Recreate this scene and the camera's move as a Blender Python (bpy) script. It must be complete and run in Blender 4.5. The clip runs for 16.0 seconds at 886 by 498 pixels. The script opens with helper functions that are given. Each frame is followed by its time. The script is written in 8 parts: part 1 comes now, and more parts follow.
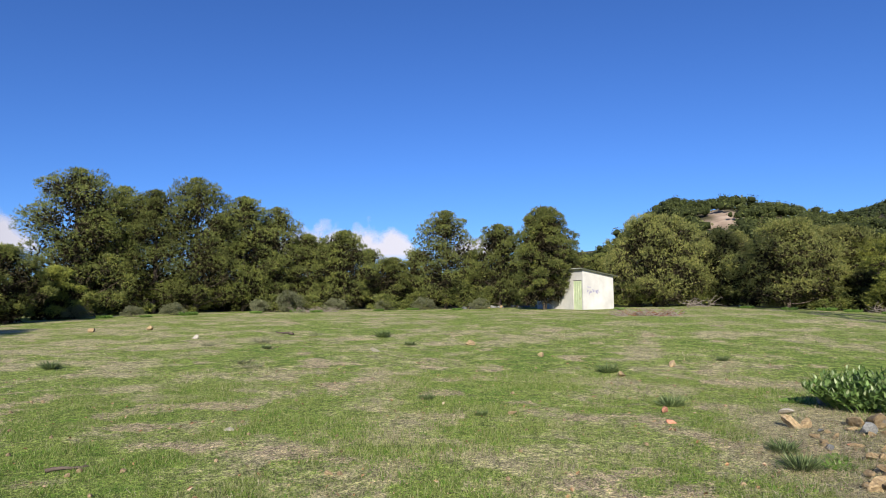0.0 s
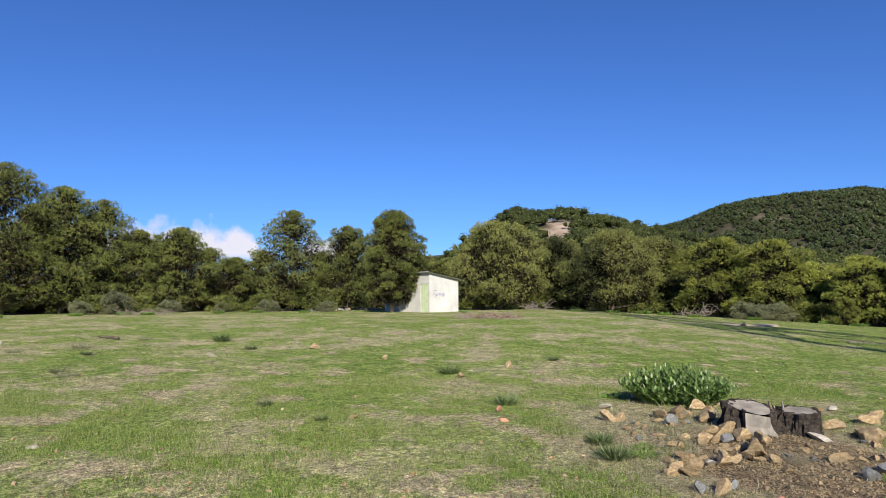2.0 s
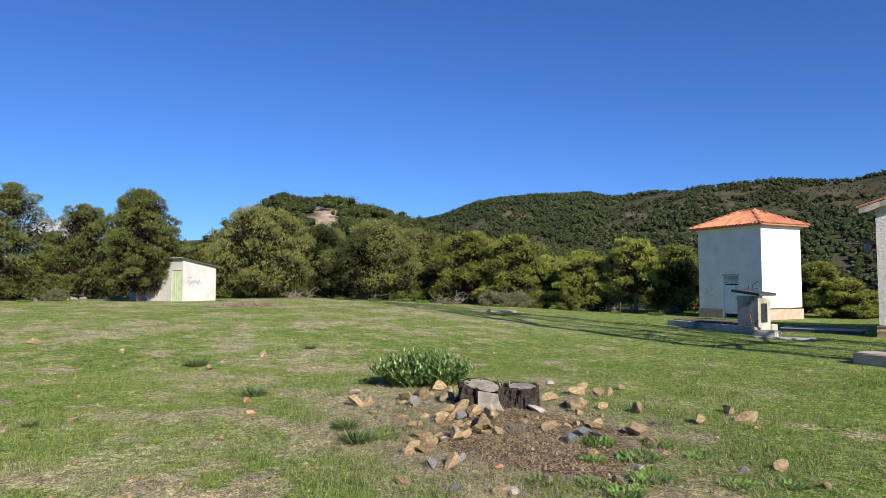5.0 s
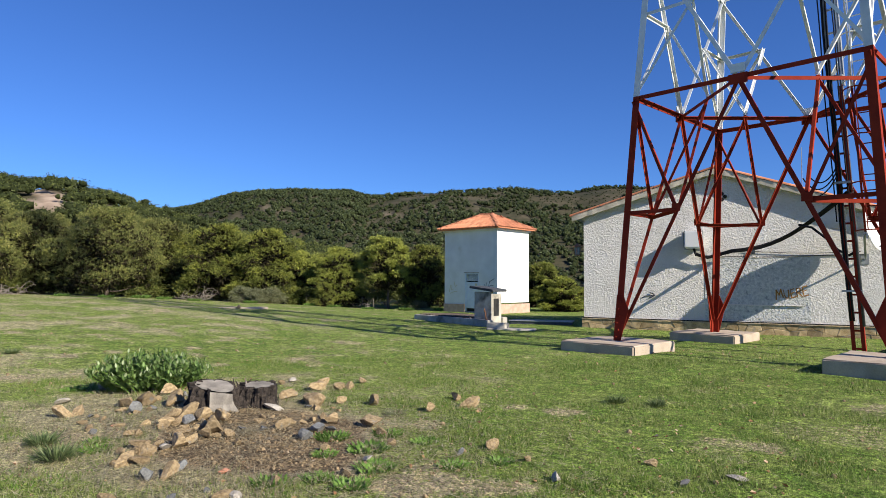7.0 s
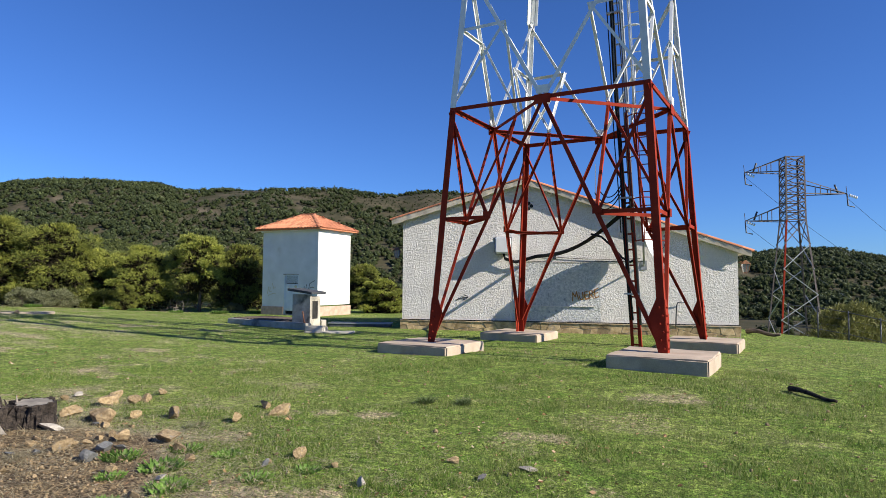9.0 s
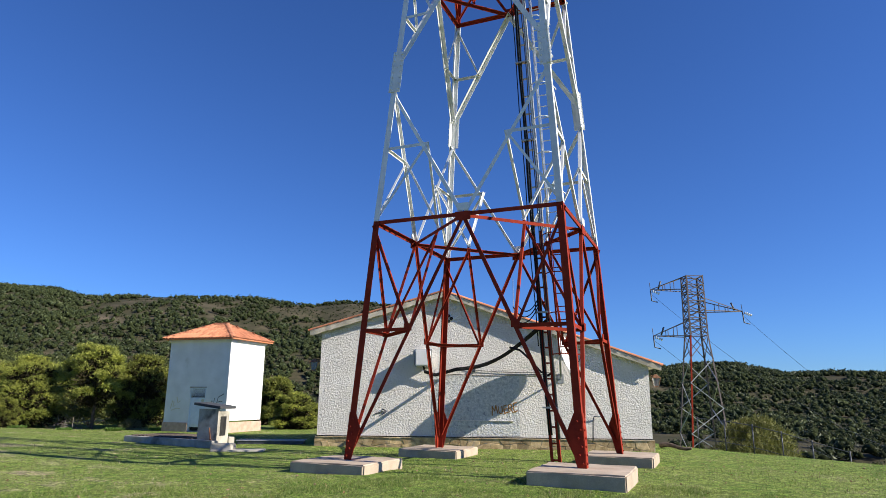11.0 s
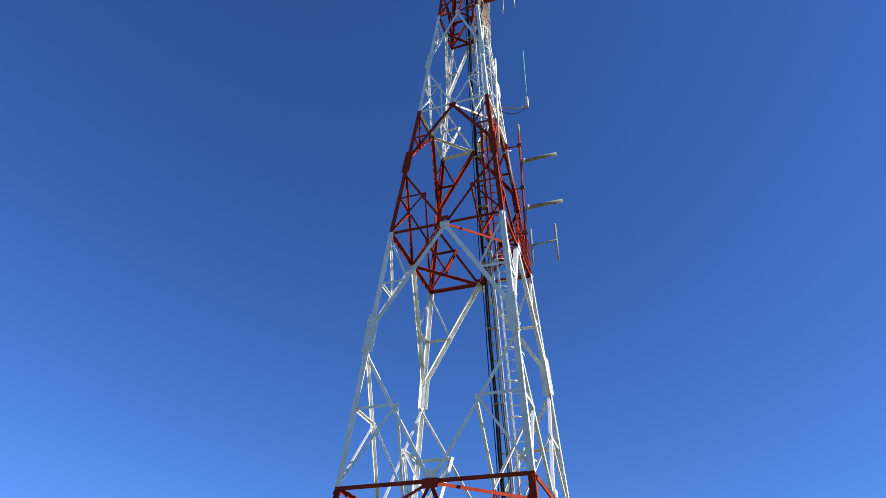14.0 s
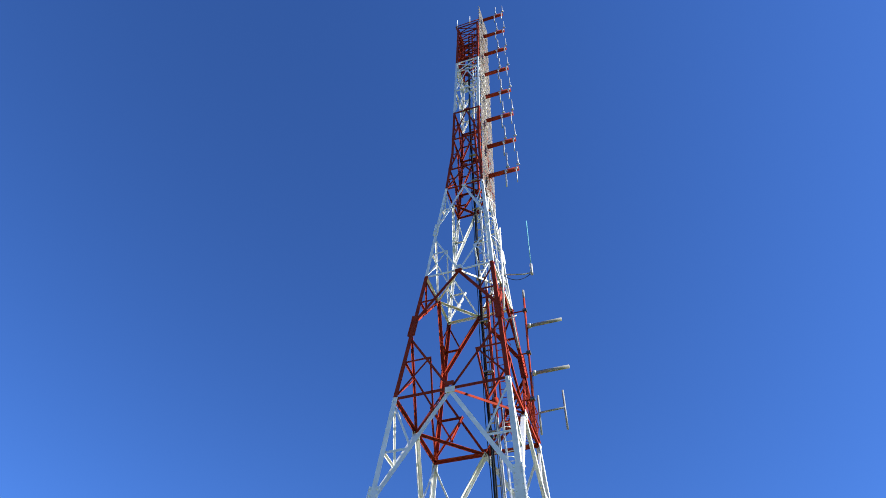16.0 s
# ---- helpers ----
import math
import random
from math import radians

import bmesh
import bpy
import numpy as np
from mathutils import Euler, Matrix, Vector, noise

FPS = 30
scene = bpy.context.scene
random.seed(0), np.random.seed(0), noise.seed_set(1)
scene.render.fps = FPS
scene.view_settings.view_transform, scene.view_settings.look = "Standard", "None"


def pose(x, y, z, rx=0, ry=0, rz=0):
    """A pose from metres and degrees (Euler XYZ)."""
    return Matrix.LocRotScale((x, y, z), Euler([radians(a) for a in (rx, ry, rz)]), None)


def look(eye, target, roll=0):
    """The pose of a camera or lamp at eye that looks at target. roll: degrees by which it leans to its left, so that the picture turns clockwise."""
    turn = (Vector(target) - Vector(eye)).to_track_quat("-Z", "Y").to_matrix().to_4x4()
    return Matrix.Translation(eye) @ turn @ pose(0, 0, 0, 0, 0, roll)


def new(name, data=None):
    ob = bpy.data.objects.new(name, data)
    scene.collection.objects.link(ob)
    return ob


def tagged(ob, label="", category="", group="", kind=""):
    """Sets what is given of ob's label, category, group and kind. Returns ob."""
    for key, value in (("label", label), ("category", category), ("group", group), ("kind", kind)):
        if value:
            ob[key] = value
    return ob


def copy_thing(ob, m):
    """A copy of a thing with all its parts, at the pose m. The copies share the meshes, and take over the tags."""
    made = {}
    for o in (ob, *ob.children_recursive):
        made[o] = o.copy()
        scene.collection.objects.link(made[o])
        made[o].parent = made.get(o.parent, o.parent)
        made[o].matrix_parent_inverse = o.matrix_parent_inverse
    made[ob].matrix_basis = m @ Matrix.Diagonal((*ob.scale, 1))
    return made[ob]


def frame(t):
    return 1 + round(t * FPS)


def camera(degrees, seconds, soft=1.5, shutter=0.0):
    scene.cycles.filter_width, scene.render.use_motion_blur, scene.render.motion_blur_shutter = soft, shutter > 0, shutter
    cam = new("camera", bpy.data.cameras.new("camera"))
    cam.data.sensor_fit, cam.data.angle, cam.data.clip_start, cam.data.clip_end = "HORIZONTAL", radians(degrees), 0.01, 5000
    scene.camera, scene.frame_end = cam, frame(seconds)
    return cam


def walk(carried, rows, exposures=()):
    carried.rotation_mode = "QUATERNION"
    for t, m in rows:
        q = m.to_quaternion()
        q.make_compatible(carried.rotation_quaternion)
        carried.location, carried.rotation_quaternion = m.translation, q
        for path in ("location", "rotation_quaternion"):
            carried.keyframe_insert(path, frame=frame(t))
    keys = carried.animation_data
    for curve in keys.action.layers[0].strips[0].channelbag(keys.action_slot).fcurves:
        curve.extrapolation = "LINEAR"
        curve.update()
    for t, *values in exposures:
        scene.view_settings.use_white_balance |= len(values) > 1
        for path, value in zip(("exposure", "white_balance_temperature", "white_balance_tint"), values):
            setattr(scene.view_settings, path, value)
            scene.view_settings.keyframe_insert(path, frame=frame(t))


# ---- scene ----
PATH = [
    (0, pose(4.698, -15.332, 1.592, 94.114, 0.783, 101.020)),
    (0.5, pose(4.680, -15.317, 1.594, 94.001, 0.676, 97.381)),
    (1, pose(4.670, -15.298, 1.590, 94.071, 0.429, 93.988)),
    (1.5, pose(4.673, -15.280, 1.595, 94.130, 0.363, 90.781)),
    (2, pose(4.688, -15.265, 1.602, 94.200, 0.370, 87.570)),
    (2.5, pose(4.696, -15.249, 1.605, 94.165, 0.397, 84.581)),
    (3, pose(4.700, -15.225, 1.603, 94.146, 0.351, 81.836)),
    (3.2, pose(4.702, -15.215, 1.602, 94.200, 0.351, 80.619)),
    (5.3, pose(4.683, -15.059, 1.590, 92.916, 0.081, 63.966)),
    (5.5, pose(4.684, -15.041, 1.589, 92.859, 0.060, 61.918)),
    (6, pose(4.687, -14.997, 1.587, 92.778, -0.133, 56.780)),
    (6.5, pose(4.705, -14.939, 1.585, 92.737, -0.217, 50.874)),
    (7, pose(4.735, -14.882, 1.576, 92.784, -0.314, 45.515)),
    (7.5, pose(4.771, -14.853, 1.576, 92.796, -0.321, 40.967)),
    (8, pose(4.807, -14.845, 1.582, 92.823, -0.298, 36.848)),
    (8.5, pose(4.826, -14.826, 1.597, 92.925, -0.457, 33.434)),
    (9, pose(4.831, -14.826, 1.616, 93.010, -0.505, 29.778)),
    (9.2, pose(4.833, -14.828, 1.620, 93.535, -0.478, 28.599)),
    (11.3, pose(4.832, -14.950, 1.612, 104.964, -0.511, 21.953)),
    (11.5, pose(4.835, -14.960, 1.610, 106.284, -0.511, 21.588)),
    (12, pose(4.842, -14.984, 1.604, 110.325, -0.601, 20.562)),
    (12.5, pose(4.846, -15.006, 1.606, 114.432, -0.627, 19.990)),
    (13, pose(4.845, -15.014, 1.605, 118.104, -0.931, 19.568)),
    (13.5, pose(4.854, -15.025, 1.623, 121.629, -0.928, 19.746)),
    (14, pose(4.871, -15.042, 1.625, 126.002, -1.220, 19.322)),
    (14.5, pose(4.898, -15.057, 1.611, 129.844, -1.585, 19.515)),
    (15, pose(4.914, -15.058, 1.602, 133.303, -1.858, 19.446)),
    (15.5, pose(4.924, -15.062, 1.599, 136.748, -1.982, 19.675)),
    (16, pose(4.936, -15.066, 1.598, 140.613, -2.028, 19.466)),
]
cam = camera(69.44, 16.0, soft=0.6)
walk(cam, PATH, exposures=((0.0, 0.60), (5.5, 0.63), (9.0, 0.70), (12.5, 0.76), (14.5, 0.98), (16.0, 1.28)))

# ---------------------------------------------------------------- light
SUN_AZ, SUN_EL = 4.5, 30.0      # degrees from +x towards +y, and above the horizon
sun_dir = Vector((math.cos(radians(SUN_AZ)) * math.cos(radians(SUN_EL)),
                  math.sin(radians(SUN_AZ)) * math.cos(radians(SUN_EL)), math.sin(radians(SUN_EL))))
world = bpy.data.worlds.new("world")
scene.world = world
world.use_nodes = True
wn = world.node_tree.nodes
wl = world.node_tree.links
sky = wn.new("ShaderNodeTexSky")
sky.sky_type = "NISHITA"
sky.sun_disc = False
sky.sun_elevation = radians(SUN_EL)
sky.sun_rotation = radians(90 - SUN_AZ)
sky.altitude = 900
sky.air_density = 1.0
sky.dust_density = 0.35
sky.ozone_density = 4.0
wn["Background"].inputs["Strength"].default_value = 0.078
tone = wn.new("ShaderNodeMix")          # deep winter blue
tone.data_type = "RGBA"
tone.blend_type = "MULTIPLY"
tone.inputs["Factor"].default_value = 1.0
tone.inputs["B"].default_value = (0.420, 0.675, 1.140, 1)
wl.new(sky.outputs["Color"], tone.inputs["A"])
wl.new(tone.outputs["Result"], wn["Background"].inputs["Color"])
sun = new("sun", bpy.data.lights.new("sun", "SUN"))
sun.data.energy = 5.0
sun.data.angle = radians(0.5)
sun.data.color = (1.0, 0.93, 0.80)
sun.matrix_world = look(sun_dir * 200, (0, 0, 0))


# ---------------------------------------------------------------- noise and heights
def vnoise(x, y, seed=0):
    """Smooth value noise of two numpy arrays, 0 to 1."""
    xi, yi = np.floor(x).astype(np.int64), np.floor(y).astype(np.int64)
    fx, fy = x - xi, y - yi
    fx, fy = fx * fx * (3 - 2 * fx), fy * fy * (3 - 2 * fy)

    def h(a, b):
        n = (a * 374761393 + b * 668265263 + seed * 974711) & 0x7FFFFFFF
        n = ((n ^ (n >> 13)) * 1274126177) & 0x7FFFFFFF
        n = n ^ (n >> 16)
        return (n & 0xFFFF) / 65535.0
    a, b, c, d = h(xi, yi), h(xi + 1, yi), h(xi, yi + 1), h(xi + 1, yi + 1)
    return (a * (1 - fx) + b * fx) * (1 - fy) + (c * (1 - fx) + d * fx) * fy


def fbm(x, y, octaves=4, seed=0):
    total, amp, norm = 0.0, 1.0, 0.0
    for k in range(octaves):
        total = total + amp * vnoise(x * 2 ** k + 17.3 * k, y * 2 ** k - 9.1 * k, seed + k)
        norm += amp
        amp *= 0.5
    return total / norm


def smooth(a, b, v):
    s = np.clip((v - a) / (b - a), 0, 1)
    return s * s * (3 - 2 * s)


EX, EY = 4.8, -15.1             # middle of the plateau as the hills are laid out round it
RIDGE_AZ = (-180, -25, -5, -2, 1, 4, 10, 20, 28, 31, 34, 39, 44, 48, 52, 54, 58, 61, 64, 67, 72, 80, 90, 100, 112, 140, 180)
RIDGE_EL = (1.5, 1.5, 2.0, 2.8, 2.9, 2.6, 4.3, 7.0, 8.0, 8.2, 7.7, 8.1, 7.9, 7.75, 7.4, 7.8, 7.7, 7.6, 7.2, 6.0, 5.0, 4.2, 3.6, 2.0, 1.5, 1.2, 1.5)
KNOLL_AZ = (-180, 30, 40, 50, 60, 64, 67, 69, 72, 76.6, 79, 81.3, 84, 87, 89, 92, 97, 180)
KNOLL_EL = (-4, -2, 0.6, 2.0, 3.0, 3.6, 4.6, 5.1, 6.0, 7.1, 6.8, 7.2, 5.4, 3.4, 2.4, 1.0, -2, -4)
R_RIDGE, R_KNOLL = 850.0, 230.0


def polar(x, y):
    return np.degrees(np.arctan2(-(x - EX), y - EY)), np.hypot(x - EX, y - EY)


def height(x, y):
    x, y = np.asarray(x, float), np.asarray(y, float)
    az, r = polar(x, y)
    field = 0.5 * smooth(4, 36, -x) * smooth(8, -6, y) - 0.28 * smooth(5, 11, y) * smooth(8, 16, -x)
    field = field + 0.13 * np.exp(-((x / 5.0) ** 2 + ((y + 3.0) / 2.5) ** 2))
    field = field + 0.05 * (fbm(x * 0.35, y * 0.35, 3, 5) - 0.5) + 0.03 * (fbm(x * 1.7, y * 1.7, 2, 9) - 0.5)
    # low heap of earth and stones round the stump
    field = field + 0.07 * np.exp(-(((x + 2.6) / 1.3) ** 2 + ((y + 11.4) / 1.0) ** 2))
    # the brow beyond the house, and the fall into the valley
    brow = (y - 10.2) + 0.92 * (x - 2.7)
    brow = np.where(x > 1.2, brow, y - 17.0 + 0.5 * (x + 8))
    field = field - 0.22 * np.maximum(brow, 0) * smooth(40, 30, az) * smooth(0, 5, brow)
    edge = 62.0
    far = np.clip(r - edge, 0, None)
    low = field - 0.16 * np.minimum(far, 160)
    ridge = np.tan(np.radians(np.interp(az, RIDGE_AZ, RIDGE_EL))) * R_RIDGE
    knoll = np.tan(np.radians(np.interp(az, KNOLL_AZ, KNOLL_EL))) * R_KNOLL
    s = smooth(230, R_RIDGE, r)
    rough = 26 * (fbm(x / 130, y / 130, 4, 31) - 0.5) * smooth(250, 500, r) * (1 - smooth(700, 850, r) * 0.8)
    up = (ridge + 30) * (0.35 * s + 0.65 * np.clip((r - 230) / (R_RIDGE - 230), 0, 1)) - 30 + rough
    up = np.where(r > R_RIDGE, ridge - (r - R_RIDGE) * 0.10, up)
    k = -18 + (knoll + 18) * smooth(70, R_KNOLL, r)
    k = np.where(r > R_KNOLL, knoll - (r - R_KNOLL) * 0.22, k)
    hills = np.maximum(np.maximum(low, np.where(r > 230, up, -60)), np.where(r > 70, k, -60))
    out = np.where(r > edge, hills, field)
    return np.maximum(out, -45)


def hz(x, y):
    return float(height(np.array([x]), np.array([y]))[0])


def around(az, dist):
    """Point of the ground at a bearing (degrees left of +y) and distance from the plateau's middle."""
    return EX - math.sin(radians(az)) * dist, EY + math.cos(radians(az)) * dist


# worn spots of dead straw in the turf: place, radius, how bare
WORN = ((1.05, -11.45, 0.42, 0.62), (1.5, -11.15, 0.34, 0.6), (0.75, -11.1, 0.22, 0.55), (-0.37, -10.04, 0.34, 0.6), (-0.33, -8.61, 0.30, 0.6), (0.16, -8.42, 0.36, 0.62),
        (-0.85, -8.95, 0.35, 0.5), (2.07, -8.44, 0.22, 0.55), (2.44, -8.37, 0.20, 0.6), (2.97, -6.79, 0.25, 0.5), (3.1, -5.42, 0.6, 0.55))


def bare(x, y):
    """How bare the earth is, 0 to 1: the ring round the stump, and worn spots in the turf."""
    d = np.hypot((x + 1.15) / 1.75, (y + 11.65) / 1.15) + 0.5 * (fbm(x * 1.6, y * 1.6, 3, 3) - 0.5)
    ring = smooth(1.05, 0.7, d)
    spots = smooth(0.60, 0.72, fbm(x * 1.25, y * 1.25, 4, 12)) * (0.42 + 0.22 * smooth(28, 72, polar(x, y)[0]) * smooth(178, 146, polar(x, y)[0]))
    for wx, wy, wr, wa in WORN:
        d = np.hypot(x - wx, y - wy) / wr + 1.1 * (fbm(x * 2.3, y * 2.3, 3, 8) - 0.5)
        spots = np.maximum(spots, wa * smooth(1.15, 0.65, d))
    return np.maximum(ring, spots)


def dryness(x, y):
    """Straw between the green: wide and small patches, more of them towards the west."""
    az, r = polar(x, y)
    west = smooth(28, 72, az) * smooth(178, 146, az)
    wide = smooth(0.40, 0.64, fbm(x * 0.30, y * 0.30, 3, 21))
    small = smooth(0.42, 0.66, fbm(x * 1.1, y * 1.1, 5, 23))
    specks = smooth(0.58, 0.72, fbm(x * 3.4, y * 3.4, 3, 27))
    ring = smooth(2.5, 0.9, np.hypot((x + 2.0) / 1.7, (y + 12.0)))
    return np.clip((0.24 * wide + 0.42 * small + 0.36 * specks) * (0.50 + 0.50 * west) + west * (0.05 + 0.12 * smooth(12, 34, r)) - 0.03, 0, 1) + 0.62 * ring


# ---------------------------------------------------------------- materials
def material(name):
    m = bpy.data.materials.new(name)
    m.use_nodes = True
    return m, m.node_tree.nodes, m.node_tree.links, m.node_tree.nodes["Principled BSDF"]


def ramp(nodes, stops):
    r = nodes.new("ShaderNodeValToRGB")
    e = r.color_ramp.elements
    while len(e) < len(stops):
        e.new(0.5)
    for k, (pos, c) in zip(e, stops):
        k.position, k.color = pos, (*c, 1)
    return r


def surface(name, dark, light, scale=6.0, fine=60.0, rough=0.8, metal=0.0, bump=0.3, depth=0.01, stain=None, stain_at=0.62, random_value=0.0, spec=0.3):
    """A surface with two scales of colour change, bump, and stains where given."""
    m, n, l, b = material(name)
    co = n.new("ShaderNodeTexCoord")
    n1 = n.new("ShaderNodeTexNoise")
    n1.inputs["Scale"].default_value, n1.inputs["Detail"].default_value = scale, 6
    n2 = n.new("ShaderNodeTexNoise")
    n2.inputs["Scale"].default_value, n2.inputs["Detail"].default_value = fine, 3
    l.new(co.outputs["Object"], n1.inputs["Vector"])
    l.new(co.outputs["Object"], n2.inputs["Vector"])
    mix = n.new("ShaderNodeMath")
    mix.operation = "MULTIPLY_ADD"
    mix.inputs[1].default_value, mix.inputs[2].default_value = 0.4, -0.2
    l.new(n2.outputs["Fac"], mix.inputs[0])
    add = n.new("ShaderNodeMath")
    l.new(n1.outputs["Fac"], add.inputs[0])
    l.new(mix.outputs[0], add.inputs[1])
    r = ramp(n, [(0.3, dark), (0.7, light)])
    l.new(add.outputs[0], r.inputs[0])
    col = r.outputs[0]
    if stain:
        n3 = n.new("ShaderNodeTexNoise")
        n3.inputs["Scale"].default_value, n3.inputs["Detail"].default_value = scale * 0.7, 8
        n3.noise_dimensions = "4D"
        n3.inputs["W"].default_value = 3.0
        l.new(co.outputs["Object"], n3.inputs["Vector"])
        mask = ramp(n, [(stain_at, (0, 0, 0)), (stain_at + 0.1, (1, 1, 1))])
        l.new(n3.outputs["Fac"], mask.inputs[0])
        mx = n.new("ShaderNodeMix")
        mx.data_type = "RGBA"
        l.new(mask.outputs[0], mx.inputs["Factor"])
        l.new(col, mx.inputs["A"])
        mx.inputs["B"].default_value = (*stain, 1)
        col = mx.outputs["Result"]
    if random_value:
        info = n.new("ShaderNodeObjectInfo")
        hsv = n.new("ShaderNodeHueSaturation")
        mm = n.new("ShaderNodeMapRange")
        mm.inputs["To Min"].default_value, mm.inputs["To Max"].default_value = 1 - random_value, 1 + random_value
        l.new(info.outputs["Random"], mm.inputs["Value"])
        l.new(mm.outputs["Result"], hsv.inputs["Value"])
        l.new(col, hsv.inputs["Color"])
        col = hsv.outputs["Color"]
    l.new(col, b.inputs["Base Color"])
    b.inputs["Roughness"].default_value = rough
    b.inputs["Metallic"].default_value = metal
    b.inputs["Specular IOR Level"].default_value = spec
    bp = n.new("ShaderNodeBump")
    bp.inputs["Strength"].default_value, bp.inputs["Distance"].default_value = bump, depth
    l.new(add.outputs[0], bp.inputs["Height"])
    l.new(bp.outputs["Normal"], b.inputs["Normal"])
    return m


def foliage(name, colors, through_light=0.3, per_object=0.25, rough=0.55, spec=0.25):
    """Leaves: colour by island and by plant, some light passing through."""
    m, n, l, b = material(name)
    geo = n.new("ShaderNodeNewGeometry")
    r = ramp(n, [(k / (len(colors) - 1), c) for k, c in enumerate(colors)])
    l.new(geo.outputs["Random Per Island"], r.inputs[0])
    info = n.new("ShaderNodeObjectInfo")
    hsv = n.new("ShaderNodeHueSaturation")
    mm = n.new("ShaderNodeMapRange")
    mm.inputs["To Min"].default_value, mm.inputs["To Max"].default_value = 1 - per_object, 1 + per_object
    l.new(info.outputs["Random"], mm.inputs["Value"])
    l.new(mm.outputs["Result"], hsv.inputs["Value"])
    l.new(r.outputs[0], hsv.inputs["Color"])
    l.new(hsv.outputs["Color"], b.inputs["Base Color"])
    b.inputs["Roughness"].default_value = rough
    b.inputs["Specular IOR Level"].default_value = spec
    tr = n.new("ShaderNodeBsdfTranslucent")
    l.new(hsv.outputs["Color"], tr.inputs["Color"])
    ms = n.new("ShaderNodeMixShader")
    ms.inputs[0].default_value = through_light
    l.new(b.outputs[0], ms.inputs[1])
    l.new(tr.outputs[0], ms.inputs[2])
    l.new(ms.outputs[0], n["Material Output"].inputs["Surface"])
    return m


def ground_material():
    m, n, l, b = material("turf_and_earth")
    co = n.new("ShaderNodeTexCoord")

    def noise(scale, detail=6, rough=0.6):
        t = n.new("ShaderNodeTexNoise")
        t.inputs["Scale"].default_value, t.inputs["Detail"].default_value, t.inputs["Roughness"].default_value = scale, detail, rough
        l.new(co.outputs["Object"], t.inputs["Vector"])
        return t.outputs["Fac"]

    def math_node(op, a, bb, c=None):
        k = n.new("ShaderNodeMath")
        k.operation = op
        for i, v in enumerate((a, bb, c)):
            if v is None:
                continue
            if isinstance(v, (int, float)):
                k.inputs[i].default_value = v
            else:
                l.new(v, k.inputs[i])
        return k.outputs[0]

    def blend(f, a, bb):
        k = n.new("ShaderNodeMix")
        k.data_type = "RGBA"
        l.new(f, k.inputs["Factor"])
        l.new(a, k.inputs["A"])
        l.new(bb, k.inputs["B"])
        return k.outputs["Result"]

    def attr(name):
        k = n.new("ShaderNodeAttribute")
        k.attribute_name = name
        return k.outputs["Fac"]
    fine, mid, big = noise(38, 8, 0.75), noise(7, 6), noise(0.9, 5)
    green = ramp(n, [(0.28, (0.098, 0.135, 0.030)), (0.5, (0.165, 0.212, 0.053)), (0.72, (0.257, 0.296, 0.102))])
    l.new(fine, green.inputs[0])
    clover = ramp(n, [(0.3, (0.070, 0.126, 0.021)), (0.7, (0.142, 0.220, 0.043))])
    l.new(fine, clover.inputs[0])
    straw = ramp(n, [(0.25, (0.21, 0.18, 0.105)), (0.55, (0.345, 0.305, 0.195)), (0.8, (0.49, 0.44, 0.31))])
    l.new(fine, straw.inputs[0])
    earth = ramp(n, [(0.25, (0.070, 0.052, 0.034)), (0.5, (0.155, 0.112, 0.072)), (0.72, (0.32, 0.245, 0.155)), (0.85, (0.48, 0.39, 0.27))])
    l.new(fine, earth.inputs[0])
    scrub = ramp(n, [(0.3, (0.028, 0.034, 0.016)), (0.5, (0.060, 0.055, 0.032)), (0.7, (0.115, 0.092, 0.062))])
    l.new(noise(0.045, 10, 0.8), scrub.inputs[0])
    scar = ramp(n, [(0.3, (0.26, 0.19, 0.14)), (0.7, (0.46, 0.36, 0.28))])
    l.new(noise(0.25, 6), scar.inputs[0])
    d = math_node("ADD", attr("dry"), math_node("MULTIPLY_ADD", noise(8, 8, 0.8), 1.7, -0.85))
    dmask = ramp(n, [(0.36, (0, 0, 0)), (0.72, (0.95, 0.95, 0.95))])
    l.new(d, dmask.inputs[0])
    e = math_node("ADD", attr("bare"), math_node("MULTIPLY_ADD", noise(16, 8, 0.75), 1.7, -0.85))
    emask = ramp(n, [(0.40, (0, 0, 0)), (0.66, (1, 1, 1))])
    litter = ramp(n, [(0.3, (0.17, 0.125, 0.085)), (0.5, (0.38, 0.30, 0.21)), (0.75, (0.60, 0.52, 0.40))])
    l.new(noise(60, 6, 0.8), litter.inputs[0])
    deep = ramp(n, [(0.62, (0, 0, 0)), (0.9, (1, 1, 1))])
    l.new(attr("bare"), deep.inputs[0])
    l.new(e, emask.inputs[0])
    cmask = ramp(n, [(0.52, (0, 0, 0)), (0.66, (1, 1, 1))])
    lush = math_node("MULTIPLY_ADD", attr("dry"), -0.40, 0.10)
    l.new(math_node("ADD", noise(3.1, 8, 0.7), lush), cmask.inputs[0])
    c = blend(dmask.outputs[0], blend(cmask.outputs[0], green.outputs[0], clover.outputs[0]), straw.outputs[0])
    c = blend(emask.outputs[0], c, blend(deep.outputs[0], litter.outputs[0], earth.outputs[0]))
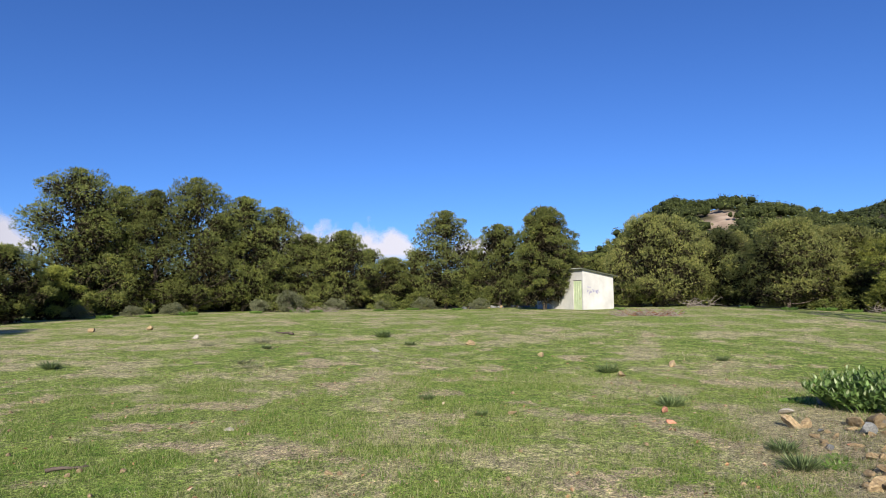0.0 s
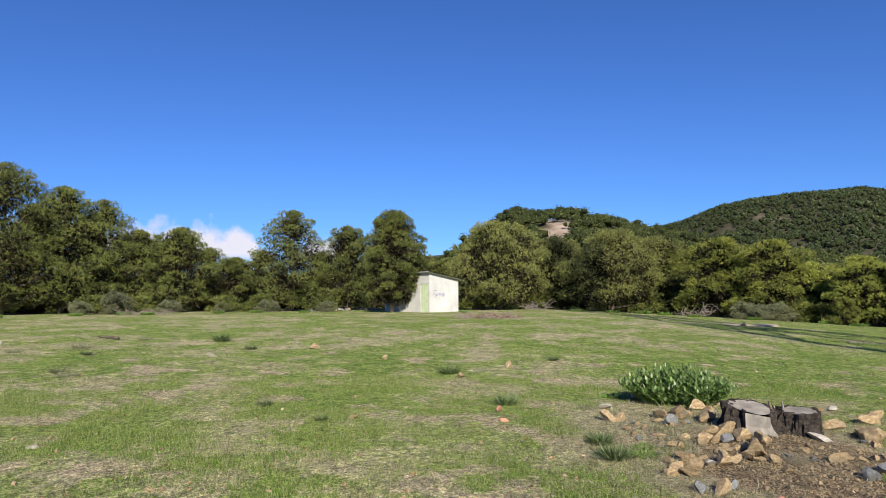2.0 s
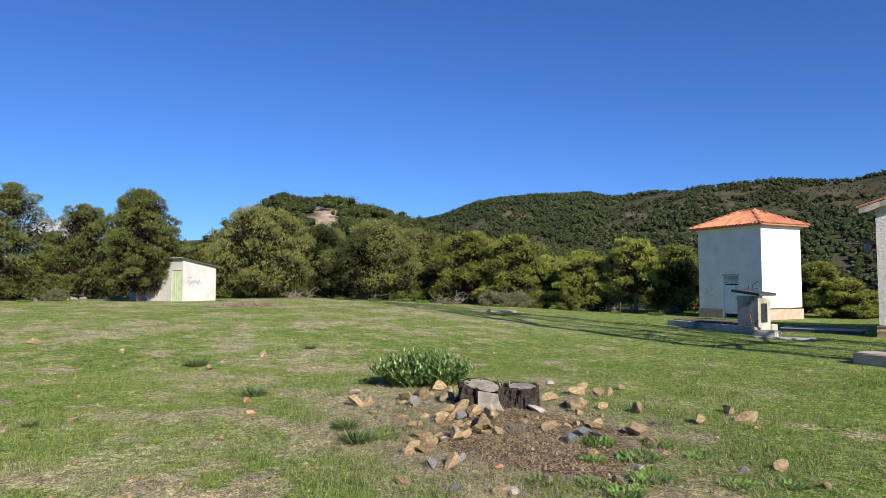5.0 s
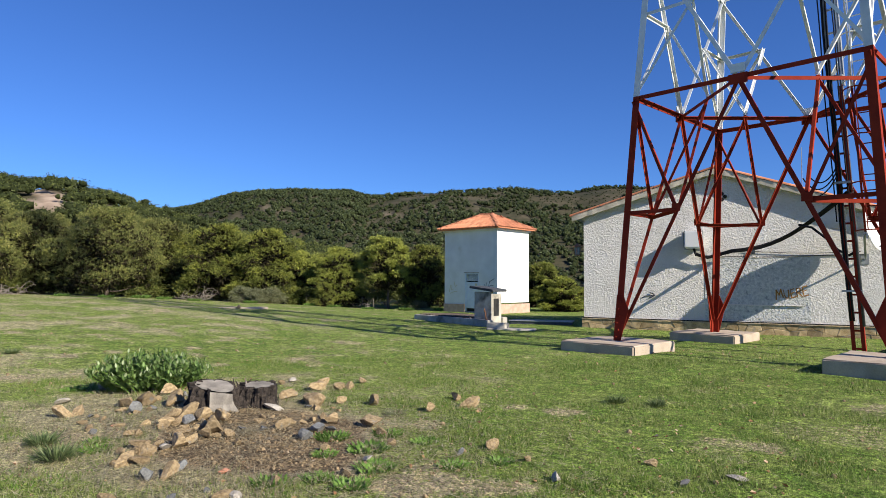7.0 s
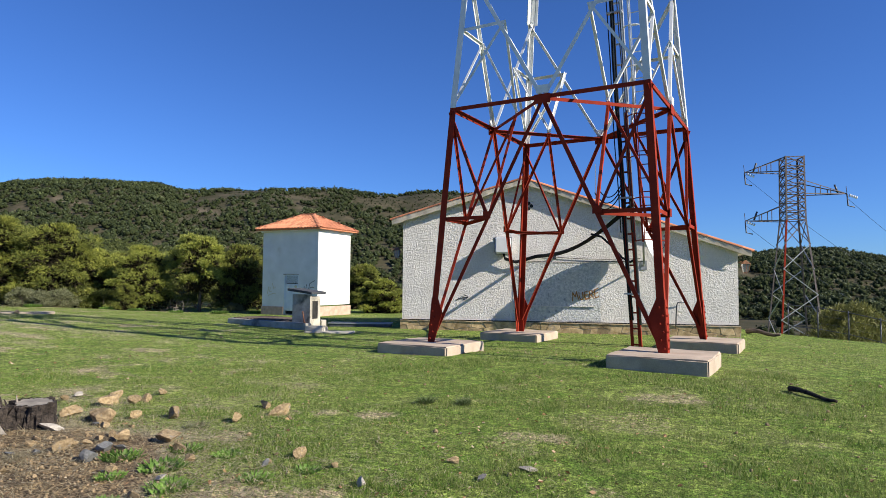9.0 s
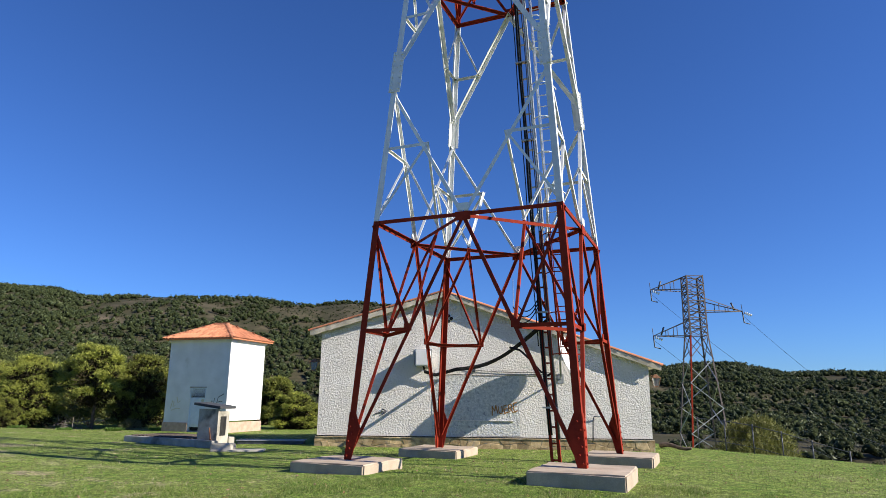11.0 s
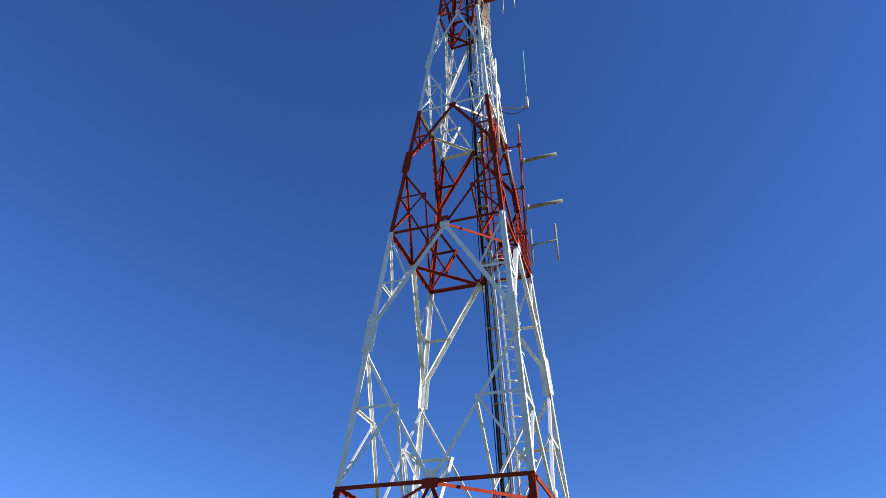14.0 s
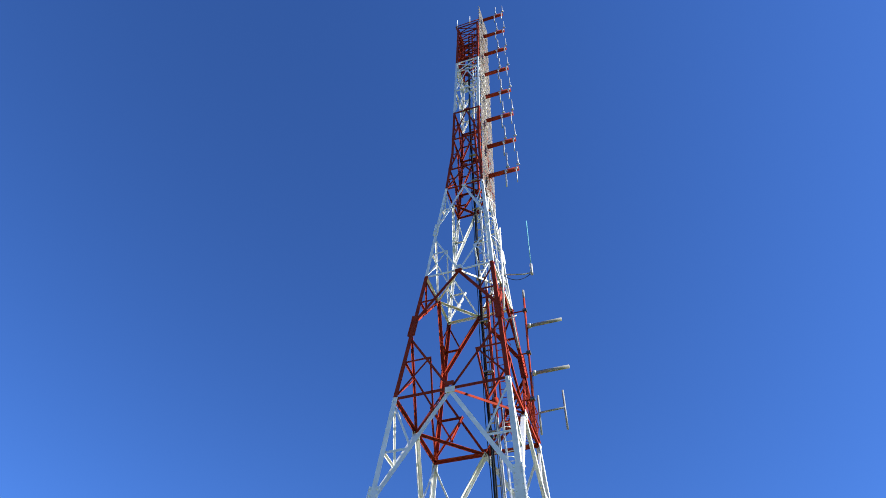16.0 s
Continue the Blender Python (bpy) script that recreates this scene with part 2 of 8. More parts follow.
    # Grain puts bright blades and the shaded gaps between them into the colour.
    for grain, dark, light in ((48, 0.50, 1.55), (13, 0.66, 1.36), (3.7, 0.80, 1.18)):
        mottle = ramp(n, [(0.42, (dark, dark, dark)), (0.5, (1.0, 1.0, 1.0)), (0.58, (light, light, light * 0.93))])
        l.new(noise(grain, 3, 0.6), mottle.inputs[0])
        mm = n.new("ShaderNodeMix")
        mm.data_type, mm.blend_type = "RGBA", "MULTIPLY"
        mm.inputs["Factor"].default_value = 1.0
        l.new(c, mm.inputs["A"])
        l.new(mottle.outputs[0], mm.inputs["B"])
        c = mm.outputs["Result"]
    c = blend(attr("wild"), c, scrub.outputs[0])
    c = blend(attr("scar"), c, scar.outputs[0])
    l.new(c, b.inputs["Base Color"])
    b.inputs["Roughness"].default_value = 0.95
    b.inputs["Specular IOR Level"].default_value = 0.1
    h = math_node("ADD", fine, math_node("MULTIPLY", mid, 0.8))
    bp = n.new("ShaderNodeBump")
    bp.inputs["Strength"].default_value, bp.inputs["Distance"].default_value = 0.8, 0.022
    l.new(h, bp.inputs["Height"])
    l.new(bp.outputs["Normal"], b.inputs["Normal"])
    return m


def rough_cast(m, scale=34.0, strength=0.9, depth=0.022):
    """Gives a surface the coarse, uneven blobs of thrown plaster."""
    n, l = m.node_tree.nodes, m.node_tree.links
    co = n["Texture Coordinate"].outputs["Object"]
    warp = n.new("ShaderNodeTexNoise")
    warp.inputs["Scale"].default_value, warp.inputs["Detail"].default_value = scale * 0.9, 4
    l.new(co, warp.inputs["Vector"])
    shift = n.new("ShaderNodeVectorMath")
    shift.operation = "MULTIPLY_ADD"
    shift.inputs[1].default_value = (2.2 / scale,) * 3
    l.new(warp.outputs["Color"], shift.inputs[0])
    l.new(co, shift.inputs[2])
    v = n.new("ShaderNodeTexVoronoi")
    v.feature = "SMOOTH_F1"
    v.inputs["Scale"].default_value, v.inputs["Smoothness"].default_value = scale, 0.6
    l.new(shift.outputs[0], v.inputs["Vector"])
    g = n.new("ShaderNodeTexNoise")
    g.inputs["Scale"].default_value, g.inputs["Detail"].default_value, g.inputs["Roughness"].default_value = scale * 0.62, 8, 0.74
    l.new(co, g.inputs["Vector"])
    k = n.new("ShaderNodeMath")
    k.operation = "MULTIPLY_ADD"
    k.inputs[1].default_value = -0.24
    l.new(v.outputs["Distance"], k.inputs[0])
    l.new(g.outputs["Fac"], k.inputs[2])
    b = n["Bump"]
    b.inputs["Strength"].default_value, b.inputs["Distance"].default_value = strength, depth
    l.new(k.outputs[0], b.inputs["Height"])
    return m


def mottled(m, stops, scale, detail=5):
    """Multiplies a leaf colour by a field that changes from tree to tree."""
    n, l = m.node_tree.nodes, m.node_tree.links
    co = n.new("ShaderNodeTexCoord")
    t = n.new("ShaderNodeTexNoise")
    t.inputs["Scale"].default_value, t.inputs["Detail"].default_value, t.inputs["Roughness"].default_value = scale, detail, 0.65
    l.new(co.outputs["Object"], t.inputs["Vector"])
    r = ramp(n, stops)
    l.new(t.outputs["Fac"], r.inputs[0])
    mx = n.new("ShaderNodeMix")
    mx.data_type, mx.blend_type = "RGBA", "MULTIPLY"
    mx.inputs["Factor"].default_value = 1.0
    l.new(n["Hue/Saturation/Value"].outputs["Color"], mx.inputs["A"])
    l.new(r.outputs[0], mx.inputs["B"])
    l.new(mx.outputs["Result"], n["Principled BSDF"].inputs["Base Color"])
    l.new(mx.outputs["Result"], n["Translucent BSDF"].inputs["Color"])
    return m


M_GROUND = ground_material()
LUMPS = [(0.36, (0.62, 0.64, 0.62)), (0.5, (1.0, 1.0, 1.0)), (0.64, (1.45, 1.40, 1.25))]
M_PINE = mottled(foliage("pine_needles", [(0.050, 0.070, 0.017), (0.095, 0.118, 0.027), (0.150, 0.168, 0.040), (0.220, 0.218, 0.064)], 0.08, 0.22), LUMPS, 1.1, 3)
M_PINE_OLIVE = mottled(foliage("olive_pine_needles", [(0.066, 0.083, 0.022), (0.124, 0.140, 0.037), (0.188, 0.196, 0.057), (0.270, 0.258, 0.092)], 0.08, 0.22), LUMPS, 1.1, 3)
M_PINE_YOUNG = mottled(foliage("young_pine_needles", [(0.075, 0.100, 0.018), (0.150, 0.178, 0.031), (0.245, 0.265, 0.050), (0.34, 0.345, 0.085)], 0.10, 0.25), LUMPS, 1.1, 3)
M_PINE_FAR = mottled(foliage("far_pine_needles", [(0.036, 0.048, 0.013), (0.066, 0.082, 0.021), (0.108, 0.124, 0.034)], 0.1, 0.1),
                     [(0.36, (0.60, 0.62, 0.60)), (0.5, (0.95, 0.95, 0.95)), (0.64, (1.5, 1.4, 1.25))], 0.06)
# Bluish, darker needles: the haze of distance put into the colour.
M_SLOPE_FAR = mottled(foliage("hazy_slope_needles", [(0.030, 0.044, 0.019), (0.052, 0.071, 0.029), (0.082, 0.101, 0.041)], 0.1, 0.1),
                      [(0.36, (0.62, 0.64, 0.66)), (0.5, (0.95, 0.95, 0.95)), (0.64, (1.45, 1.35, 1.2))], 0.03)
M_SHRUB = foliage("broom_twigs", [(0.10, 0.11, 0.055), (0.16, 0.17, 0.09), (0.22, 0.22, 0.13)], 0.2, 0.25)
M_OLIVE = foliage("olive_twigs", [(0.096, 0.102, 0.029), (0.166, 0.170, 0.048), (0.246, 0.240, 0.076)], 0.2, 0.15)
M_HERB = foliage("green_herb", [(0.095, 0.175, 0.03), (0.15, 0.26, 0.05), (0.22, 0.34, 0.085)], 0.35, 0.2)
M_LEAF = foliage("felted_leaf", [(0.11, 0.20, 0.045), (0.18, 0.285, 0.078), (0.27, 0.37, 0.13)], 0.35, 0.3)
M_LEAF_PALE = foliage("young_leaf", [(0.34, 0.41, 0.20), (0.46, 0.52, 0.29)], 0.35, 0.15)
M_GRASS = foliage("grass_blade", [(0.082, 0.130, 0.022), (0.155, 0.213, 0.040), (0.235, 0.282, 0.080), (0.38, 0.385, 0.17)], 0.35, 0.0)
M_TUFT = foliage("dark_wiry_leaf", [(0.060, 0.095, 0.030), (0.115, 0.160, 0.058), (0.20, 0.24, 0.10)], 0.2, 0.15)
M_WEED = foliage("turf_weed", [(0.065, 0.130, 0.018), (0.120, 0.212, 0.030), (0.185, 0.285, 0.055)], 0.3, 0.0)
M_STRAW = foliage("dry_grass", [(0.20, 0.155, 0.085), (0.33, 0.28, 0.17), (0.47, 0.42, 0.28)], 0.2, 0.0)
# Dead twigs, coloured near-black to put the crown's inner shade into them.
M_INNER = foliage("dead_twigs_crown_shade", [(0.016, 0.014, 0.008), (0.030, 0.026, 0.015), (0.048, 0.042, 0.022)], 0.0, 0.15, 0.9, 0.05)
# Needle green darkened: the shade inside far crowns put into colour.
M_SHADE = foliage("inner_shade_needles", [(0.022, 0.028, 0.011), (0.032, 0.040, 0.015)], 0.0, 0.1, 0.9, 0.05)
M_BARK = surface("pine_bark", (0.055, 0.042, 0.032), (0.17, 0.13, 0.105), 8, 60, 0.95, bump=0.8, depth=0.03)
M_TWIG = surface("dead_wood", (0.15, 0.12, 0.10), (0.34, 0.29, 0.25), 10, 80, 0.9)
M_RED = surface("red_oxide_paint", (0.20, 0.022, 0.012), (0.31, 0.038, 0.018), 3, 60, 0.75, bump=0.15, depth=0.004, stain=(0.16, 0.026, 0.015), stain_at=0.66, random_value=0.12, spec=0.08)
M_WHITE = surface("white_steel_paint", (0.66, 0.67, 0.66), (0.80, 0.81, 0.80), 3, 60, 0.45, bump=0.12, depth=0.004, stain=(0.48, 0.46, 0.42), stain_at=0.68, random_value=0.08)
M_PYLON = surface("dull_grey_steel", (0.11, 0.085, 0.08), (0.20, 0.165, 0.16), 6, 60, 0.7, 0.2, 0.1, 0.003, stain=(0.16, 0.11, 0.09), stain_at=0.62)
M_GALV = surface("galvanised_steel", (0.30, 0.31, 0.32), (0.46, 0.47, 0.48), 9, 90, 0.5, 0.5, 0.1, 0.003)
M_GREYTUBE = surface("grey_radome", (0.17, 0.18, 0.18), (0.25, 0.26, 0.26), 5, 50, 0.6)
M_DARKSTEEL = surface("dark_steel", (0.05, 0.055, 0.07), (0.10, 0.105, 0.12), 8, 60, 0.5, 0.3)
M_CABLE = surface("black_cable", (0.008, 0.008, 0.009), (0.018, 0.018, 0.02), 12, 80, 0.7, spec=0.15)
M_CONC = surface("weathered_concrete", (0.28, 0.26, 0.22), (0.52, 0.48, 0.42), 2.2, 40, 0.95, bump=0.4, depth=0.012, stain=(0.16, 0.14, 0.12), stain_at=0.56)
M_CONC_DARK = surface("stained_dark_concrete", (0.24, 0.22, 0.185), (0.52, 0.48, 0.41), 2.4, 40, 0.95, bump=0.4, depth=0.012, stain=(0.12, 0.11, 0.09), stain_at=0.58)
M_DEADLEAF = foliage("dead_leaf", [(0.10, 0.055, 0.03), (0.24, 0.12, 0.055), (0.42, 0.25, 0.12), (0.50, 0.42, 0.30)], 0.1, 0.0)
M_CONC_PINK = surface("pinkish_concrete", (0.34, 0.270, 0.205), (0.52, 0.42, 0.325), 2.0, 45, 0.95, bump=0.35, depth=0.01, stain=(0.30, 0.24, 0.19), stain_at=0.62)
M_STUCCO = rough_cast(surface("thrown_plaster", (0.78, 0.735, 0.69), (0.89, 0.85, 0.805), 1.2, 22, 0.95, 0, 0.2, 0.01, (0.66, 0.62, 0.56), 0.66, spec=0.1), 19, 1.0, 0.100)
M_WHITEWASH = surface("dirty_whitewash", (0.44, 0.425, 0.40), (0.60, 0.585, 0.555), 1.1, 30, 0.9, bump=0.25, depth=0.01, stain=(0.46, 0.45, 0.44), stain_at=0.6)
M_PLASTER = surface("white_plaster", (0.70, 0.69, 0.66), (0.82, 0.81, 0.79), 1.4, 30, 0.9, bump=0.2, depth=0.008, stain=(0.60, 0.58, 0.52), stain_at=0.66)
M_PATCH = rough_cast(surface("grey_repainted_plaster", (0.50, 0.51, 0.52), (0.86, 0.85, 0.82), 11.0, 40, 0.95, stain=(0.36, 0.38, 0.40), stain_at=0.60, spec=0.1), 19, 1.0, 0.100)
M_VERGE = surface("verge_mortar", (0.42, 0.36, 0.28), (0.66, 0.60, 0.50), 3, 40, 0.95, bump=0.5, depth=0.02, stain=(0.30, 0.26, 0.2), stain_at=0.6)
M_TILE = surface("terracotta_tile", (0.40, 0.145, 0.075), (0.60, 0.25, 0.135), 4, 50, 0.85, bump=0.3, depth=0.008, stain=(0.34, 0.16, 0.09), stain_at=0.64, random_value=0.25)
M_PLINTH = surface("plinth_stone", (0.28, 0.19, 0.095), (0.60, 0.45, 0.26), 5, 45, 0.9, bump=0.5, depth=0.02, stain=(0.20, 0.19, 0.18), stain_at=0.6, random_value=0.38)
M_MORTAR = surface("joint_mortar", (0.32, 0.27, 0.20), (0.52, 0.45, 0.35), 8, 60, 0.95)
M_BRICKBAND = surface("pink_plinth", (0.42, 0.28, 0.21), (0.56, 0.40, 0.31), 4, 40, 0.95, stain=(0.33, 0.26, 0.2))
M_DOOR = surface("pale_blue_metal", (0.60, 0.66, 0.73), (0.74, 0.79, 0.84), 3, 50, 0.5, stain=(0.42, 0.42, 0.42), stain_at=0.68)
M_GREEN = surface("green_painted_metal", (0.42, 0.50, 0.30), (0.55, 0.60, 0.40), 3, 40, 0.6, stain=(0.45, 0.38, 0.25), stain_at=0.62)
M_ROOFGREY = surface("bitumen_roof", (0.035, 0.038, 0.045), (0.075, 0.08, 0.09), 5, 60, 0.85)
# On vent discs, door backing and tank bottom, near-black stands for inner shade.
M_DARK = surface("dark_opening", (0.015, 0.015, 0.016), (0.035, 0.034, 0.032), 5, 50, 0.9)
M_CORR = surface("fibre_cement_sheet", (0.36, 0.36, 0.34), (0.52, 0.51, 0.48), 4, 50, 0.9)
M_SPRAY_BROWN = surface("brown_spray_paint", (0.26, 0.12, 0.03), (0.44, 0.22, 0.07), 14, 80, 0.8)
M_SPRAY_BLACK = surface("black_spray_paint", (0.03, 0.03, 0.035), (0.08, 0.08, 0.09), 14, 80, 0.8)
M_SPRAY_OCHRE = surface("faded_ochre_paint", (0.58, 0.52, 0.34), (0.68, 0.63, 0.48), 14, 80, 0.9)
M_SPRAY_VIOLET = surface("violet_spray_paint", (0.20, 0.19, 0.30), (0.36, 0.34, 0.46), 14, 80, 0.9)
M_ROCK = surface("ochre_rock", (0.24, 0.165, 0.085), (0.52, 0.385, 0.215), 5, 45, 0.9, bump=0.9, depth=0.03, stain=(0.30, 0.26, 0.21), stain_at=0.56, random_value=0.3)
M_CHIP = surface("earthy_chip", (0.13, 0.092, 0.055), (0.37, 0.27, 0.155), 20, 80, 0.95)
M_SLATE = surface("blue_grey_rock", (0.10, 0.10, 0.098), (0.22, 0.22, 0.21), 8, 60, 0.8, bump=0.5, depth=0.015, random_value=0.25)
M_PALEROCK = surface("pale_rock", (0.28, 0.25, 0.205), (0.46, 0.41, 0.35), 7, 50, 0.9, bump=0.5, depth=0.015, random_value=0.15)
M_REDROCK = surface("brick_fragment", (0.36, 0.15, 0.09), (0.52, 0.26, 0.17), 7, 50, 0.9, random_value=0.2)
M_CUT = surface("weathered_cut_wood", (0.17, 0.15, 0.125), (0.37, 0.33, 0.275), 5, 90, 0.9, bump=0.6, depth=0.012, stain=(0.22, 0.19, 0.17), stain_at=0.6)
M_BURNT = surface("charred_bark", (0.006, 0.005, 0.005), (0.075, 0.058, 0.046), 14, 70, 0.95, bump=1.0, depth=0.04)
M_DISH = surface("white_dish_paint", (0.70, 0.70, 0.70), (0.80, 0.80, 0.80), 3, 40, 0.4)
M_BEIGE = surface("aged_grey_aluminium", (0.17, 0.155, 0.135), (0.30, 0.28, 0.25), 6, 60, 0.6, 0.2)
M_TEAL = surface("teal_whip", (0.10, 0.36, 0.40), (0.16, 0.46, 0.50), 6, 60, 0.5)
M_RUST = surface("rusty_steel", (0.13, 0.055, 0.03), (0.26, 0.12, 0.06), 9, 70, 0.9)
M_LANTERN = surface("lantern_copper", (0.20, 0.10, 0.06), (0.34, 0.18, 0.11), 9, 70, 0.5, 0.4)


def cloud_material():
    """Soft-edged white vapour, thin towards its rim."""
    m, n, l, b = material("cloud_vapour")
    co = n.new("ShaderNodeTexCoord")
    sep = n.new("ShaderNodeSeparateXYZ")
    l.new(co.outputs["Generated"], sep.inputs[0])
    t = n.new("ShaderNodeTexNoise")
    t.inputs["Scale"].default_value, t.inputs["Detail"].default_value, t.inputs["Roughness"].default_value = 0.006, 6, 0.5
    l.new(co.outputs["Object"], t.inputs["Vector"])

    def calc(op, a, c, d=None):
        k = n.new("ShaderNodeMath")
        k.operation = op
        for i, v in enumerate((a, c, d)):
            if isinstance(v, (int, float)):
                k.inputs[i].default_value = v
            elif v is not None:
                l.new(v, k.inputs[i])
        return k.outputs[0]
    u = calc("MULTIPLY_ADD", sep.outputs["X"], 2.0, -1.0)
    bow = calc("SUBTRACT", 1.0, calc("POWER", calc("ABSOLUTE", u, 0.0), 4.0))
    rag = calc("MULTIPLY_ADD", t.outputs["Fac"], 1.2, -0.66)
    body = calc("ADD", calc("SUBTRACT", bow, calc("MULTIPLY", sep.outputs["Z"], 1.05)), rag)
    edge = calc("MINIMUM", calc("MULTIPLY", body, 3.4), calc("MULTIPLY_ADD", sep.outputs["Z"], 5.0, -0.1))
    fac = calc("MULTIPLY", calc("MINIMUM", calc("MAXIMUM", edge, 0.0), 1.0), 0.92)
    b.inputs["Base Color"].default_value = (0.40, 0.39, 0.43, 1)
    b.inputs["Roughness"].default_value = 1.0
    b.inputs["Specular IOR Level"].default_value = 0.0
    l.new(fac, b.inputs["Alpha"])
    return m


M_CLOUD = cloud_material()
M_GLASS, _n, _l, _b = material("lantern_glass")
_b.inputs["Base Color"].default_value = (0.35, 0.33, 0.28, 1)
_b.inputs["Roughness"].default_value = 0.2
_b.inputs["Transmission Weight"].default_value = 0.6


# ---------------------------------------------------------------- mesh helpers
def mesh_ob(name, verts, faces, mat, parent=None, label="", flat=True):
    me = bpy.data.meshes.new(name)
    me.from_pydata([tuple(v) for v in verts], [], [tuple(f) for f in faces])
    for k in (mat if isinstance(mat, (list, tuple)) else [mat]):
        me.materials.append(k)
    if not flat:
        me.polygons.foreach_set("use_smooth", [True] * len(me.polygons))
    ob = new(name, me)
    if parent:
        ob.parent = parent
    if label:
        ob["label"] = label
    return ob


def part(name, bm, mat, parent=None, label="", flat=True):
    me = bpy.data.meshes.new(name)
    bmesh.ops.recalc_face_normals(bm, faces=bm.faces[:])
    bm.to_mesh(me)
    bm.free()
    me.materials.append(mat)
    if not flat:
        me.polygons.foreach_set("use_smooth", [True] * len(me.polygons))
    ob = new(name, me)
    if parent:
        ob.parent = parent
    if label:
        ob["label"] = label
    return ob


def share(name, source, m, parent, label=""):
    """An object of its own on the mesh of another, as a part of parent."""
    ob = new(name, source.data)
    ob.parent = parent
    ob.matrix_basis = m
    if label:
        ob["label"] = label
    return ob


def thing(name, label, category, m=None, group="", kind=""):
    ob = new(name)
    ob.empty_display_size = 0.2
    if m is not None:
        ob.matrix_basis = m
    return tagged(ob, label, category, group, kind)


def box(bm, x0, x1, y0, y1, z0, z1, bevel=0.0):
    v = bmesh.ops.create_cube(bm, size=1.0, matrix=Matrix.Translation(((x0 + x1) / 2, (y0 + y1) / 2, (z0 + z1) / 2)) @ Matrix.Diagonal(
        (x1 - x0, y1 - y0, z1 - z0, 1)))["verts"]
    if bevel:
        edges = list({e for k in v for e in k.link_edges})
        bmesh.ops.bevel(bm, geom=edges, offset=bevel, segments=2, affect="EDGES")
    return v


def boxed(x0, x1, y0, y1, z0, z1, bevel=0.0):
    bm = bmesh.new()
    box(bm, x0, x1, y0, y1, z0, z1, bevel)
    return bm


def frame_of(p, q):
    d = (Vector(q) - Vector(p))
    n = d.normalized()
    side = n.cross(Vector((0, 0, 1)))
    if side.length < 1e-4:
        side = Vector((1, 0, 0))
    side.normalize()
    return n, side, side.cross(n)


def angle_bar(name, p, q, w, mat, parent, e1, e2, t=0.014):
    """A steel angle from p to q; its two legs run along e1 and e2."""
    p, q = Vector(p), Vector(q)
    n = (q - p).normalized()
    e1 = (Vector(e1) - n * n.dot(Vector(e1))).normalized()
    e2 = Vector(e2) - n * n.dot(Vector(e2))
    e2 = (e2 - e1 * e1.dot(e2)).normalized()
    ring = [(0, 0), (w, 0), (w, t), (t, t), (t, w), (0, w)]
    verts = [o + e1 * a + e2 * b for o in (p, q) for a, b in ring]
    faces = [(i, (i + 1) % 6, 6 + (i + 1) % 6, 6 + i) for i in range(6)] + [(0, 1, 2, 3), (0, 3, 4, 5), (9, 8, 7, 6), (11, 10, 9, 6)]
    return mesh_ob(name, verts, faces, mat, parent)


def tube(name, pts, r, mat, parent=None, sides=8, label="", taper=None):
    """A round bar or cable through points, as a mesh."""
    pts = [Vector(p) for p in pts]
    verts, faces = [], []
    side = None
    for i, p in enumerate(pts):
        n = (pts[min(i + 1, len(pts) - 1)] - pts[max(i - 1, 0)]).normalized()
        if side is None:
            side = n.cross(Vector((0.13, 0.31, 0.94)))
        side = (side - n * n.dot(side)).normalized()
        up = n.cross(side)
        k = r if taper is None else r + (taper - r) * i / (len(pts) - 1)
        for s in range(sides):
            a = 2 * math.pi * s / sides
            verts.append(p + side * (math.cos(a) * k) + up * (math.sin(a) * k))
    for i in range(len(pts) - 1):
        for s in range(sides):
            a, b = i * sides + s, i * sides + (s + 1) % sides
            faces.append((a, b, b + sides, a + sides))
    faces.append(tuple(range(sides))[::-1])
    faces.append(tuple(range((len(pts) - 1) * sides, len(pts) * sides)))
    return mesh_ob(name, verts, faces, mat, parent, label, flat=sides < 6)


def sag(p, q, drop, n=14):
    p, q = Vector(p), Vector(q)
    return [p.lerp(q, k / n) - Vector((0, 0, drop * 4 * (k / n) * (1 - k / n))) for k in range(n + 1)]


def plate(name, pts, out, t, mat, parent, label=""):
    """A flat plate with the outline pts, t thick along out."""
    pts = [Vector(p) for p in pts]
    o = Vector(out).normalized() * t
    k = len(pts)
    faces = [tuple(range(k)), tuple(range(2 * k - 1, k - 1, -1))] + [(i, (i + 1) % k, k + (i + 1) % k, k + i) for i in range(k)]
    return mesh_ob(name, pts + [p + o for p in pts], faces, mat, parent, label)


# ---------------------------------------------------------------- ground, one sheet to the horizon
SPOTS = ((61.2, 6.2, 0.7, 0.14), (56.9, 7.0, 0.4, 0.2), (59.3, 5.9, 0.5, 0.2), (54.8, 5.7, 0.7, 0.10), (50.5, 5.9, 1.2, 0.12), (47.0, 6.3, 1.2, 0.12), (43.0, 6.2, 1.0, 0.14), (34.0, 6.0, 1.2, 0.16))


def spot_field(az, r, z):
    """Bare earth showing between the trees of the far slope: bearing, elevation and their spreads."""
    el = np.degrees(np.arctan2(z - 1.6, r))
    d = (fbm(az * 3.0, el * 8.0, 3, 66) - 0.5) * 2.2
    out = np.zeros_like(el)
    for a, e, sa, se in SPOTS:
        out = np.maximum(out, smooth(1.3, 0.6, np.hypot((az - a) / sa, (el - e) / se) + d))
    return out * (r > 300)


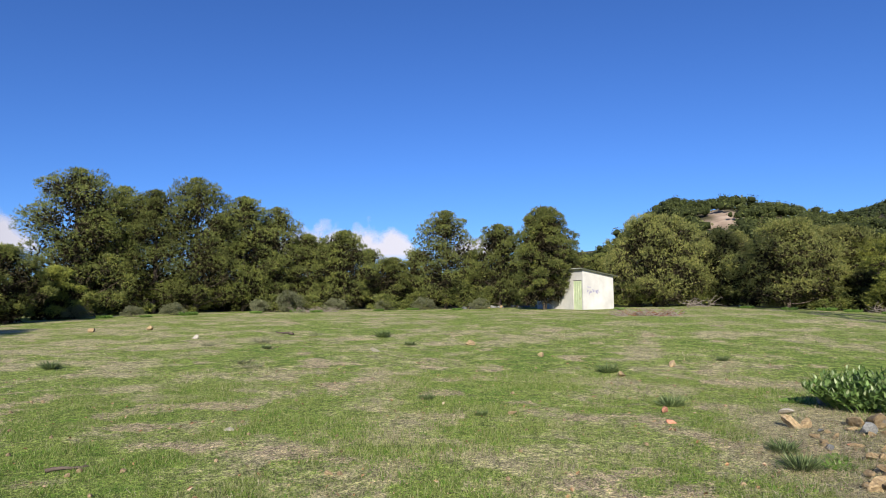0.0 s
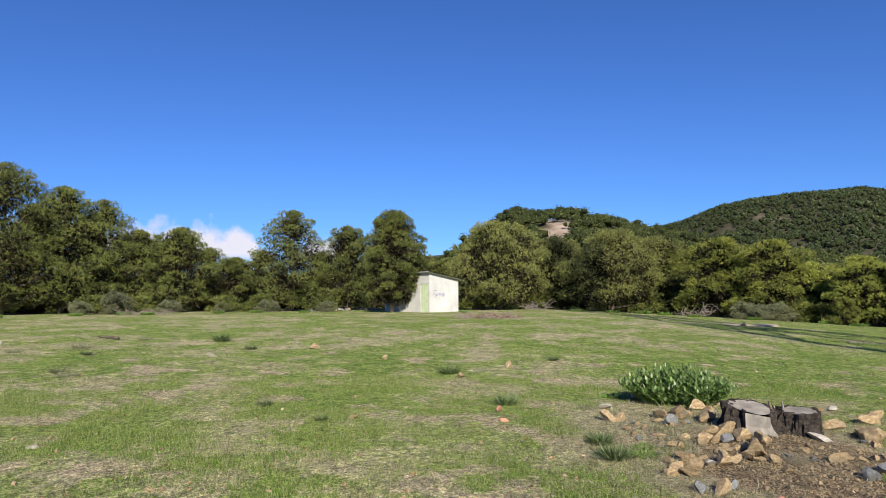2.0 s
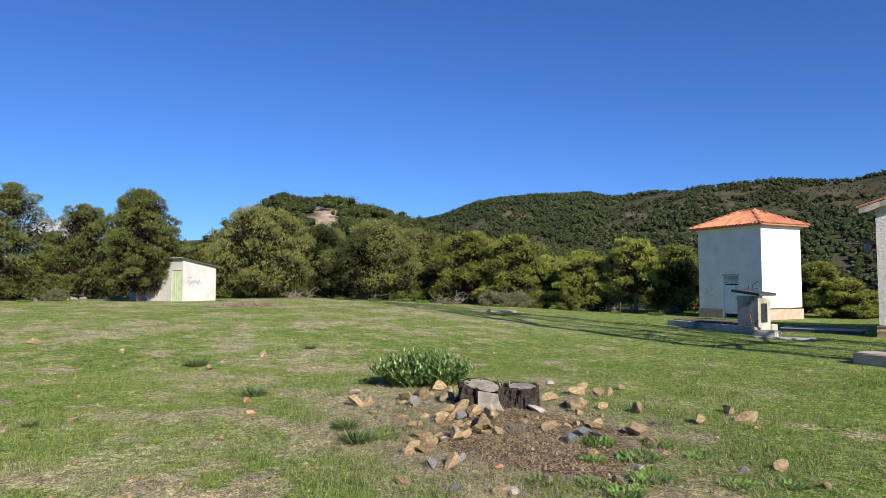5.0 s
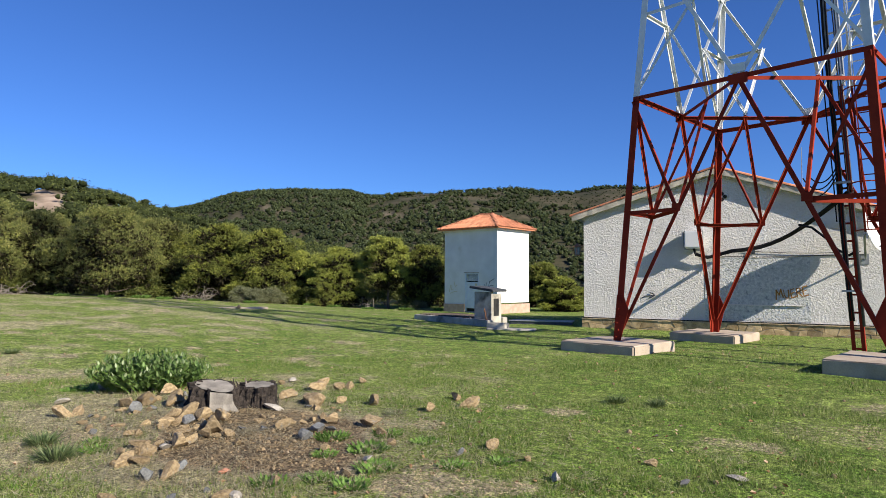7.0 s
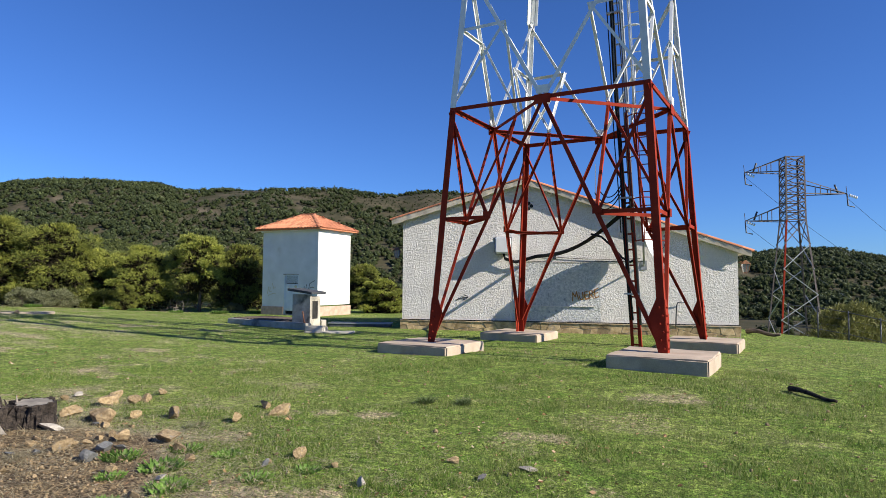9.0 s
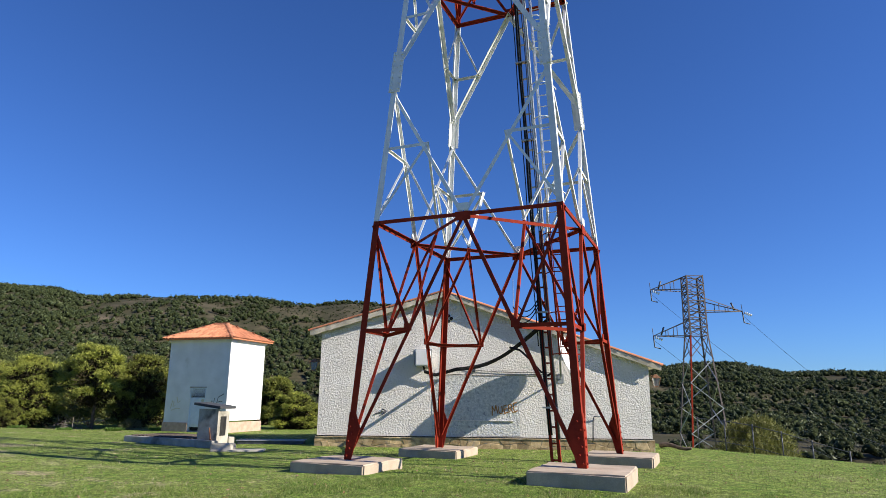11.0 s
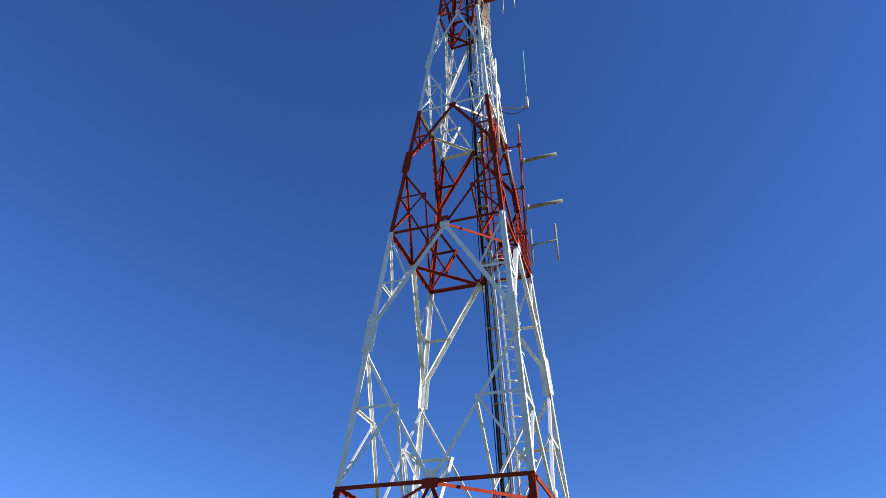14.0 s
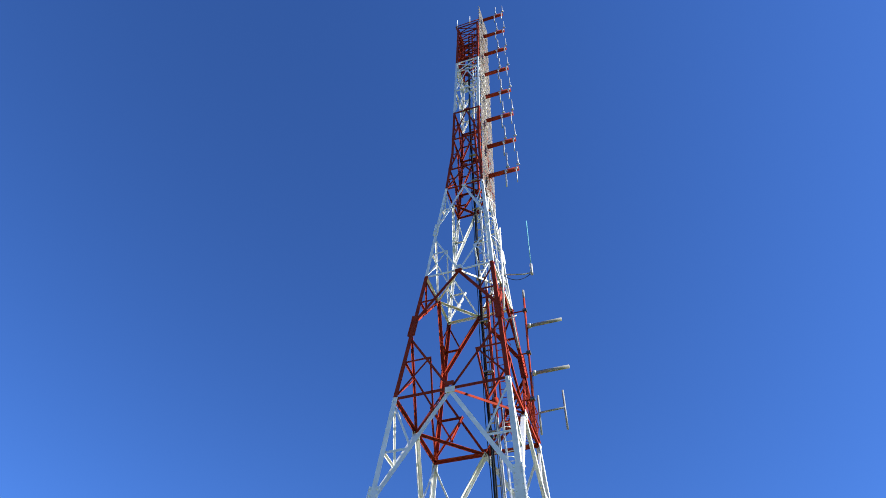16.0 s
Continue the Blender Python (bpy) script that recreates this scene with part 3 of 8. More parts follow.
def build_ground():
    rr = [0.0] + list(np.geomspace(0.7, 70, 190)) + list(np.geomspace(71.5, 4200, 90))
    az = np.radians(np.concatenate([np.arange(-20, 142, 0.75), np.arange(142, 340, 4.0)]))
    R_, A_ = np.meshgrid(np.array(rr[1:]), az, indexing="ij")
    x, y = EX - np.sin(A_) * R_, EY + np.cos(A_) * R_
    x, y = np.concatenate([[EX], x.ravel()]), np.concatenate([[EY], y.ravel()])
    z = height(x, y)
    k = len(az)
    i = np.arange(len(rr) - 2)[:, None] * k + 1
    j = np.arange(k)[None, :]
    j2 = (j + 1) % k
    quads = np.stack([i + j, i + k + j, i + k + j2, i + j2], -1).reshape(-1, 4)
    faces = [tuple(q) for q in quads.tolist()] + [(0, 1 + a, 1 + (a + 1) % k) for a in range(k)]
    ob = mesh_ob("ground", np.stack([x, y, z], 1).tolist(), faces, M_GROUND, flat=False)
    a, r = polar(x, y)
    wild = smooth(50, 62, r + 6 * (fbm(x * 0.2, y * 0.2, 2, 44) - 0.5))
    el = np.degrees(np.arctan2(z - 1.6, r))
    sc = smooth(1.9, 1.3, np.abs(a - 77.2 + 0.3 * (el - 6.0)) * 1.15) * smooth(4.8, 5.2, el) * (r > 120) * (r < 235) * smooth(0.30, 0.48, fbm(x / 8, y / 8, 3, 55))
    top = smooth(0.50, 0.64, fbm(x / 40, y / 40, 4, 77)) * smooth(480, 720, r) * smooth(20, 30, a) * smooth(55, 50, a) * 0.10
    top = np.maximum(top, 0.45 * spot_field(a, r, z))
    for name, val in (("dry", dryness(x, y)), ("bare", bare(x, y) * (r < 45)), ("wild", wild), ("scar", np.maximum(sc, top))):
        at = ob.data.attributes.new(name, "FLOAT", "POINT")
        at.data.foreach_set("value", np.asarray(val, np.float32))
    return tagged(ob, "patchy green turf with dry straw and bare earth", "ground", kind="structure")


build_ground()


# ---------------------------------------------------------------- lattice mast
LEVELS = ((0.33, 2.557), (5.61, 2.228), (12.91, 1.715), (18.41, 1.257), (24.32, 0.845), (27.4, 0.70), (43.3, 0.70))


def half(z):
    return float(np.interp(z, [l[0] for l in LEVELS], [l[1] for l in LEVELS]))


SIDES = (((-1, -1), (1, -1)), ((1, -1), (1, 1)), ((1, 1), (-1, 1)), ((-1, 1), (-1, -1)))


def corner(s, z, inset=0.0):
    a = half(z) - inset
    return Vector((s[0] * a, s[1] * a, z))


def mid(s0, s1, z):
    return (corner(s0, z) + corner(s1, z)) / 2


def build_mast():
    mast = thing("lattice_mast", "tall square lattice radio mast painted in red and white bands", "radio mast", pose(0, 0, 0))
    foot_z = (0.30, 0.36, 0.25, 0.22)   # feet at (-,-), (+,-), (+,+), (-,+)
    colours = (M_RED, M_WHITE, M_RED, M_WHITE, M_RED, M_RED)
    seat = [0]

    def leg(s, z0, z1, mat, w):
        angle_bar("leg", corner(s, z0), corner(s, z1), w, mat, mast, (-s[0], 0, 0), (0, -s[1], 0), 0.02)

    def bar(name, p, q, w, mat, inward):
        p, q = Vector(p), Vector(q)
        n = (q - p).normalized()
        flat_dir = n.cross(Vector(inward))
        if flat_dir.z > 0:
            flat_dir = -flat_dir
        seat[0] += 1
        back = Vector(inward).normalized() * ({"ring_beam": 0.006, "diagonal": 0.020}.get(name, 0.034) + 0.006 * (seat[0] % 2))
        angle_bar(name, p + back, q + back, w, mat, mast, flat_dir, inward, 0.012)

    def gusset(c, along, up, out, w, h, mat):
        c, along, up = Vector(c), Vector(along).normalized(), Vector(up).normalized()
        plate("gusset", [c - along * w / 2 - up * h / 2, c + along * w / 2 - up * h / 2, c + along * w / 2 + up * h / 2, c - along * w / 2 + up * h / 2], out, 0.016, mat, mast)

    def inner(s0, s1):
        return Vector((-(s0[0] + s1[0]) / 2, -(s0[1] + s1[1]) / 2, 0))
    # ground section
    z0, z1 = LEVELS[0][0], LEVELS[1][0]
    for k, s in enumerate(((-1, -1), (1, -1), (1, 1), (-1, 1))):
        leg(s, foot_z[k] - 0.02, z1, M_RED, 0.145)
        # base shoe with bolts
        c = corner(s, foot_z[k])
        for e in ((1, 0), (0, 1)):
            ax = Vector((-s[0] * e[0], -s[1] * e[1], 0))
            c1, c2 = corner(s, foot_z[k] + 0.66), corner(s, foot_z[k] + 0.98)
            shoe = plate("base_shoe", [c, c + ax * 0.16, c1 + ax * 0.30, c2 + ax * 0.15, c2],
                         Vector((s[0] * e[1], s[1] * e[0], 0)), 0.012, M_RED, mast)
            for b in range(6):
                bz = 0.08 + b * 0.15
                o = corner(s, foot_z[k] + bz) + ax * (0.05 + 0.05 * (b % 2)) + Vector((s[0] * e[1], s[1] * e[0], 0)) * 0.010
                bm = bmesh.new()
                d = Vector((s[0] * e[1], s[1] * e[0], 0))
                bmesh.ops.create_cone(bm, cap_ends=True, segments=6, radius1=0.024, radius2=0.018, depth=0.03,
                                      matrix=Matrix.Translation(o + d * 0.012) @ d.to_track_quat("Z", "Y").to_matrix().to_4x4())
                part("bolt", bm, M_RED, shoe)
    zm = z0 + 0.53 * (z1 - z0)
    for s0, s1 in SIDES:
        inn = inner(s0, s1)
        m1 = mid(s0, s1, z1)
        bar("ring_beam", corner(s0, z1), corner(s1, z1), 0.09, M_RED, inn)
        gusset(m1 + Vector((0, 0, -0.09)), corner(s1, z1) - corner(s0, z1), (0, 0, 1), -inn, 0.36, 0.20, M_RED)
        for s in (s0, s1):
            f = corner(s, z0 + 0.25)
            f2 = f.lerp(mid(s0, s1, z0), 0.05)
            bar("diagonal", f2, m1, 0.075, M_RED, inn)
            node = f2.lerp(m1, 0.50)
            bar("strut", corner(s, node.z), node, 0.08, M_RED, inn)
            bar("strut", corner(s, z1 - 0.08), node, 0.06, M_RED, inn)
            gusset(node, node - corner(s, node.z), (0, 0, 1), -inn, 0.18, 0.16, M_RED)
            # hip brace from the plan diamond to the node
            other = [t for t in SIDES if s in t and t != (s0, s1)][0]
            dm = (m1 + mid(*other, z1)) / 2
            bar("hip_brace", dm, node, 0.06, M_RED, inn)
        nxt = [t for t in SIDES if t[0] == s1][0]
        bar("plan_brace", m1, mid(*nxt, z1), 0.075, M_RED, Vector((0, 0, -1)))
    for s in ((-1, -1), (1, -1), (1, 1), (-1, 1)):
        fs = [t for t in SIDES if s in t]
        n = []
        for t in fs:
            f2 = corner(s, z0 + 0.25).lerp(mid(*t, z0), 0.05)
            n.append(f2.lerp(mid(*t, z1), 0.5))
        bar("plan_brace", n[0], n[1], 0.07, M_RED, Vector((0, 0, -1)))
    # three diamond-braced sections
    for i in (1, 2, 3):
        (za, a), (zb, b) = LEVELS[i], LEVELS[i + 1]
        mat, up_mat = colours[i], colours[i + 1]
        zk = za + (0, 0.51, 0.51, 0.45)[i] * (zb - za)
        w = (0, 0.14, 0.125, 0.11)[i]
        for s in ((-1, -1), (1, -1), (1, 1), (-1, 1)):
            leg(s, za, zb, mat, w)
        for s0, s1 in SIDES:
            inn = inner(s0, s1)
            ma, mb = mid(s0, s1, za), mid(s0, s1, zb)
            along = corner(s1, zb) - corner(s0, zb)
            ring_mat = M_RED if i == 1 else (M_WHITE if i == 2 else M_RED)
            bar("ring_beam", corner(s0, zb), corner(s1, zb), (0, 0.095, 0.08, 0.07)[i], ring_mat, inn)
            gusset(mb + Vector((0, 0, -0.10)), along, (0, 0, 1), -inn, 0.34 - 0.05 * i, 0.22 - 0.03 * i, mat)
            gusset(ma + Vector((0, 0, 0.12)) - inn * 0.004, along, (0, 0, 1), -inn, 0.32 - 0.05 * i, 0.20 - 0.03 * i, mat)
            for s in (s0, s1):
                k = corner(s, zk)
                bw = (0, 0.08, 0.072, 0.062)[i]
                bar("diagonal", ma, k - Vector((0, 0, 0.3)), bw, mat, inn)
                bar("diagonal", k + Vector((0, 0, 0.3)), mb, bw * 1.5, mat, inn)
                rise = corner(s, zb) - corner(s, za)
                gusset(k + (mb - k) * 0.05, (mb - k) - Vector((0, 0, (mb - k).z)), rise, -inn, 0.34 - 0.05 * i, 1.30 - 0.18 * i, mat)
                for q in range(7):
                    for e in (-1, 1):
                        flat_dir = ((mb - k) - Vector((0, 0, (mb - k).z))).normalized()
                        o = k + (mb - k) * 0.05 + rise.normalized() * (1.12 - 0.16 * i) * (q / 6 - 0.5) + flat_dir * (0.11 - 0.015 * i) * e - inn * 0.016
                        bm = bmesh.new()
                        bmesh.ops.create_cone(bm, cap_ends=True, segments=6, radius1=0.024, radius2=0.018, depth=0.03,
                                              matrix=Matrix.Translation(o - inn * 0.01) @ (-inn).to_track_quat("Z", "Y").to_matrix().to_4x4())
                        part("bolt", bm, mat, mast)
                low = ma.lerp(k, 0.5)
                high = k.lerp(mb, 0.5)
                bar("strut", corner(s, low.z), low, bw * 0.85, mat, inn)
                bar("strut", corner(s, za + 0.05), low, bw * 0.75, mat, inn)
                bar("strut", corner(s, high.z), high, bw * 0.85, mat, inn)
                bar("strut", corner(s, zb - 0.05), high, bw * 0.75, mat, inn)
                other = [t for t in SIDES if s in t and t != (s0, s1)][0]
                da = (ma + mid(*other, za)) / 2
                bar("hip_brace", da, low, bw * 0.75, mat, inn)
            nxt = [t for t in SIDES if t[0] == s1][0]
            bar("plan_brace", mb, mid(*nxt, zb), 0.08, ring_mat, Vector((0, 0, -1)))
    # slim top: taper, then a straight shaft with X bracing
    steps = [24.32, 25.93, 28.7, 31.4, 34.0, 36.4, 37.6, 38.8, 40.0, 41.1, 42.2, 43.3]
    for za, zb in zip(steps, steps[1:]):
        mat = M_RED if zb <= 31.5 or za >= 37.5 else M_WHITE
        for s in ((-1, -1), (1, -1), (1, 1), (-1, 1)):
            stops = [za, 27.4, zb] if za < 27.4 < zb else [za, zb]
            for a, b in zip(stops, stops[1:]):
                leg(s, a, b, mat, 0.11)
        for s0, s1 in SIDES:
            inn = inner(s0, s1)
            bar("ring_beam", corner(s0, zb), corner(s1, zb), 0.075, mat, inn)
            if zb - za > 1.5:
                # braces meeting under the middle of the ring, tied back to the legs
                for s in (s0, s1):
                    bar("diagonal", corner(s, za), mid(s0, s1, zb), 0.07, mat, inn)
                    node = corner(s, za).lerp(mid(s0, s1, zb), 0.5)
                    bar("strut", corner(s, node.z), node, 0.05, mat, inn)
                gusset(mid(s0, s1, zb), corner(s1, zb) - corner(s0, zb), (0, 0, 1), -inn, 0.24, 0.18, mat)
            else:
                bar("diagonal", corner(s0, za), corner(s1, zb), 0.06, mat, inn)
                bar("diagonal", corner(s1, za), corner(s0, zb), 0.06, mat, inn)
            for s in (s0, s1):
                if zb < 29:
                    gusset(corner(s, zb) + (mid(s0, s1, zb) - corner(s, zb)) * 0.14, corner(s1, zb) - corner(s0, zb), (0, 0, 1), -inn, 0.17, 0.30, mat)
    # cap rails and two short spikes
    for x in (-0.78, 0.78):
        tube("cap_rail", [(x, -0.78, 43.32), (x, 0.78, 43.32)], 0.03, M_RED, mast)
    for y in (-0.78, 0.78):
        tube("cap_rail", [(-0.78, y, 43.32), (0.78, y, 43.32)], 0.03, M_RED, mast)
    tube("spike", [(-0.72, -0.72, 43.3), (-0.72, -0.72, 44.6)], 0.03, M_WHITE, mast)
    tube("spike", [(0.15, -0.72, 43.3), (0.15, -0.72, 44.5)], 0.03, M_WHITE, mast)

    # climbing way: leaning line inside the east face
    def way(z):
        return Vector((float(np.interp(z, [0, 6, 14, 20, 31, 43], [1.5, 1.15, 0.72, 0.5, 0.12, 0.02])), 0.0, z))
    zs = [0.1, 5.61, 12.91, 18.41, 24.3, 31.4, 37.6, 43.2]
    for za, zb, mat in zip(zs, zs[1:], (M_RED, M_WHITE, M_RED, M_WHITE, M_RED, M_WHITE, M_RED)):
        # cable tray: two channels and rungs
        for dx in ((-0.20, 0.04) if za < 1 else (-0.20, 0.10)):
            p, q = way(za) + Vector((dx, 0, 0)), way(zb) + Vector((dx, 0, 0))
            angle_bar("tray_rail", p, q, 0.07 if za < 1 else 0.085, M_RED if mat is M_RED else M_GALV, mast, (0, 1, 0), (1 if dx < 0 else -1, 0, 0))
        k = za + 0.15
        while k < min(zb, 31):
            c = way(k)
            mesh_ob("tray_rung", [c + Vector((a, b, h)) for a in (-0.2, 0.02 if za < 1 else 0.1) for b in (0.02, 0.05) for h in (-0.02, 0.02)],
                    [(0, 1, 3, 2), (4, 6, 7, 5), (0, 2, 6, 4), (1, 5, 7, 3), (0, 4, 5, 1), (2, 3, 7, 6)], mat, mast)
            k += 0.36 if za < 1 else 0.5
        # ladder with hoops beside it
        for dx in (0.17, 0.53):
            tube("ladder_rail", [way(max(za, 2.6)) + Vector((dx, 0.25, 0)), way(zb) + Vector((dx, 0.25, 0))], 0.022, mat, mast, 6)
        k = max(za, 2.6) + 0.2
        rungs = []
        while k < zb:
            c = way(k) + Vector((0.17, 0.25, 0))
            rungs.append(c)
            k += 0.32
        if za < 20:
            for c in rungs:
                tube("rung", [c, c + Vector((0.36, 0, 0))], 0.013, mat, mast, 5)
        k = max(za, 2.6)
        while k < zb:
            c = way(k) + Vector((0.35, 0.25, 0))
            hoop = [c + Vector((0.33 * math.cos(a), -0.62 * max(0, math.sin(a)) - 0.02, 0)) for a in np.linspace(-0.2, math.pi + 0.2, 11)]
            tube("cage_hoop", hoop, 0.014, mat, mast, 5)
            k += 0.95 if za < 18 else 1.3
        if zb > 2.6:
            for a in (0.6, 1.57, 2.5):
                o = Vector((0.35 + 0.33 * math.cos(a), 0.23 - 0.62 * math.sin(a), 0))
                tube("cage_strap", [way(max(za, 2.6)) + o, way(zb) + o], 0.014, mat, mast, 4)
    # feeder cables up the tray
    for n, (dx, r, ztop) in enumerate(((-0.16, 0.022, 43), (-0.08, 0.022, 43), (-0.25, 0.013, 30), (0.07, 0.013, 17.5))):
        z_list = [z for z in np.arange(0.8 if n < 2 else 2.8, ztop, 1.0)]
        tube("feeder_cable", [way(z) + Vector((dx * 0.8 - 0.05 + 0.012 * math.sin(z * 1.7 + n), -0.05 - 0.01 * n, 0)) for z in z_list], r, M_CABLE, mast, 6)
    for z in np.arange(1.4, 30, 2.2):
        c = way(z)
        part("cable_clamp", boxed(c.x - 0.26, c.x + 0.10, -0.11, 0.0, z - 0.02, z + 0.02), M_GALV, mast)
    tube("conduit", [way(0.7) + Vector((0.04, 0.02, 0)), way(8) + Vector((0.04, 0.02, 0))], 0.03, M_DARKSTEEL, mast)
    # mesh landing on the east face above the first white section
    for y in np.arange(0.2, 1.75, 0.08):
        tube("grating_bar", [(1.0, y, 13.0), (1.72, y, 13.0)], 0.010, M_RED, mast, 4)
    for x in (1.0, 1.24, 1.48, 1.72):
        tube("grating_bar", [(x, 0.2, 13.0), (x, 1.75, 13.0)], 0.016, M_RED, mast, 4)
    for z in (13.0, 13.55, 14.05):
        tube("guard_rail", [(1.72, 0.15, z), (1.72, 1.75, z), (1.0, 1.75, z)], 0.018, M_RED, mast, 6)
    for y in np.arange(0.2, 1.8, 0.16):
        tube("guard_bar", [(1.72, y, 13.0), (1.72, y, 14.05)], 0.010, M_RED, mast, 4)
    for y in (-0.45, 0.75):
        tube("landing_box", [(0.95, y, 12.95), (0.95, y, 13.2)], 0.10, M_RED, mast)
    return mast


build_mast()


def build_slab(x, y, w, top, label):
    rng = random.Random(int(x * 10 + y * 100))
    bm = bmesh.new()
    v = box(bm, -w / 2, w / 2, -w / 2, w / 2, -0.55, 0.0, 0.025)
    bmesh.ops.subdivide_edges(bm, edges=[e for e in bm.edges if e.calc_length() > 0.8], cuts=5, use_grid_fill=True)
    for k in bm.verts:
        k.co += Vector((rng.uniform(-1, 1), rng.uniform(-1, 1), rng.uniform(-0.6, 0.6))) * 0.012
    ob = part("concrete_footing", bm, M_CONC_PINK)
    ob.matrix_basis = pose(x, y, top)
    tagged(ob, label, "concrete footing", "footings of the mast")


for fx, fy, ft in ((-2.5, -2.5, 0.30), (2.5, -2.5, 0.36), (2.5, 2.5, 0.25), (-2.5, 2.5, 0.22)):
    build_slab(fx, fy, 1.74, ft, "square pinkish concrete footing under a mast leg")


# ---------------------------------------------------------------- tiles
def tile_mesh():
    """A half-round clay tile, 0.42 long down the slope (-y), seated at z 0."""
    verts, faces = [], []
    for j, (y, r) in enumerate(((0.0, 0.075), (-0.42, 0.092))):
        for lay in (0, 1):
            for i in range(7):
                a = math.pi * i / 6
                k = r - 0.014 * lay
                verts.append((math.cos(a) * k, y, math.sin(a) * k * 0.85))
    for i in range(6):
        faces += [(i, i + 1, 15 + i, 14 + i), (7 + i, 21 + i, 22 + i, 8 + i), (14 + i, 15 + i, 22 + i, 21 + i), (i, 7 + i, 8 + i, i + 1)]
    me = bpy.data.meshes.new("tile")
    me.from_pydata(verts, [], faces)
    me.materials.append(M_TILE)
    return me


TILE = tile_mesh()


def tiled_slope(parent, a, b, c, d, as_parts, rng, step=0.215, row=0.36):
    """Tiles on the slope with eave a-b and ridge d-c (local points). Parts, or one joined part."""
    a, b, c, d = (Vector(k) for k in (a, b, c, d))
    ex = (b - a).normalized()
    up = ((d - a) - ex * (d - a).dot(ex)).normalized()
    nrm = ex.cross(up)
    length = (d - a).dot(up)
    width = (b - a).length
    verts, faces = [], []
    tv = [Vector(v.co) for v in TILE.vertices]
    tf = [tuple(p.vertices) for p in TILE.polygons]
    n = int(width / step)
    for i in range(n + 1):
        u = (width - n * step) / 2 + i * step
        for j in range(int(length / row) + 1):
            h = j * row
            left = (d - a).dot(ex) * h / length
            right = width + ((c - b).dot(ex)) * h / length
            if u < left + 0.02 or u > right - 0.02 or h > length - 0.2:
                continue
            p = a + ex * u + up * (h + 0.36) + nrm * (0.02 + 0.004 * rng.uniform(-1, 1))
            m = Matrix.Identity(4)
            tilt = rng.uniform(-0.03, 0.03)
            m.col[0], m.col[1], m.col[2], m.col[3] = (*(ex + up * tilt), 0), (*(up - ex * tilt + nrm * 0.05), 0), (*nrm, 0), (*p, 1)
            if as_parts:
                ob = new("tile", TILE)
                ob.parent = parent
                ob.matrix_basis = m
            else:
                o = len(verts)
                verts += [m @ v for v in tv]
                faces += [tuple(o + k for k in f) for f in tf]
    if verts:
        tagged(mesh_ob("tiles", verts, faces, M_TILE, parent), kind="stuff")


# ---------------------------------------------------------------- house with the gable wall
HOUSE = Matrix.Translation((-7.37, 3.69, 0)) @ Matrix.Rotation(radians(18.64), 4, "Z")
HW, HD, APX = 10.84, 8.5, 4.15      # gable width, depth, place of the ridge
ZL, ZA, ZR = 3.73, 4.95, 2.66


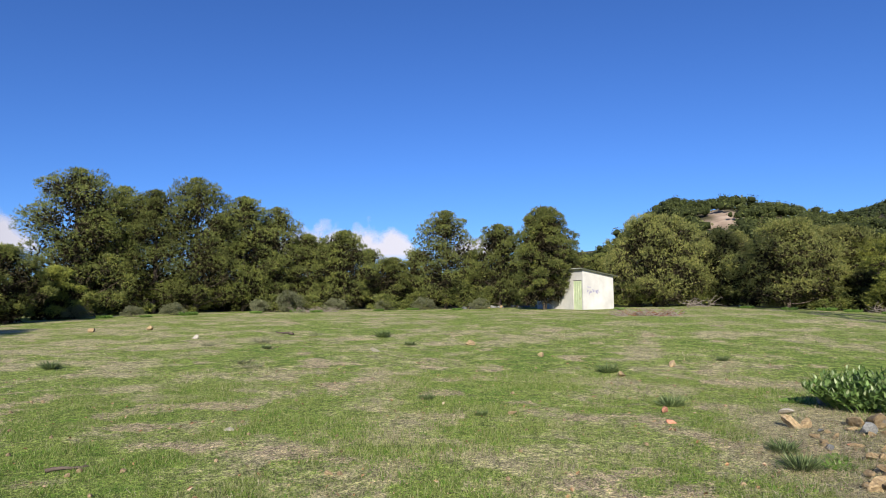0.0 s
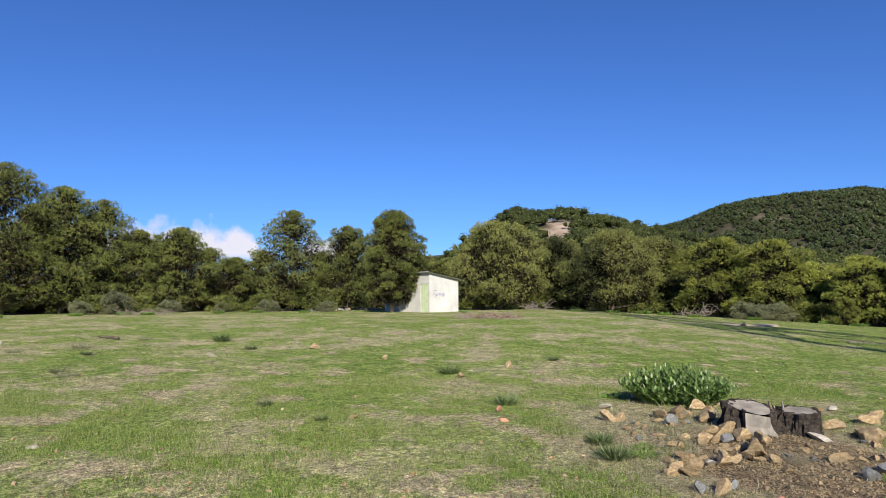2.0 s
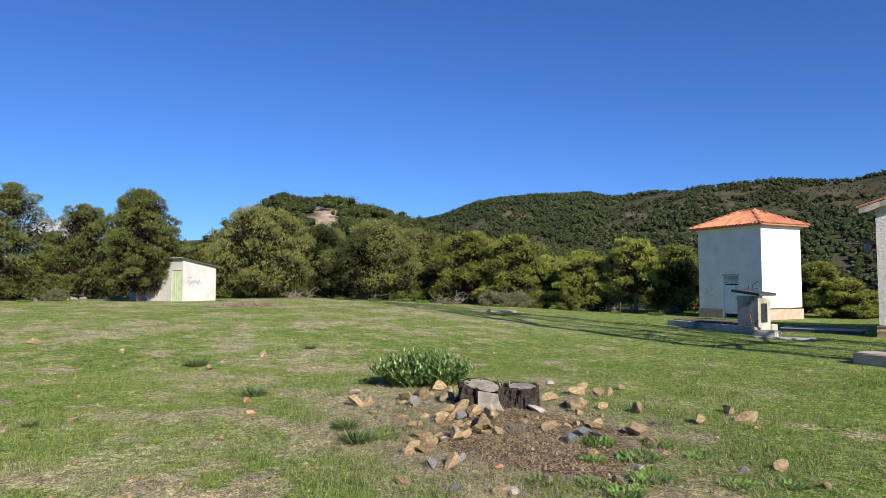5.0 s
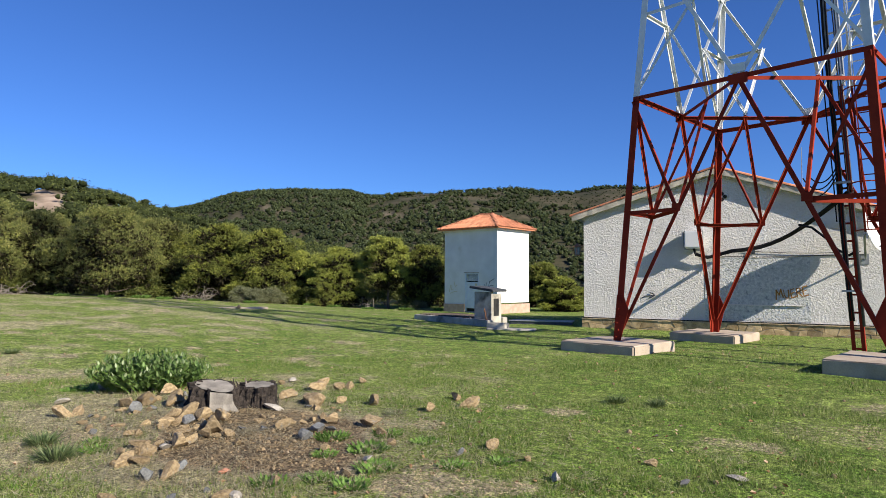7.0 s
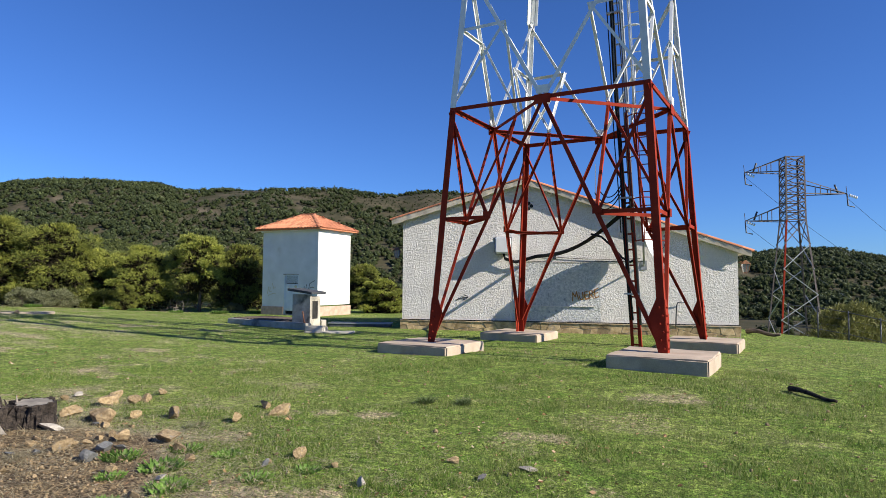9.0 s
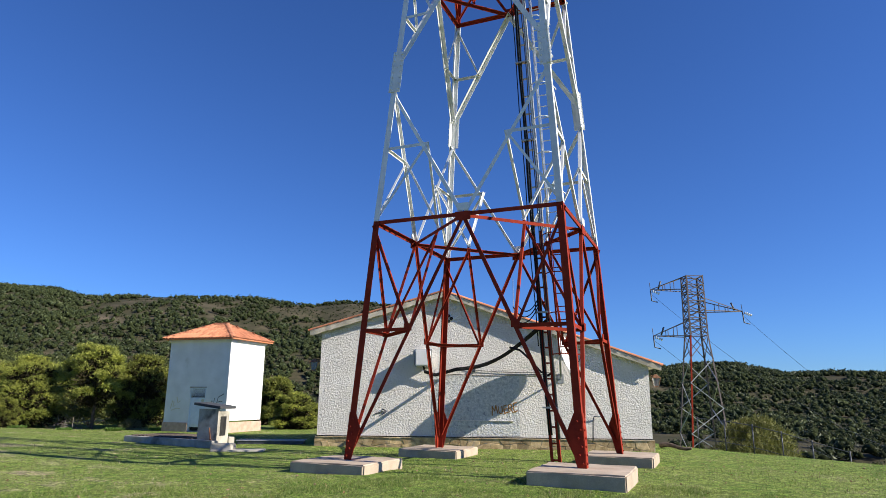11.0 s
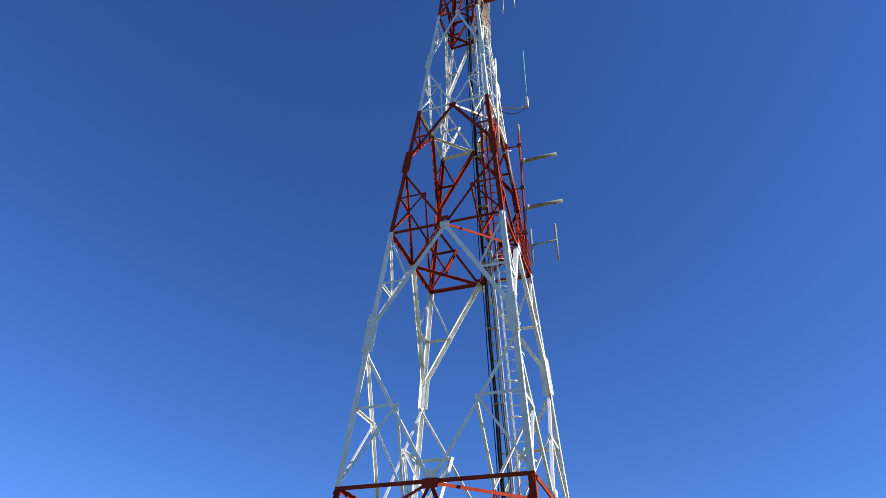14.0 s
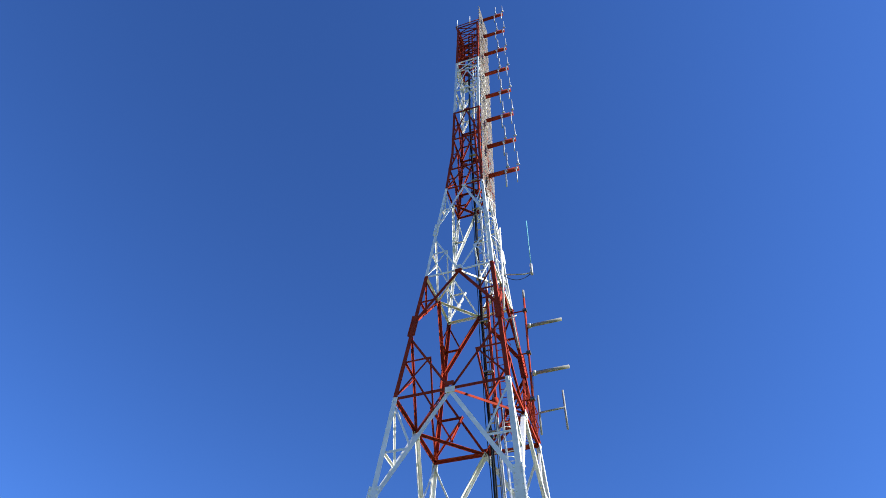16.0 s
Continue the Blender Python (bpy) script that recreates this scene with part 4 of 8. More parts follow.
def build_house():
    rng = random.Random(4)
    house = thing("plastered_house", "low house with rough white plaster gable and clay tile roof", "house", HOUSE)

    def gable(name, y0, y1, mat):
        pts = [(0, 0.34), (HW, 0.34), (HW, ZR), (APX, ZA), (0, ZL)]
        bm = bmesh.new()
        f = [bm.verts.new((x, y0, z)) for x, z in pts]
        g = [bm.verts.new((x, y1, z)) for x, z in pts]
        bm.faces.new(f)
        bm.faces.new(g[::-1])
        for i in range(5):
            bm.faces.new((f[i], g[i], g[(i + 1) % 5], f[(i + 1) % 5]))
        return part(name, bm, mat, house)
    gable("gable_wall", 0, 0.3, M_STUCCO)
    gable("back_wall", HD - 0.3, HD, M_STUCCO)
    part("side_wall", boxed(0, 0.3, 0.3, HD - 0.3, 0.34, ZL), M_STUCCO, house)
    part("side_wall", boxed(HW - 0.3, HW, 0.3, HD - 0.3, 0.34, ZR), M_STUCCO, house)
    plinth = part("plinth", boxed(-0.05, HW + 0.05, -0.05, HD, -0.6, 0.338), M_MORTAR, house)
    # field stones of the plinth, each its own piece
    def bed(u):
        return 0.12 + 0.06 * math.sin(u * 2.3) + 0.05 * math.sin(u * 5.7 + 1.0)
    for row in (0, 1):
        x, lean0 = -0.06, 0.0
        while x < HW:
            w = rng.uniform(0.20, 0.55)
            lean1 = rng.uniform(-0.08, 0.08)
            x1 = min(x + w, HW + 0.06)
            g = 0.006
            lo = [(-0.14, -0.14, -0.14), tuple(bed(u) + g for u in (x, (x + x1) / 2, x1))][row]
            hi = [tuple(bed(u) - g for u in (x, (x + x1) / 2, x1)), (0.328 - rng.uniform(0, 0.03), 0.332, 0.328 - rng.uniform(0, 0.03))][row]
            xm = (x + x1) / 2 + rng.uniform(-0.04, 0.04)
            out = [(x + g - lean0, lo[0]), (xm, lo[1]), (x1 - g - lean1, lo[2]), (x1 - g + lean1, hi[2]), (xm, hi[1]), (x + g + lean0, hi[0])]
            c = Vector((sum(p[0] for p in out) / 6, sum(p[1] for p in out) / 6))
            y0 = -0.058 - rng.uniform(0.0, 0.012)
            verts = [(p[0], -0.05, p[1]) for p in out] + [(p[0], y0 + 0.006, p[1]) for p in out] + [(c.x + (p[0] - c.x) * 0.95, y0 - rng.uniform(0, 0.010), c.y + (p[1] - c.y) * 0.92) for p in out]
            faces = [(a + i, a + (i + 1) % 6, a + 6 + (i + 1) % 6, a + 6 + i) for a in (0, 6) for i in range(6)] + [tuple(range(12, 18))]
            mesh_ob("stone", verts, faces, M_PLINTH, plinth)
            x, lean0 = x1, lean1
    tube("base_pipe", [(0.0, -0.10, 0.352), (HW, -0.10, 0.365)], 0.016, M_CABLE, house, 6)
    # roof: two slopes, verge band, tiles
    ov, fy, by = 0.36, -0.17, HD + 0.3
    sl = (ZA - ZL) / APX
    sr = (ZA - ZR) / (HW - APX)
    apex = ZA + 0.06
    el, er = apex - sl * (APX + ov), apex - sr * (HW - APX + ov)
    for name, xe, ze in (("roof_slope", -ov, el), ("roof_slope", HW + ov, er)):
        bm = bmesh.new()
        q = [(xe, fy + 0.02, ze), (APX, fy + 0.02, apex), (APX, by, apex), (xe, by, ze)]
        lo = [bm.verts.new(p) for p in q]
        hi = [bm.verts.new((p[0], p[1], p[2] + 0.10)) for p in q]
        bm.faces.new(lo)
        bm.faces.new(hi)
        for i in range(4):
            bm.faces.new((lo[i], lo[(i + 1) % 4], hi[(i + 1) % 4], hi[i]))
        part(name, bm, M_VERGE, house)
        # mortar verge along the gable
        bm = bmesh.new()
        n = 26
        for i in range(n + 1):
            t = i / n
            px, pz = xe + (APX - xe) * t, ze + (apex - ze) * t
            j = rng.uniform(-0.012, 0.012)
            for dy, dz in ((0.0, -0.10 + j), (-0.035, -0.09 + j), (-0.045, 0.07), (0.0, 0.105)):
                bm.verts.new((px, fy + dy + j * 0.5, pz + dz))
        bm.verts.ensure_lookup_table()
        for i in range(n):
            for k in range(3):
                bm.faces.new([bm.verts[i * 4 + k], bm.verts[i * 4 + k + 1], bm.verts[i * 4 + 5 + k], bm.verts[i * 4 + 4 + k]])
        part("verge", bm, M_VERGE, house)
    tiled_slope(house, (-ov, by, el + 0.10), (-ov, fy + 0.18, el + 0.10), (APX, fy + 0.18, apex + 0.10), (APX, by, apex + 0.10), False, rng)
    tiled_slope(house, (HW + ov, fy + 0.18, er + 0.10), (HW + ov, by, er + 0.10), (APX, by, apex + 0.10), (APX, fy + 0.18, apex + 0.10), False, rng)
    # verge tiles, flat course at the edge of the roof
    for xe, ze in ((-ov, el), (HW + ov, er)):
        d = Vector((APX - xe, 0, apex - ze))
        n = int(d.length / 0.36)
        d.normalize()
        for i in range(n + 1):
            p = Vector((xe, fy + 0.02, ze + 0.095)) + d * (i * 0.36 + 0.36)
            side = Vector((0, 1, 0))
            nrm = d.cross(side)
            if nrm.z < 0:
                nrm, side = -nrm, -side
            m = Matrix.Identity(4)
            m.col[0], m.col[1], m.col[2], m.col[3] = (*side, 0), (*(d + nrm * 0.06), 0), (*nrm, 0), (*p, 1)
            ob = new("tile", TILE)
            ob.parent = house
            ob.matrix_basis = m
    # rough grey patch on the plaster, its ledge
    bm = boxed(3.8, 6.65, -0.006, 0.01, 0.4, 2.30)
    bmesh.ops.subdivide_edges(bm, edges=bm.edges[:], cuts=8, use_grid_fill=True)
    for k in bm.verts:
        if k.co.y < 0:
            k.co.y -= 0.006 * rng.random()
    part("repaired_patch", bm, M_PATCH, house, "greyish repaired plaster patch")
    part("ledge", boxed(4.28, 6.47, -0.05, 0.0, 0.86, 0.89, 0.008), M_STUCCO, house)
    # flower-shaped vent: four near-black discs give the shade inside its holes
    for dx, dz in ((0.0, 0.09), (0.09, 0.0), (-0.09, 0.0), (0.0, -0.09)):
        bm = bmesh.new()
        bmesh.ops.create_cone(bm, cap_ends=True, segments=14, radius1=0.058, radius2=0.058, depth=0.02,
                              matrix=Matrix.Translation((4.32 + dx, -0.008, 4.2 + dz)) @ Matrix.Rotation(radians(90), 4, "X"))
        part("vent_hole_disc", bm, M_DARK, house)
    return house


build_house()


def stroke(name, pts, width, mat, root):
    """A painted stroke in the local xz plane, standing 4 mm proud."""
    verts, faces = [], []
    pts = [Vector((p[0], 0, p[1])) for p in pts]
    for i, p in enumerate(pts):
        d = (pts[min(i + 1, len(pts) - 1)] - pts[max(i - 1, 0)]).normalized()
        s = Vector((-d.z, 0, d.x)) * width * 0.5
        verts += [p - s, p + s, p - s + Vector((0, 0.004, 0)), p + s + Vector((0, 0.004, 0))]
    for i in range(len(pts) - 1):
        a, b = 4 * i, 4 * i + 4
        faces += [(a, a + 1, b + 1, b), (a + 2, b + 2, b + 3, a + 3), (a, b, b + 2, a + 2), (a + 1, a + 3, b + 3, b + 1)]
    return mesh_ob(name, verts, faces, mat, root)


def holed(x0, x1, y0, y1, z0, z1, a, b, top):
    """A wall along x with a doorway from a to b, up to top."""
    bm = bmesh.new()
    pts = [(x0, z0), (a, z0), (a, top), (b, top), (b, z0), (x1, z0), (x1, z1), (b, z1), (a, z1), (x0, z1)]
    f = [bm.verts.new((x, y0, z)) for x, z in pts]
    g = [bm.verts.new((x, y1, z)) for x, z in pts]
    for ids in ((0, 1, 2, 8, 9), (2, 3, 7, 8), (3, 4, 5, 6, 7)):
        bm.faces.new([f[i] for i in ids])
        bm.faces.new([g[i] for i in ids][::-1])
    for i in range(10):
        bm.faces.new((f[i], g[i], g[(i + 1) % 10], f[(i + 1) % 10]))
    return bm


# ---------------------------------------------------------------- pump house with the hipped roof
PUMP = Matrix.Translation((-18.34, 11.97, -0.30)) @ Matrix.Rotation(radians(3.6), 4, "Z")
PL, PR, PH = 3.88, 3.05, 4.68       # west-east side, depth, wall height


def build_pump_house():
    rng = random.Random(6)
    pump = thing("pump_house", "tall square white pump house with hipped clay tile roof", "building", PUMP)
    walls = (boxed(-0.25, 0, 0.25, PR, 0.62, PH), boxed(-PL, -0.25, PR - 0.25, PR, 0.62, PH), boxed(-PL, -PL + 0.25, 0.25, PR - 0.25, 0.62, PH))
    # the front wall is cut for the door
    x0, x1, dz = -2.32, -1.32, 2.28
    part("wall", holed(-PL, 0, 0, 0.25, 0.10, PH, x0, x1, dz), M_PLASTER, pump)
    for bm in walls:
        part("wall", bm, M_PLASTER, pump)
    part("plinth", boxed(-PL - 0.04, x0, -0.05, -0.003, -0.4, 0.5, 0.01), M_BRICKBAND, pump)
    part("plinth", boxed(x1, 0.05, -0.05, -0.003, -0.4, 0.5, 0.01), M_BRICKBAND, pump)
    part("plinth", boxed(0.003, 0.055, -0.003, PR + 0.04, -0.4, 0.55, 0.01), M_BRICKBAND, pump)
    part("plinth", boxed(-PL, 0, 0.02, PR, -0.5, 0.09), M_CONC, pump)
    # door, its vent slats, frame, signs
    door = part("door", boxed(x0 + 0.05, x1 - 0.05, 0.05, 0.09, 0.28, 1.78, 0.006), M_DOOR, pump, "pale blue metal door with a slatted vent")
    part("door_frame", boxed(x0, x0 + 0.06, 0.02, 0.14, 0.1, dz), M_DOOR, pump)
    part("door_frame", boxed(x1 - 0.06, x1, 0.02, 0.14, 0.1, dz), M_DOOR, pump)
    part("door_frame", boxed(x0 + 0.06, x1 - 0.06, 0.02, 0.14, dz - 0.06, dz), M_DOOR, pump)
    # Near-black sheet standing for the shade behind the door slats.
    part("dark_door_backing", boxed(x0 + 0.06, x1 - 0.06, 0.16, 0.18, 0.1, dz - 0.06), M_DARK, pump)
    for k in range(7):
        part("vent_slat", boxed(x0 + 0.07, x1 - 0.07, 0.045, 0.10, 1.84 + k * 0.055, 1.87 + k * 0.055), M_DOOR, pump)
    for k in range(5):
        part("vent_slat", boxed(x0 + 0.09, x1 - 0.09, 0.036, 0.046, 0.36 + k * 0.06, 0.385 + k * 0.06), M_DOOR, door)
    part("door_lintel", boxed(x0 - 0.05, x1 + 0.04, -0.015, 0.02, dz + 0.0, dz + 0.05), M_CONC, pump)
    for dx in (0.24, 0.74):
        bm = bmesh.new()
        bmesh.ops.create_cone(bm, cap_ends=True, segments=16 if dx > 0.5 else 3, radius1=0.085, radius2=0.085, depth=0.008,
                              matrix=Matrix.Translation((x0 + dx + 0.05, 0.042, 1.62)) @ Matrix.Rotation(radians(90), 4, "X"))
        part("warning_sign", bm, M_SPRAY_OCHRE if dx > 0.5 else M_WHITE, door)
    part("door_handle", boxed(x1 - 0.20, x1 - 0.15, 0.02, 0.048, 1.0, 1.14, 0.004), M_DARKSTEEL, door)
    # cornice and roof
    part("cornice", boxed(-PL - 0.10, 0.10, -0.10, PR + 0.10, PH + 0.002, PH + 0.10, 0.015), M_PLASTER, pump)
    o, zr, ze = 0.30, PH + 1.05, PH + 0.16
    a, b, c, d = (-PL - o, -o, ze), (o, -o, ze), (o, PR + o, ze), (-PL - o, PR + o, ze)
    half_depth = PR / 2 + o
    e, f = (-PL - o + half_depth, PR / 2, zr), (o - half_depth, PR / 2, zr)
    bm = bmesh.new()
    v = [bm.verts.new(p) for p in (a, b, c, d, e, f)]
    lo = [bm.verts.new((p[0], p[1], p[2] - 0.06)) for p in (a, b, c, d)]
    bm.faces.new((v[0], v[1], v[5], v[4]))
    bm.faces.new((v[1], v[2], v[5]))
    bm.faces.new((v[2], v[3], v[4], v[5]))
    bm.faces.new((v[3], v[0], v[4]))
    bm.faces.new(lo[::-1])
    for i in range(4):
        bm.faces.new((v[i], v[(i + 1) % 4], lo[(i + 1) % 4], lo[i]))
    roof = part("roof", bm, M_TILE, pump)
    tiled_slope(roof, a, b, f, e, True, rng)
    tiled_slope(roof, b, c, f, f, True, rng)
    tiled_slope(roof, c, d, e, f, False, rng)
    tiled_slope(roof, d, a, e, e, False, rng)
    for p, q in ((a, e), (b, f), (c, f), (d, e), (e, f)):
        p, q = Vector(p), Vector(q)
        n = (q - p).normalized()
        k = int((q - p).length / 0.34)
        for i in range(k):
            s = n.cross(Vector((0, 0, 1))).normalized()
            m = Matrix.Identity(4)
            up = s.cross(n)
            m.col[0], m.col[1], m.col[2], m.col[3] = (*(s * 1.35), 0), (*(n + up * 0.06), 0), (*(up * 0.85), 0), (*(p + n * (i * 0.34 + 0.4) + up * 0.05), 1)
            ob = new("ridge_tile", TILE)
            ob.parent = roof
            ob.matrix_basis = m
    return pump


build_pump_house()


# ---------------------------------------------------------------- shed with the lean-to roof
SHED = Matrix.Translation((-38.3, -14.35, 0.42)) @ Matrix.Rotation(radians(36.87), 4, "Z")
# local: the front with the door runs from x -5.3 to 0 at y 0, the side from y 0 to 2.55 at x 0


def build_shed():
    rng = random.Random(8)
    shed = thing("white_shed", "small white masonry shed with a lean-to sheet roof", "shed", SHED)
    L_, D_, HF, HB = 5.3, 2.55, 2.72, 2.28
    dx0, dx1 = -1.05, -0.12
    part("wall", holed(-L_, 0, 0, 0.2, 0, HF, dx0, dx1, 2.02), M_WHITEWASH, shed)
    part("wall", boxed(-L_, 0, D_ - 0.2, D_, 0, HB), M_WHITEWASH, shed)
    for x in (-L_, -0.2):
        bm = bmesh.new()
        lo = [bm.verts.new(p) for p in ((x, 0.2, 0), (x, D_ - 0.2, 0), (x, D_ - 0.2, HB), (x, 0.2, HF))]
        hi = [bm.verts.new((v.co.x + 0.2, v.co.y, v.co.z)) for v in lo]
        bm.faces.new(lo)
        bm.faces.new(hi)
        for i in range(4):
            bm.faces.new((lo[i], lo[(i + 1) % 4], hi[(i + 1) % 4], hi[i]))
        part("wall", bm, M_WHITEWASH, shed)
    door = part("door", boxed(dx0 + 0.03, dx1 - 0.03, 0.03, 0.07, 0.03, 1.99, 0.006), M_GREEN, shed, "pale green metal door")
    for k in range(4):
        part("door_batten", boxed(dx0 + 0.08 + k * 0.22, dx0 + 0.11 + k * 0.22, 0.018, 0.03, 0.06, 1.95), M_GREEN, door)
    # corrugated roof
    verts, faces = [], []
    n = 112
    for i in range(n + 1):
        x = -L_ - 0.2 + (L_ + 0.45) * i / n
        w = 0.02 * math.sin(i * math.pi / 2.0)
        for y, z in ((-0.22, HF + 0.10), (D_ + 0.2, HB + 0.02)):
            verts += [(x, y, z + w), (x, y, z + w - 0.03)]
    for i in range(n):
        a, b = 4 * i, 4 * i + 4
        faces += [(a, b, b + 2, a + 2), (a + 1, a + 3, b + 3, b + 1), (a, a + 1, b + 1, b), (a + 2, b + 2, b + 3, a + 3)]
    mesh_ob("roof", verts, faces, M_CORR, shed)
    part("roof_beam", boxed(-L_, 0, -0.12, 0.05, HF - 0.02, HF + 0.055), M_CONC, shed)
    part("floor_slab", boxed(-L_ - 0.3, 0.5, -0.8, D_ + 0.1, -0.4, 0.02, 0.02), M_CONC, shed)
    return shed


build_shed()


# ---------------------------------------------------------------- trees
def clumps(rng, centres, radius, count, length, width, lift=0.6):
    """Needle clumps: many thin leaves round each centre. Arrays of triangles."""
    c = np.repeat(np.asarray(centres, float), count, axis=0)
    rad = np.repeat(np.asarray(radius, float), count)
    n = len(c)
    d = rng.normal(size=(n, 3))
    d /= np.linalg.norm(d, axis=1, keepdims=True)
    pos = c + d * (rad * rng.uniform(0.35, 1.0, n) ** 0.5)[:, None] * np.array([1, 1, 0.85])
    aim = d * 0.9 + rng.normal(size=(n, 3)) * 0.55
    aim[:, 2] += lift
    aim /= np.linalg.norm(aim, axis=1, keepdims=True)
    side = np.cross(aim, rng.normal(size=(n, 3)))
    side /= np.linalg.norm(side, axis=1, keepdims=True)
    ln = length * rng.uniform(0.6, 1.3, n)[:, None]
    wd = width * rng.uniform(0.6, 1.3, n)[:, None]
    tri = np.stack([pos - side * wd, pos + side * wd, pos + aim * ln], 1)
    return tri


_ico = bmesh.new()
bmesh.ops.create_icosphere(_ico, subdivisions=1, radius=1.0)
ICO_V = np.array([v.co[:] for v in _ico.verts])
ICO_F = np.array([[v.index for v in f.verts] for f in _ico.faces])
_ico.free()


def cores(rng, centres, radius, flat=0.8, rough=0.28):
    """Lumpy inner masses of foliage: points of each, and the faces that all share."""
    v, f = ICO_V, ICO_F
    c, r = np.asarray(centres, float), np.asarray(radius, float)
    p = v[None, :, :] * (r[:, None] * (1 + rng.uniform(-rough, rough, (len(c), len(v)))))[:, :, None] * np.array([1, 1, flat]) + c[:, None, :]
    return p, f


def crown_mesh(name, core, tri, mat, inner, parent=None):
    """Crown of rounded inner masses and loose needles, in one mesh."""
    p, f = core
    n, m = p.shape[:2]
    v = np.concatenate([p.reshape(-1, 3), np.asarray(tri).reshape(-1, 3)]).astype(np.float32)
    idx = np.concatenate([(f[None, :, :] + (np.arange(n) * m)[:, None, None]).reshape(-1), n * m + np.arange(len(tri) * 3)]).astype(np.int32)
    me = bpy.data.meshes.new(name)
    me.vertices.add(len(v))
    me.vertices.foreach_set("co", v.ravel())
    me.loops.add(len(idx))
    me.loops.foreach_set("vertex_index", idx)
    me.polygons.add(len(idx) // 3)
    me.polygons.foreach_set("loop_start", np.arange(0, len(idx), 3, dtype=np.int32))
    me.update(calc_edges=True)
    me.validate()
    me.materials.append(mat)
    me.materials.append(inner)
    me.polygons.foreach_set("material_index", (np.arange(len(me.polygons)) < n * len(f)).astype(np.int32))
    ob = new(name, me)
    if parent:
        ob.parent = parent
    return ob


def tri_mesh(name, tri, mat, parent=None, label=""):
    me = bpy.data.meshes.new(name)
    v = np.asarray(tri, np.float32).reshape(-1, 3)
    k = len(v)
    me.vertices.add(k)
    me.vertices.foreach_set("co", v.ravel())
    me.loops.add(k)
    me.loops.foreach_set("vertex_index", np.arange(k, dtype=np.int32))
    me.polygons.add(k // 3)
    me.polygons.foreach_set("loop_start", np.arange(0, k, 3, dtype=np.int32))
    me.update(calc_edges=True)
    me.validate()
    me.materials.append(mat)
    ob = new(name, me)
    if parent:
        ob.parent = parent
    if label:
        ob["label"] = label
    return ob


def limb_points(rng, p, q, bow, n=5):
    p, q = np.array(p), np.array(q)
    off = rng.normal(size=3) * bow
    return [tuple(p + (q - p) * t + off * math.sin(math.pi * t)) for t in np.linspace(0, 1, n)]


def sprays(rng, centres, radius, out, tufts, needles, length, width):
    """Needle tufts over the upper and outer side of each bough: arrays of triangles."""
    c = np.repeat(np.asarray(centres, float), tufts, axis=0)
    rad = np.repeat(np.asarray(radius, float), tufts)
    away = np.repeat(np.asarray(out, float), tufts, axis=0)
    n = len(c)
    d = rng.normal(size=(n, 3)) + away * 0.55 + np.array([0, 0, 0.40])
    d /= np.linalg.norm(d, axis=1, keepdims=True)
    at = c + d * (rad * rng.uniform(0.62, 1.10, n))[:, None] * np.array([1, 1, 0.50])
    p, d = np.repeat(at, needles, axis=0), np.repeat(d, needles, axis=0)
    k = len(p)
    aim = d * 0.75 + rng.normal(size=(k, 3)) * 0.62 + np.array([0, 0, 0.22])
    aim /= np.linalg.norm(aim, axis=1, keepdims=True)
    side = np.cross(aim, rng.normal(size=(k, 3)))
    side /= np.linalg.norm(side, axis=1, keepdims=True)
    ln = length * rng.uniform(0.6, 1.35, k)[:, None]
    wd = width * rng.uniform(0.7, 1.3, k)[:, None]
    p = p + rng.normal(size=(k, 3)) * 0.04
    return np.stack([p - side * wd, p + side * wd, p + aim * ln], 1)


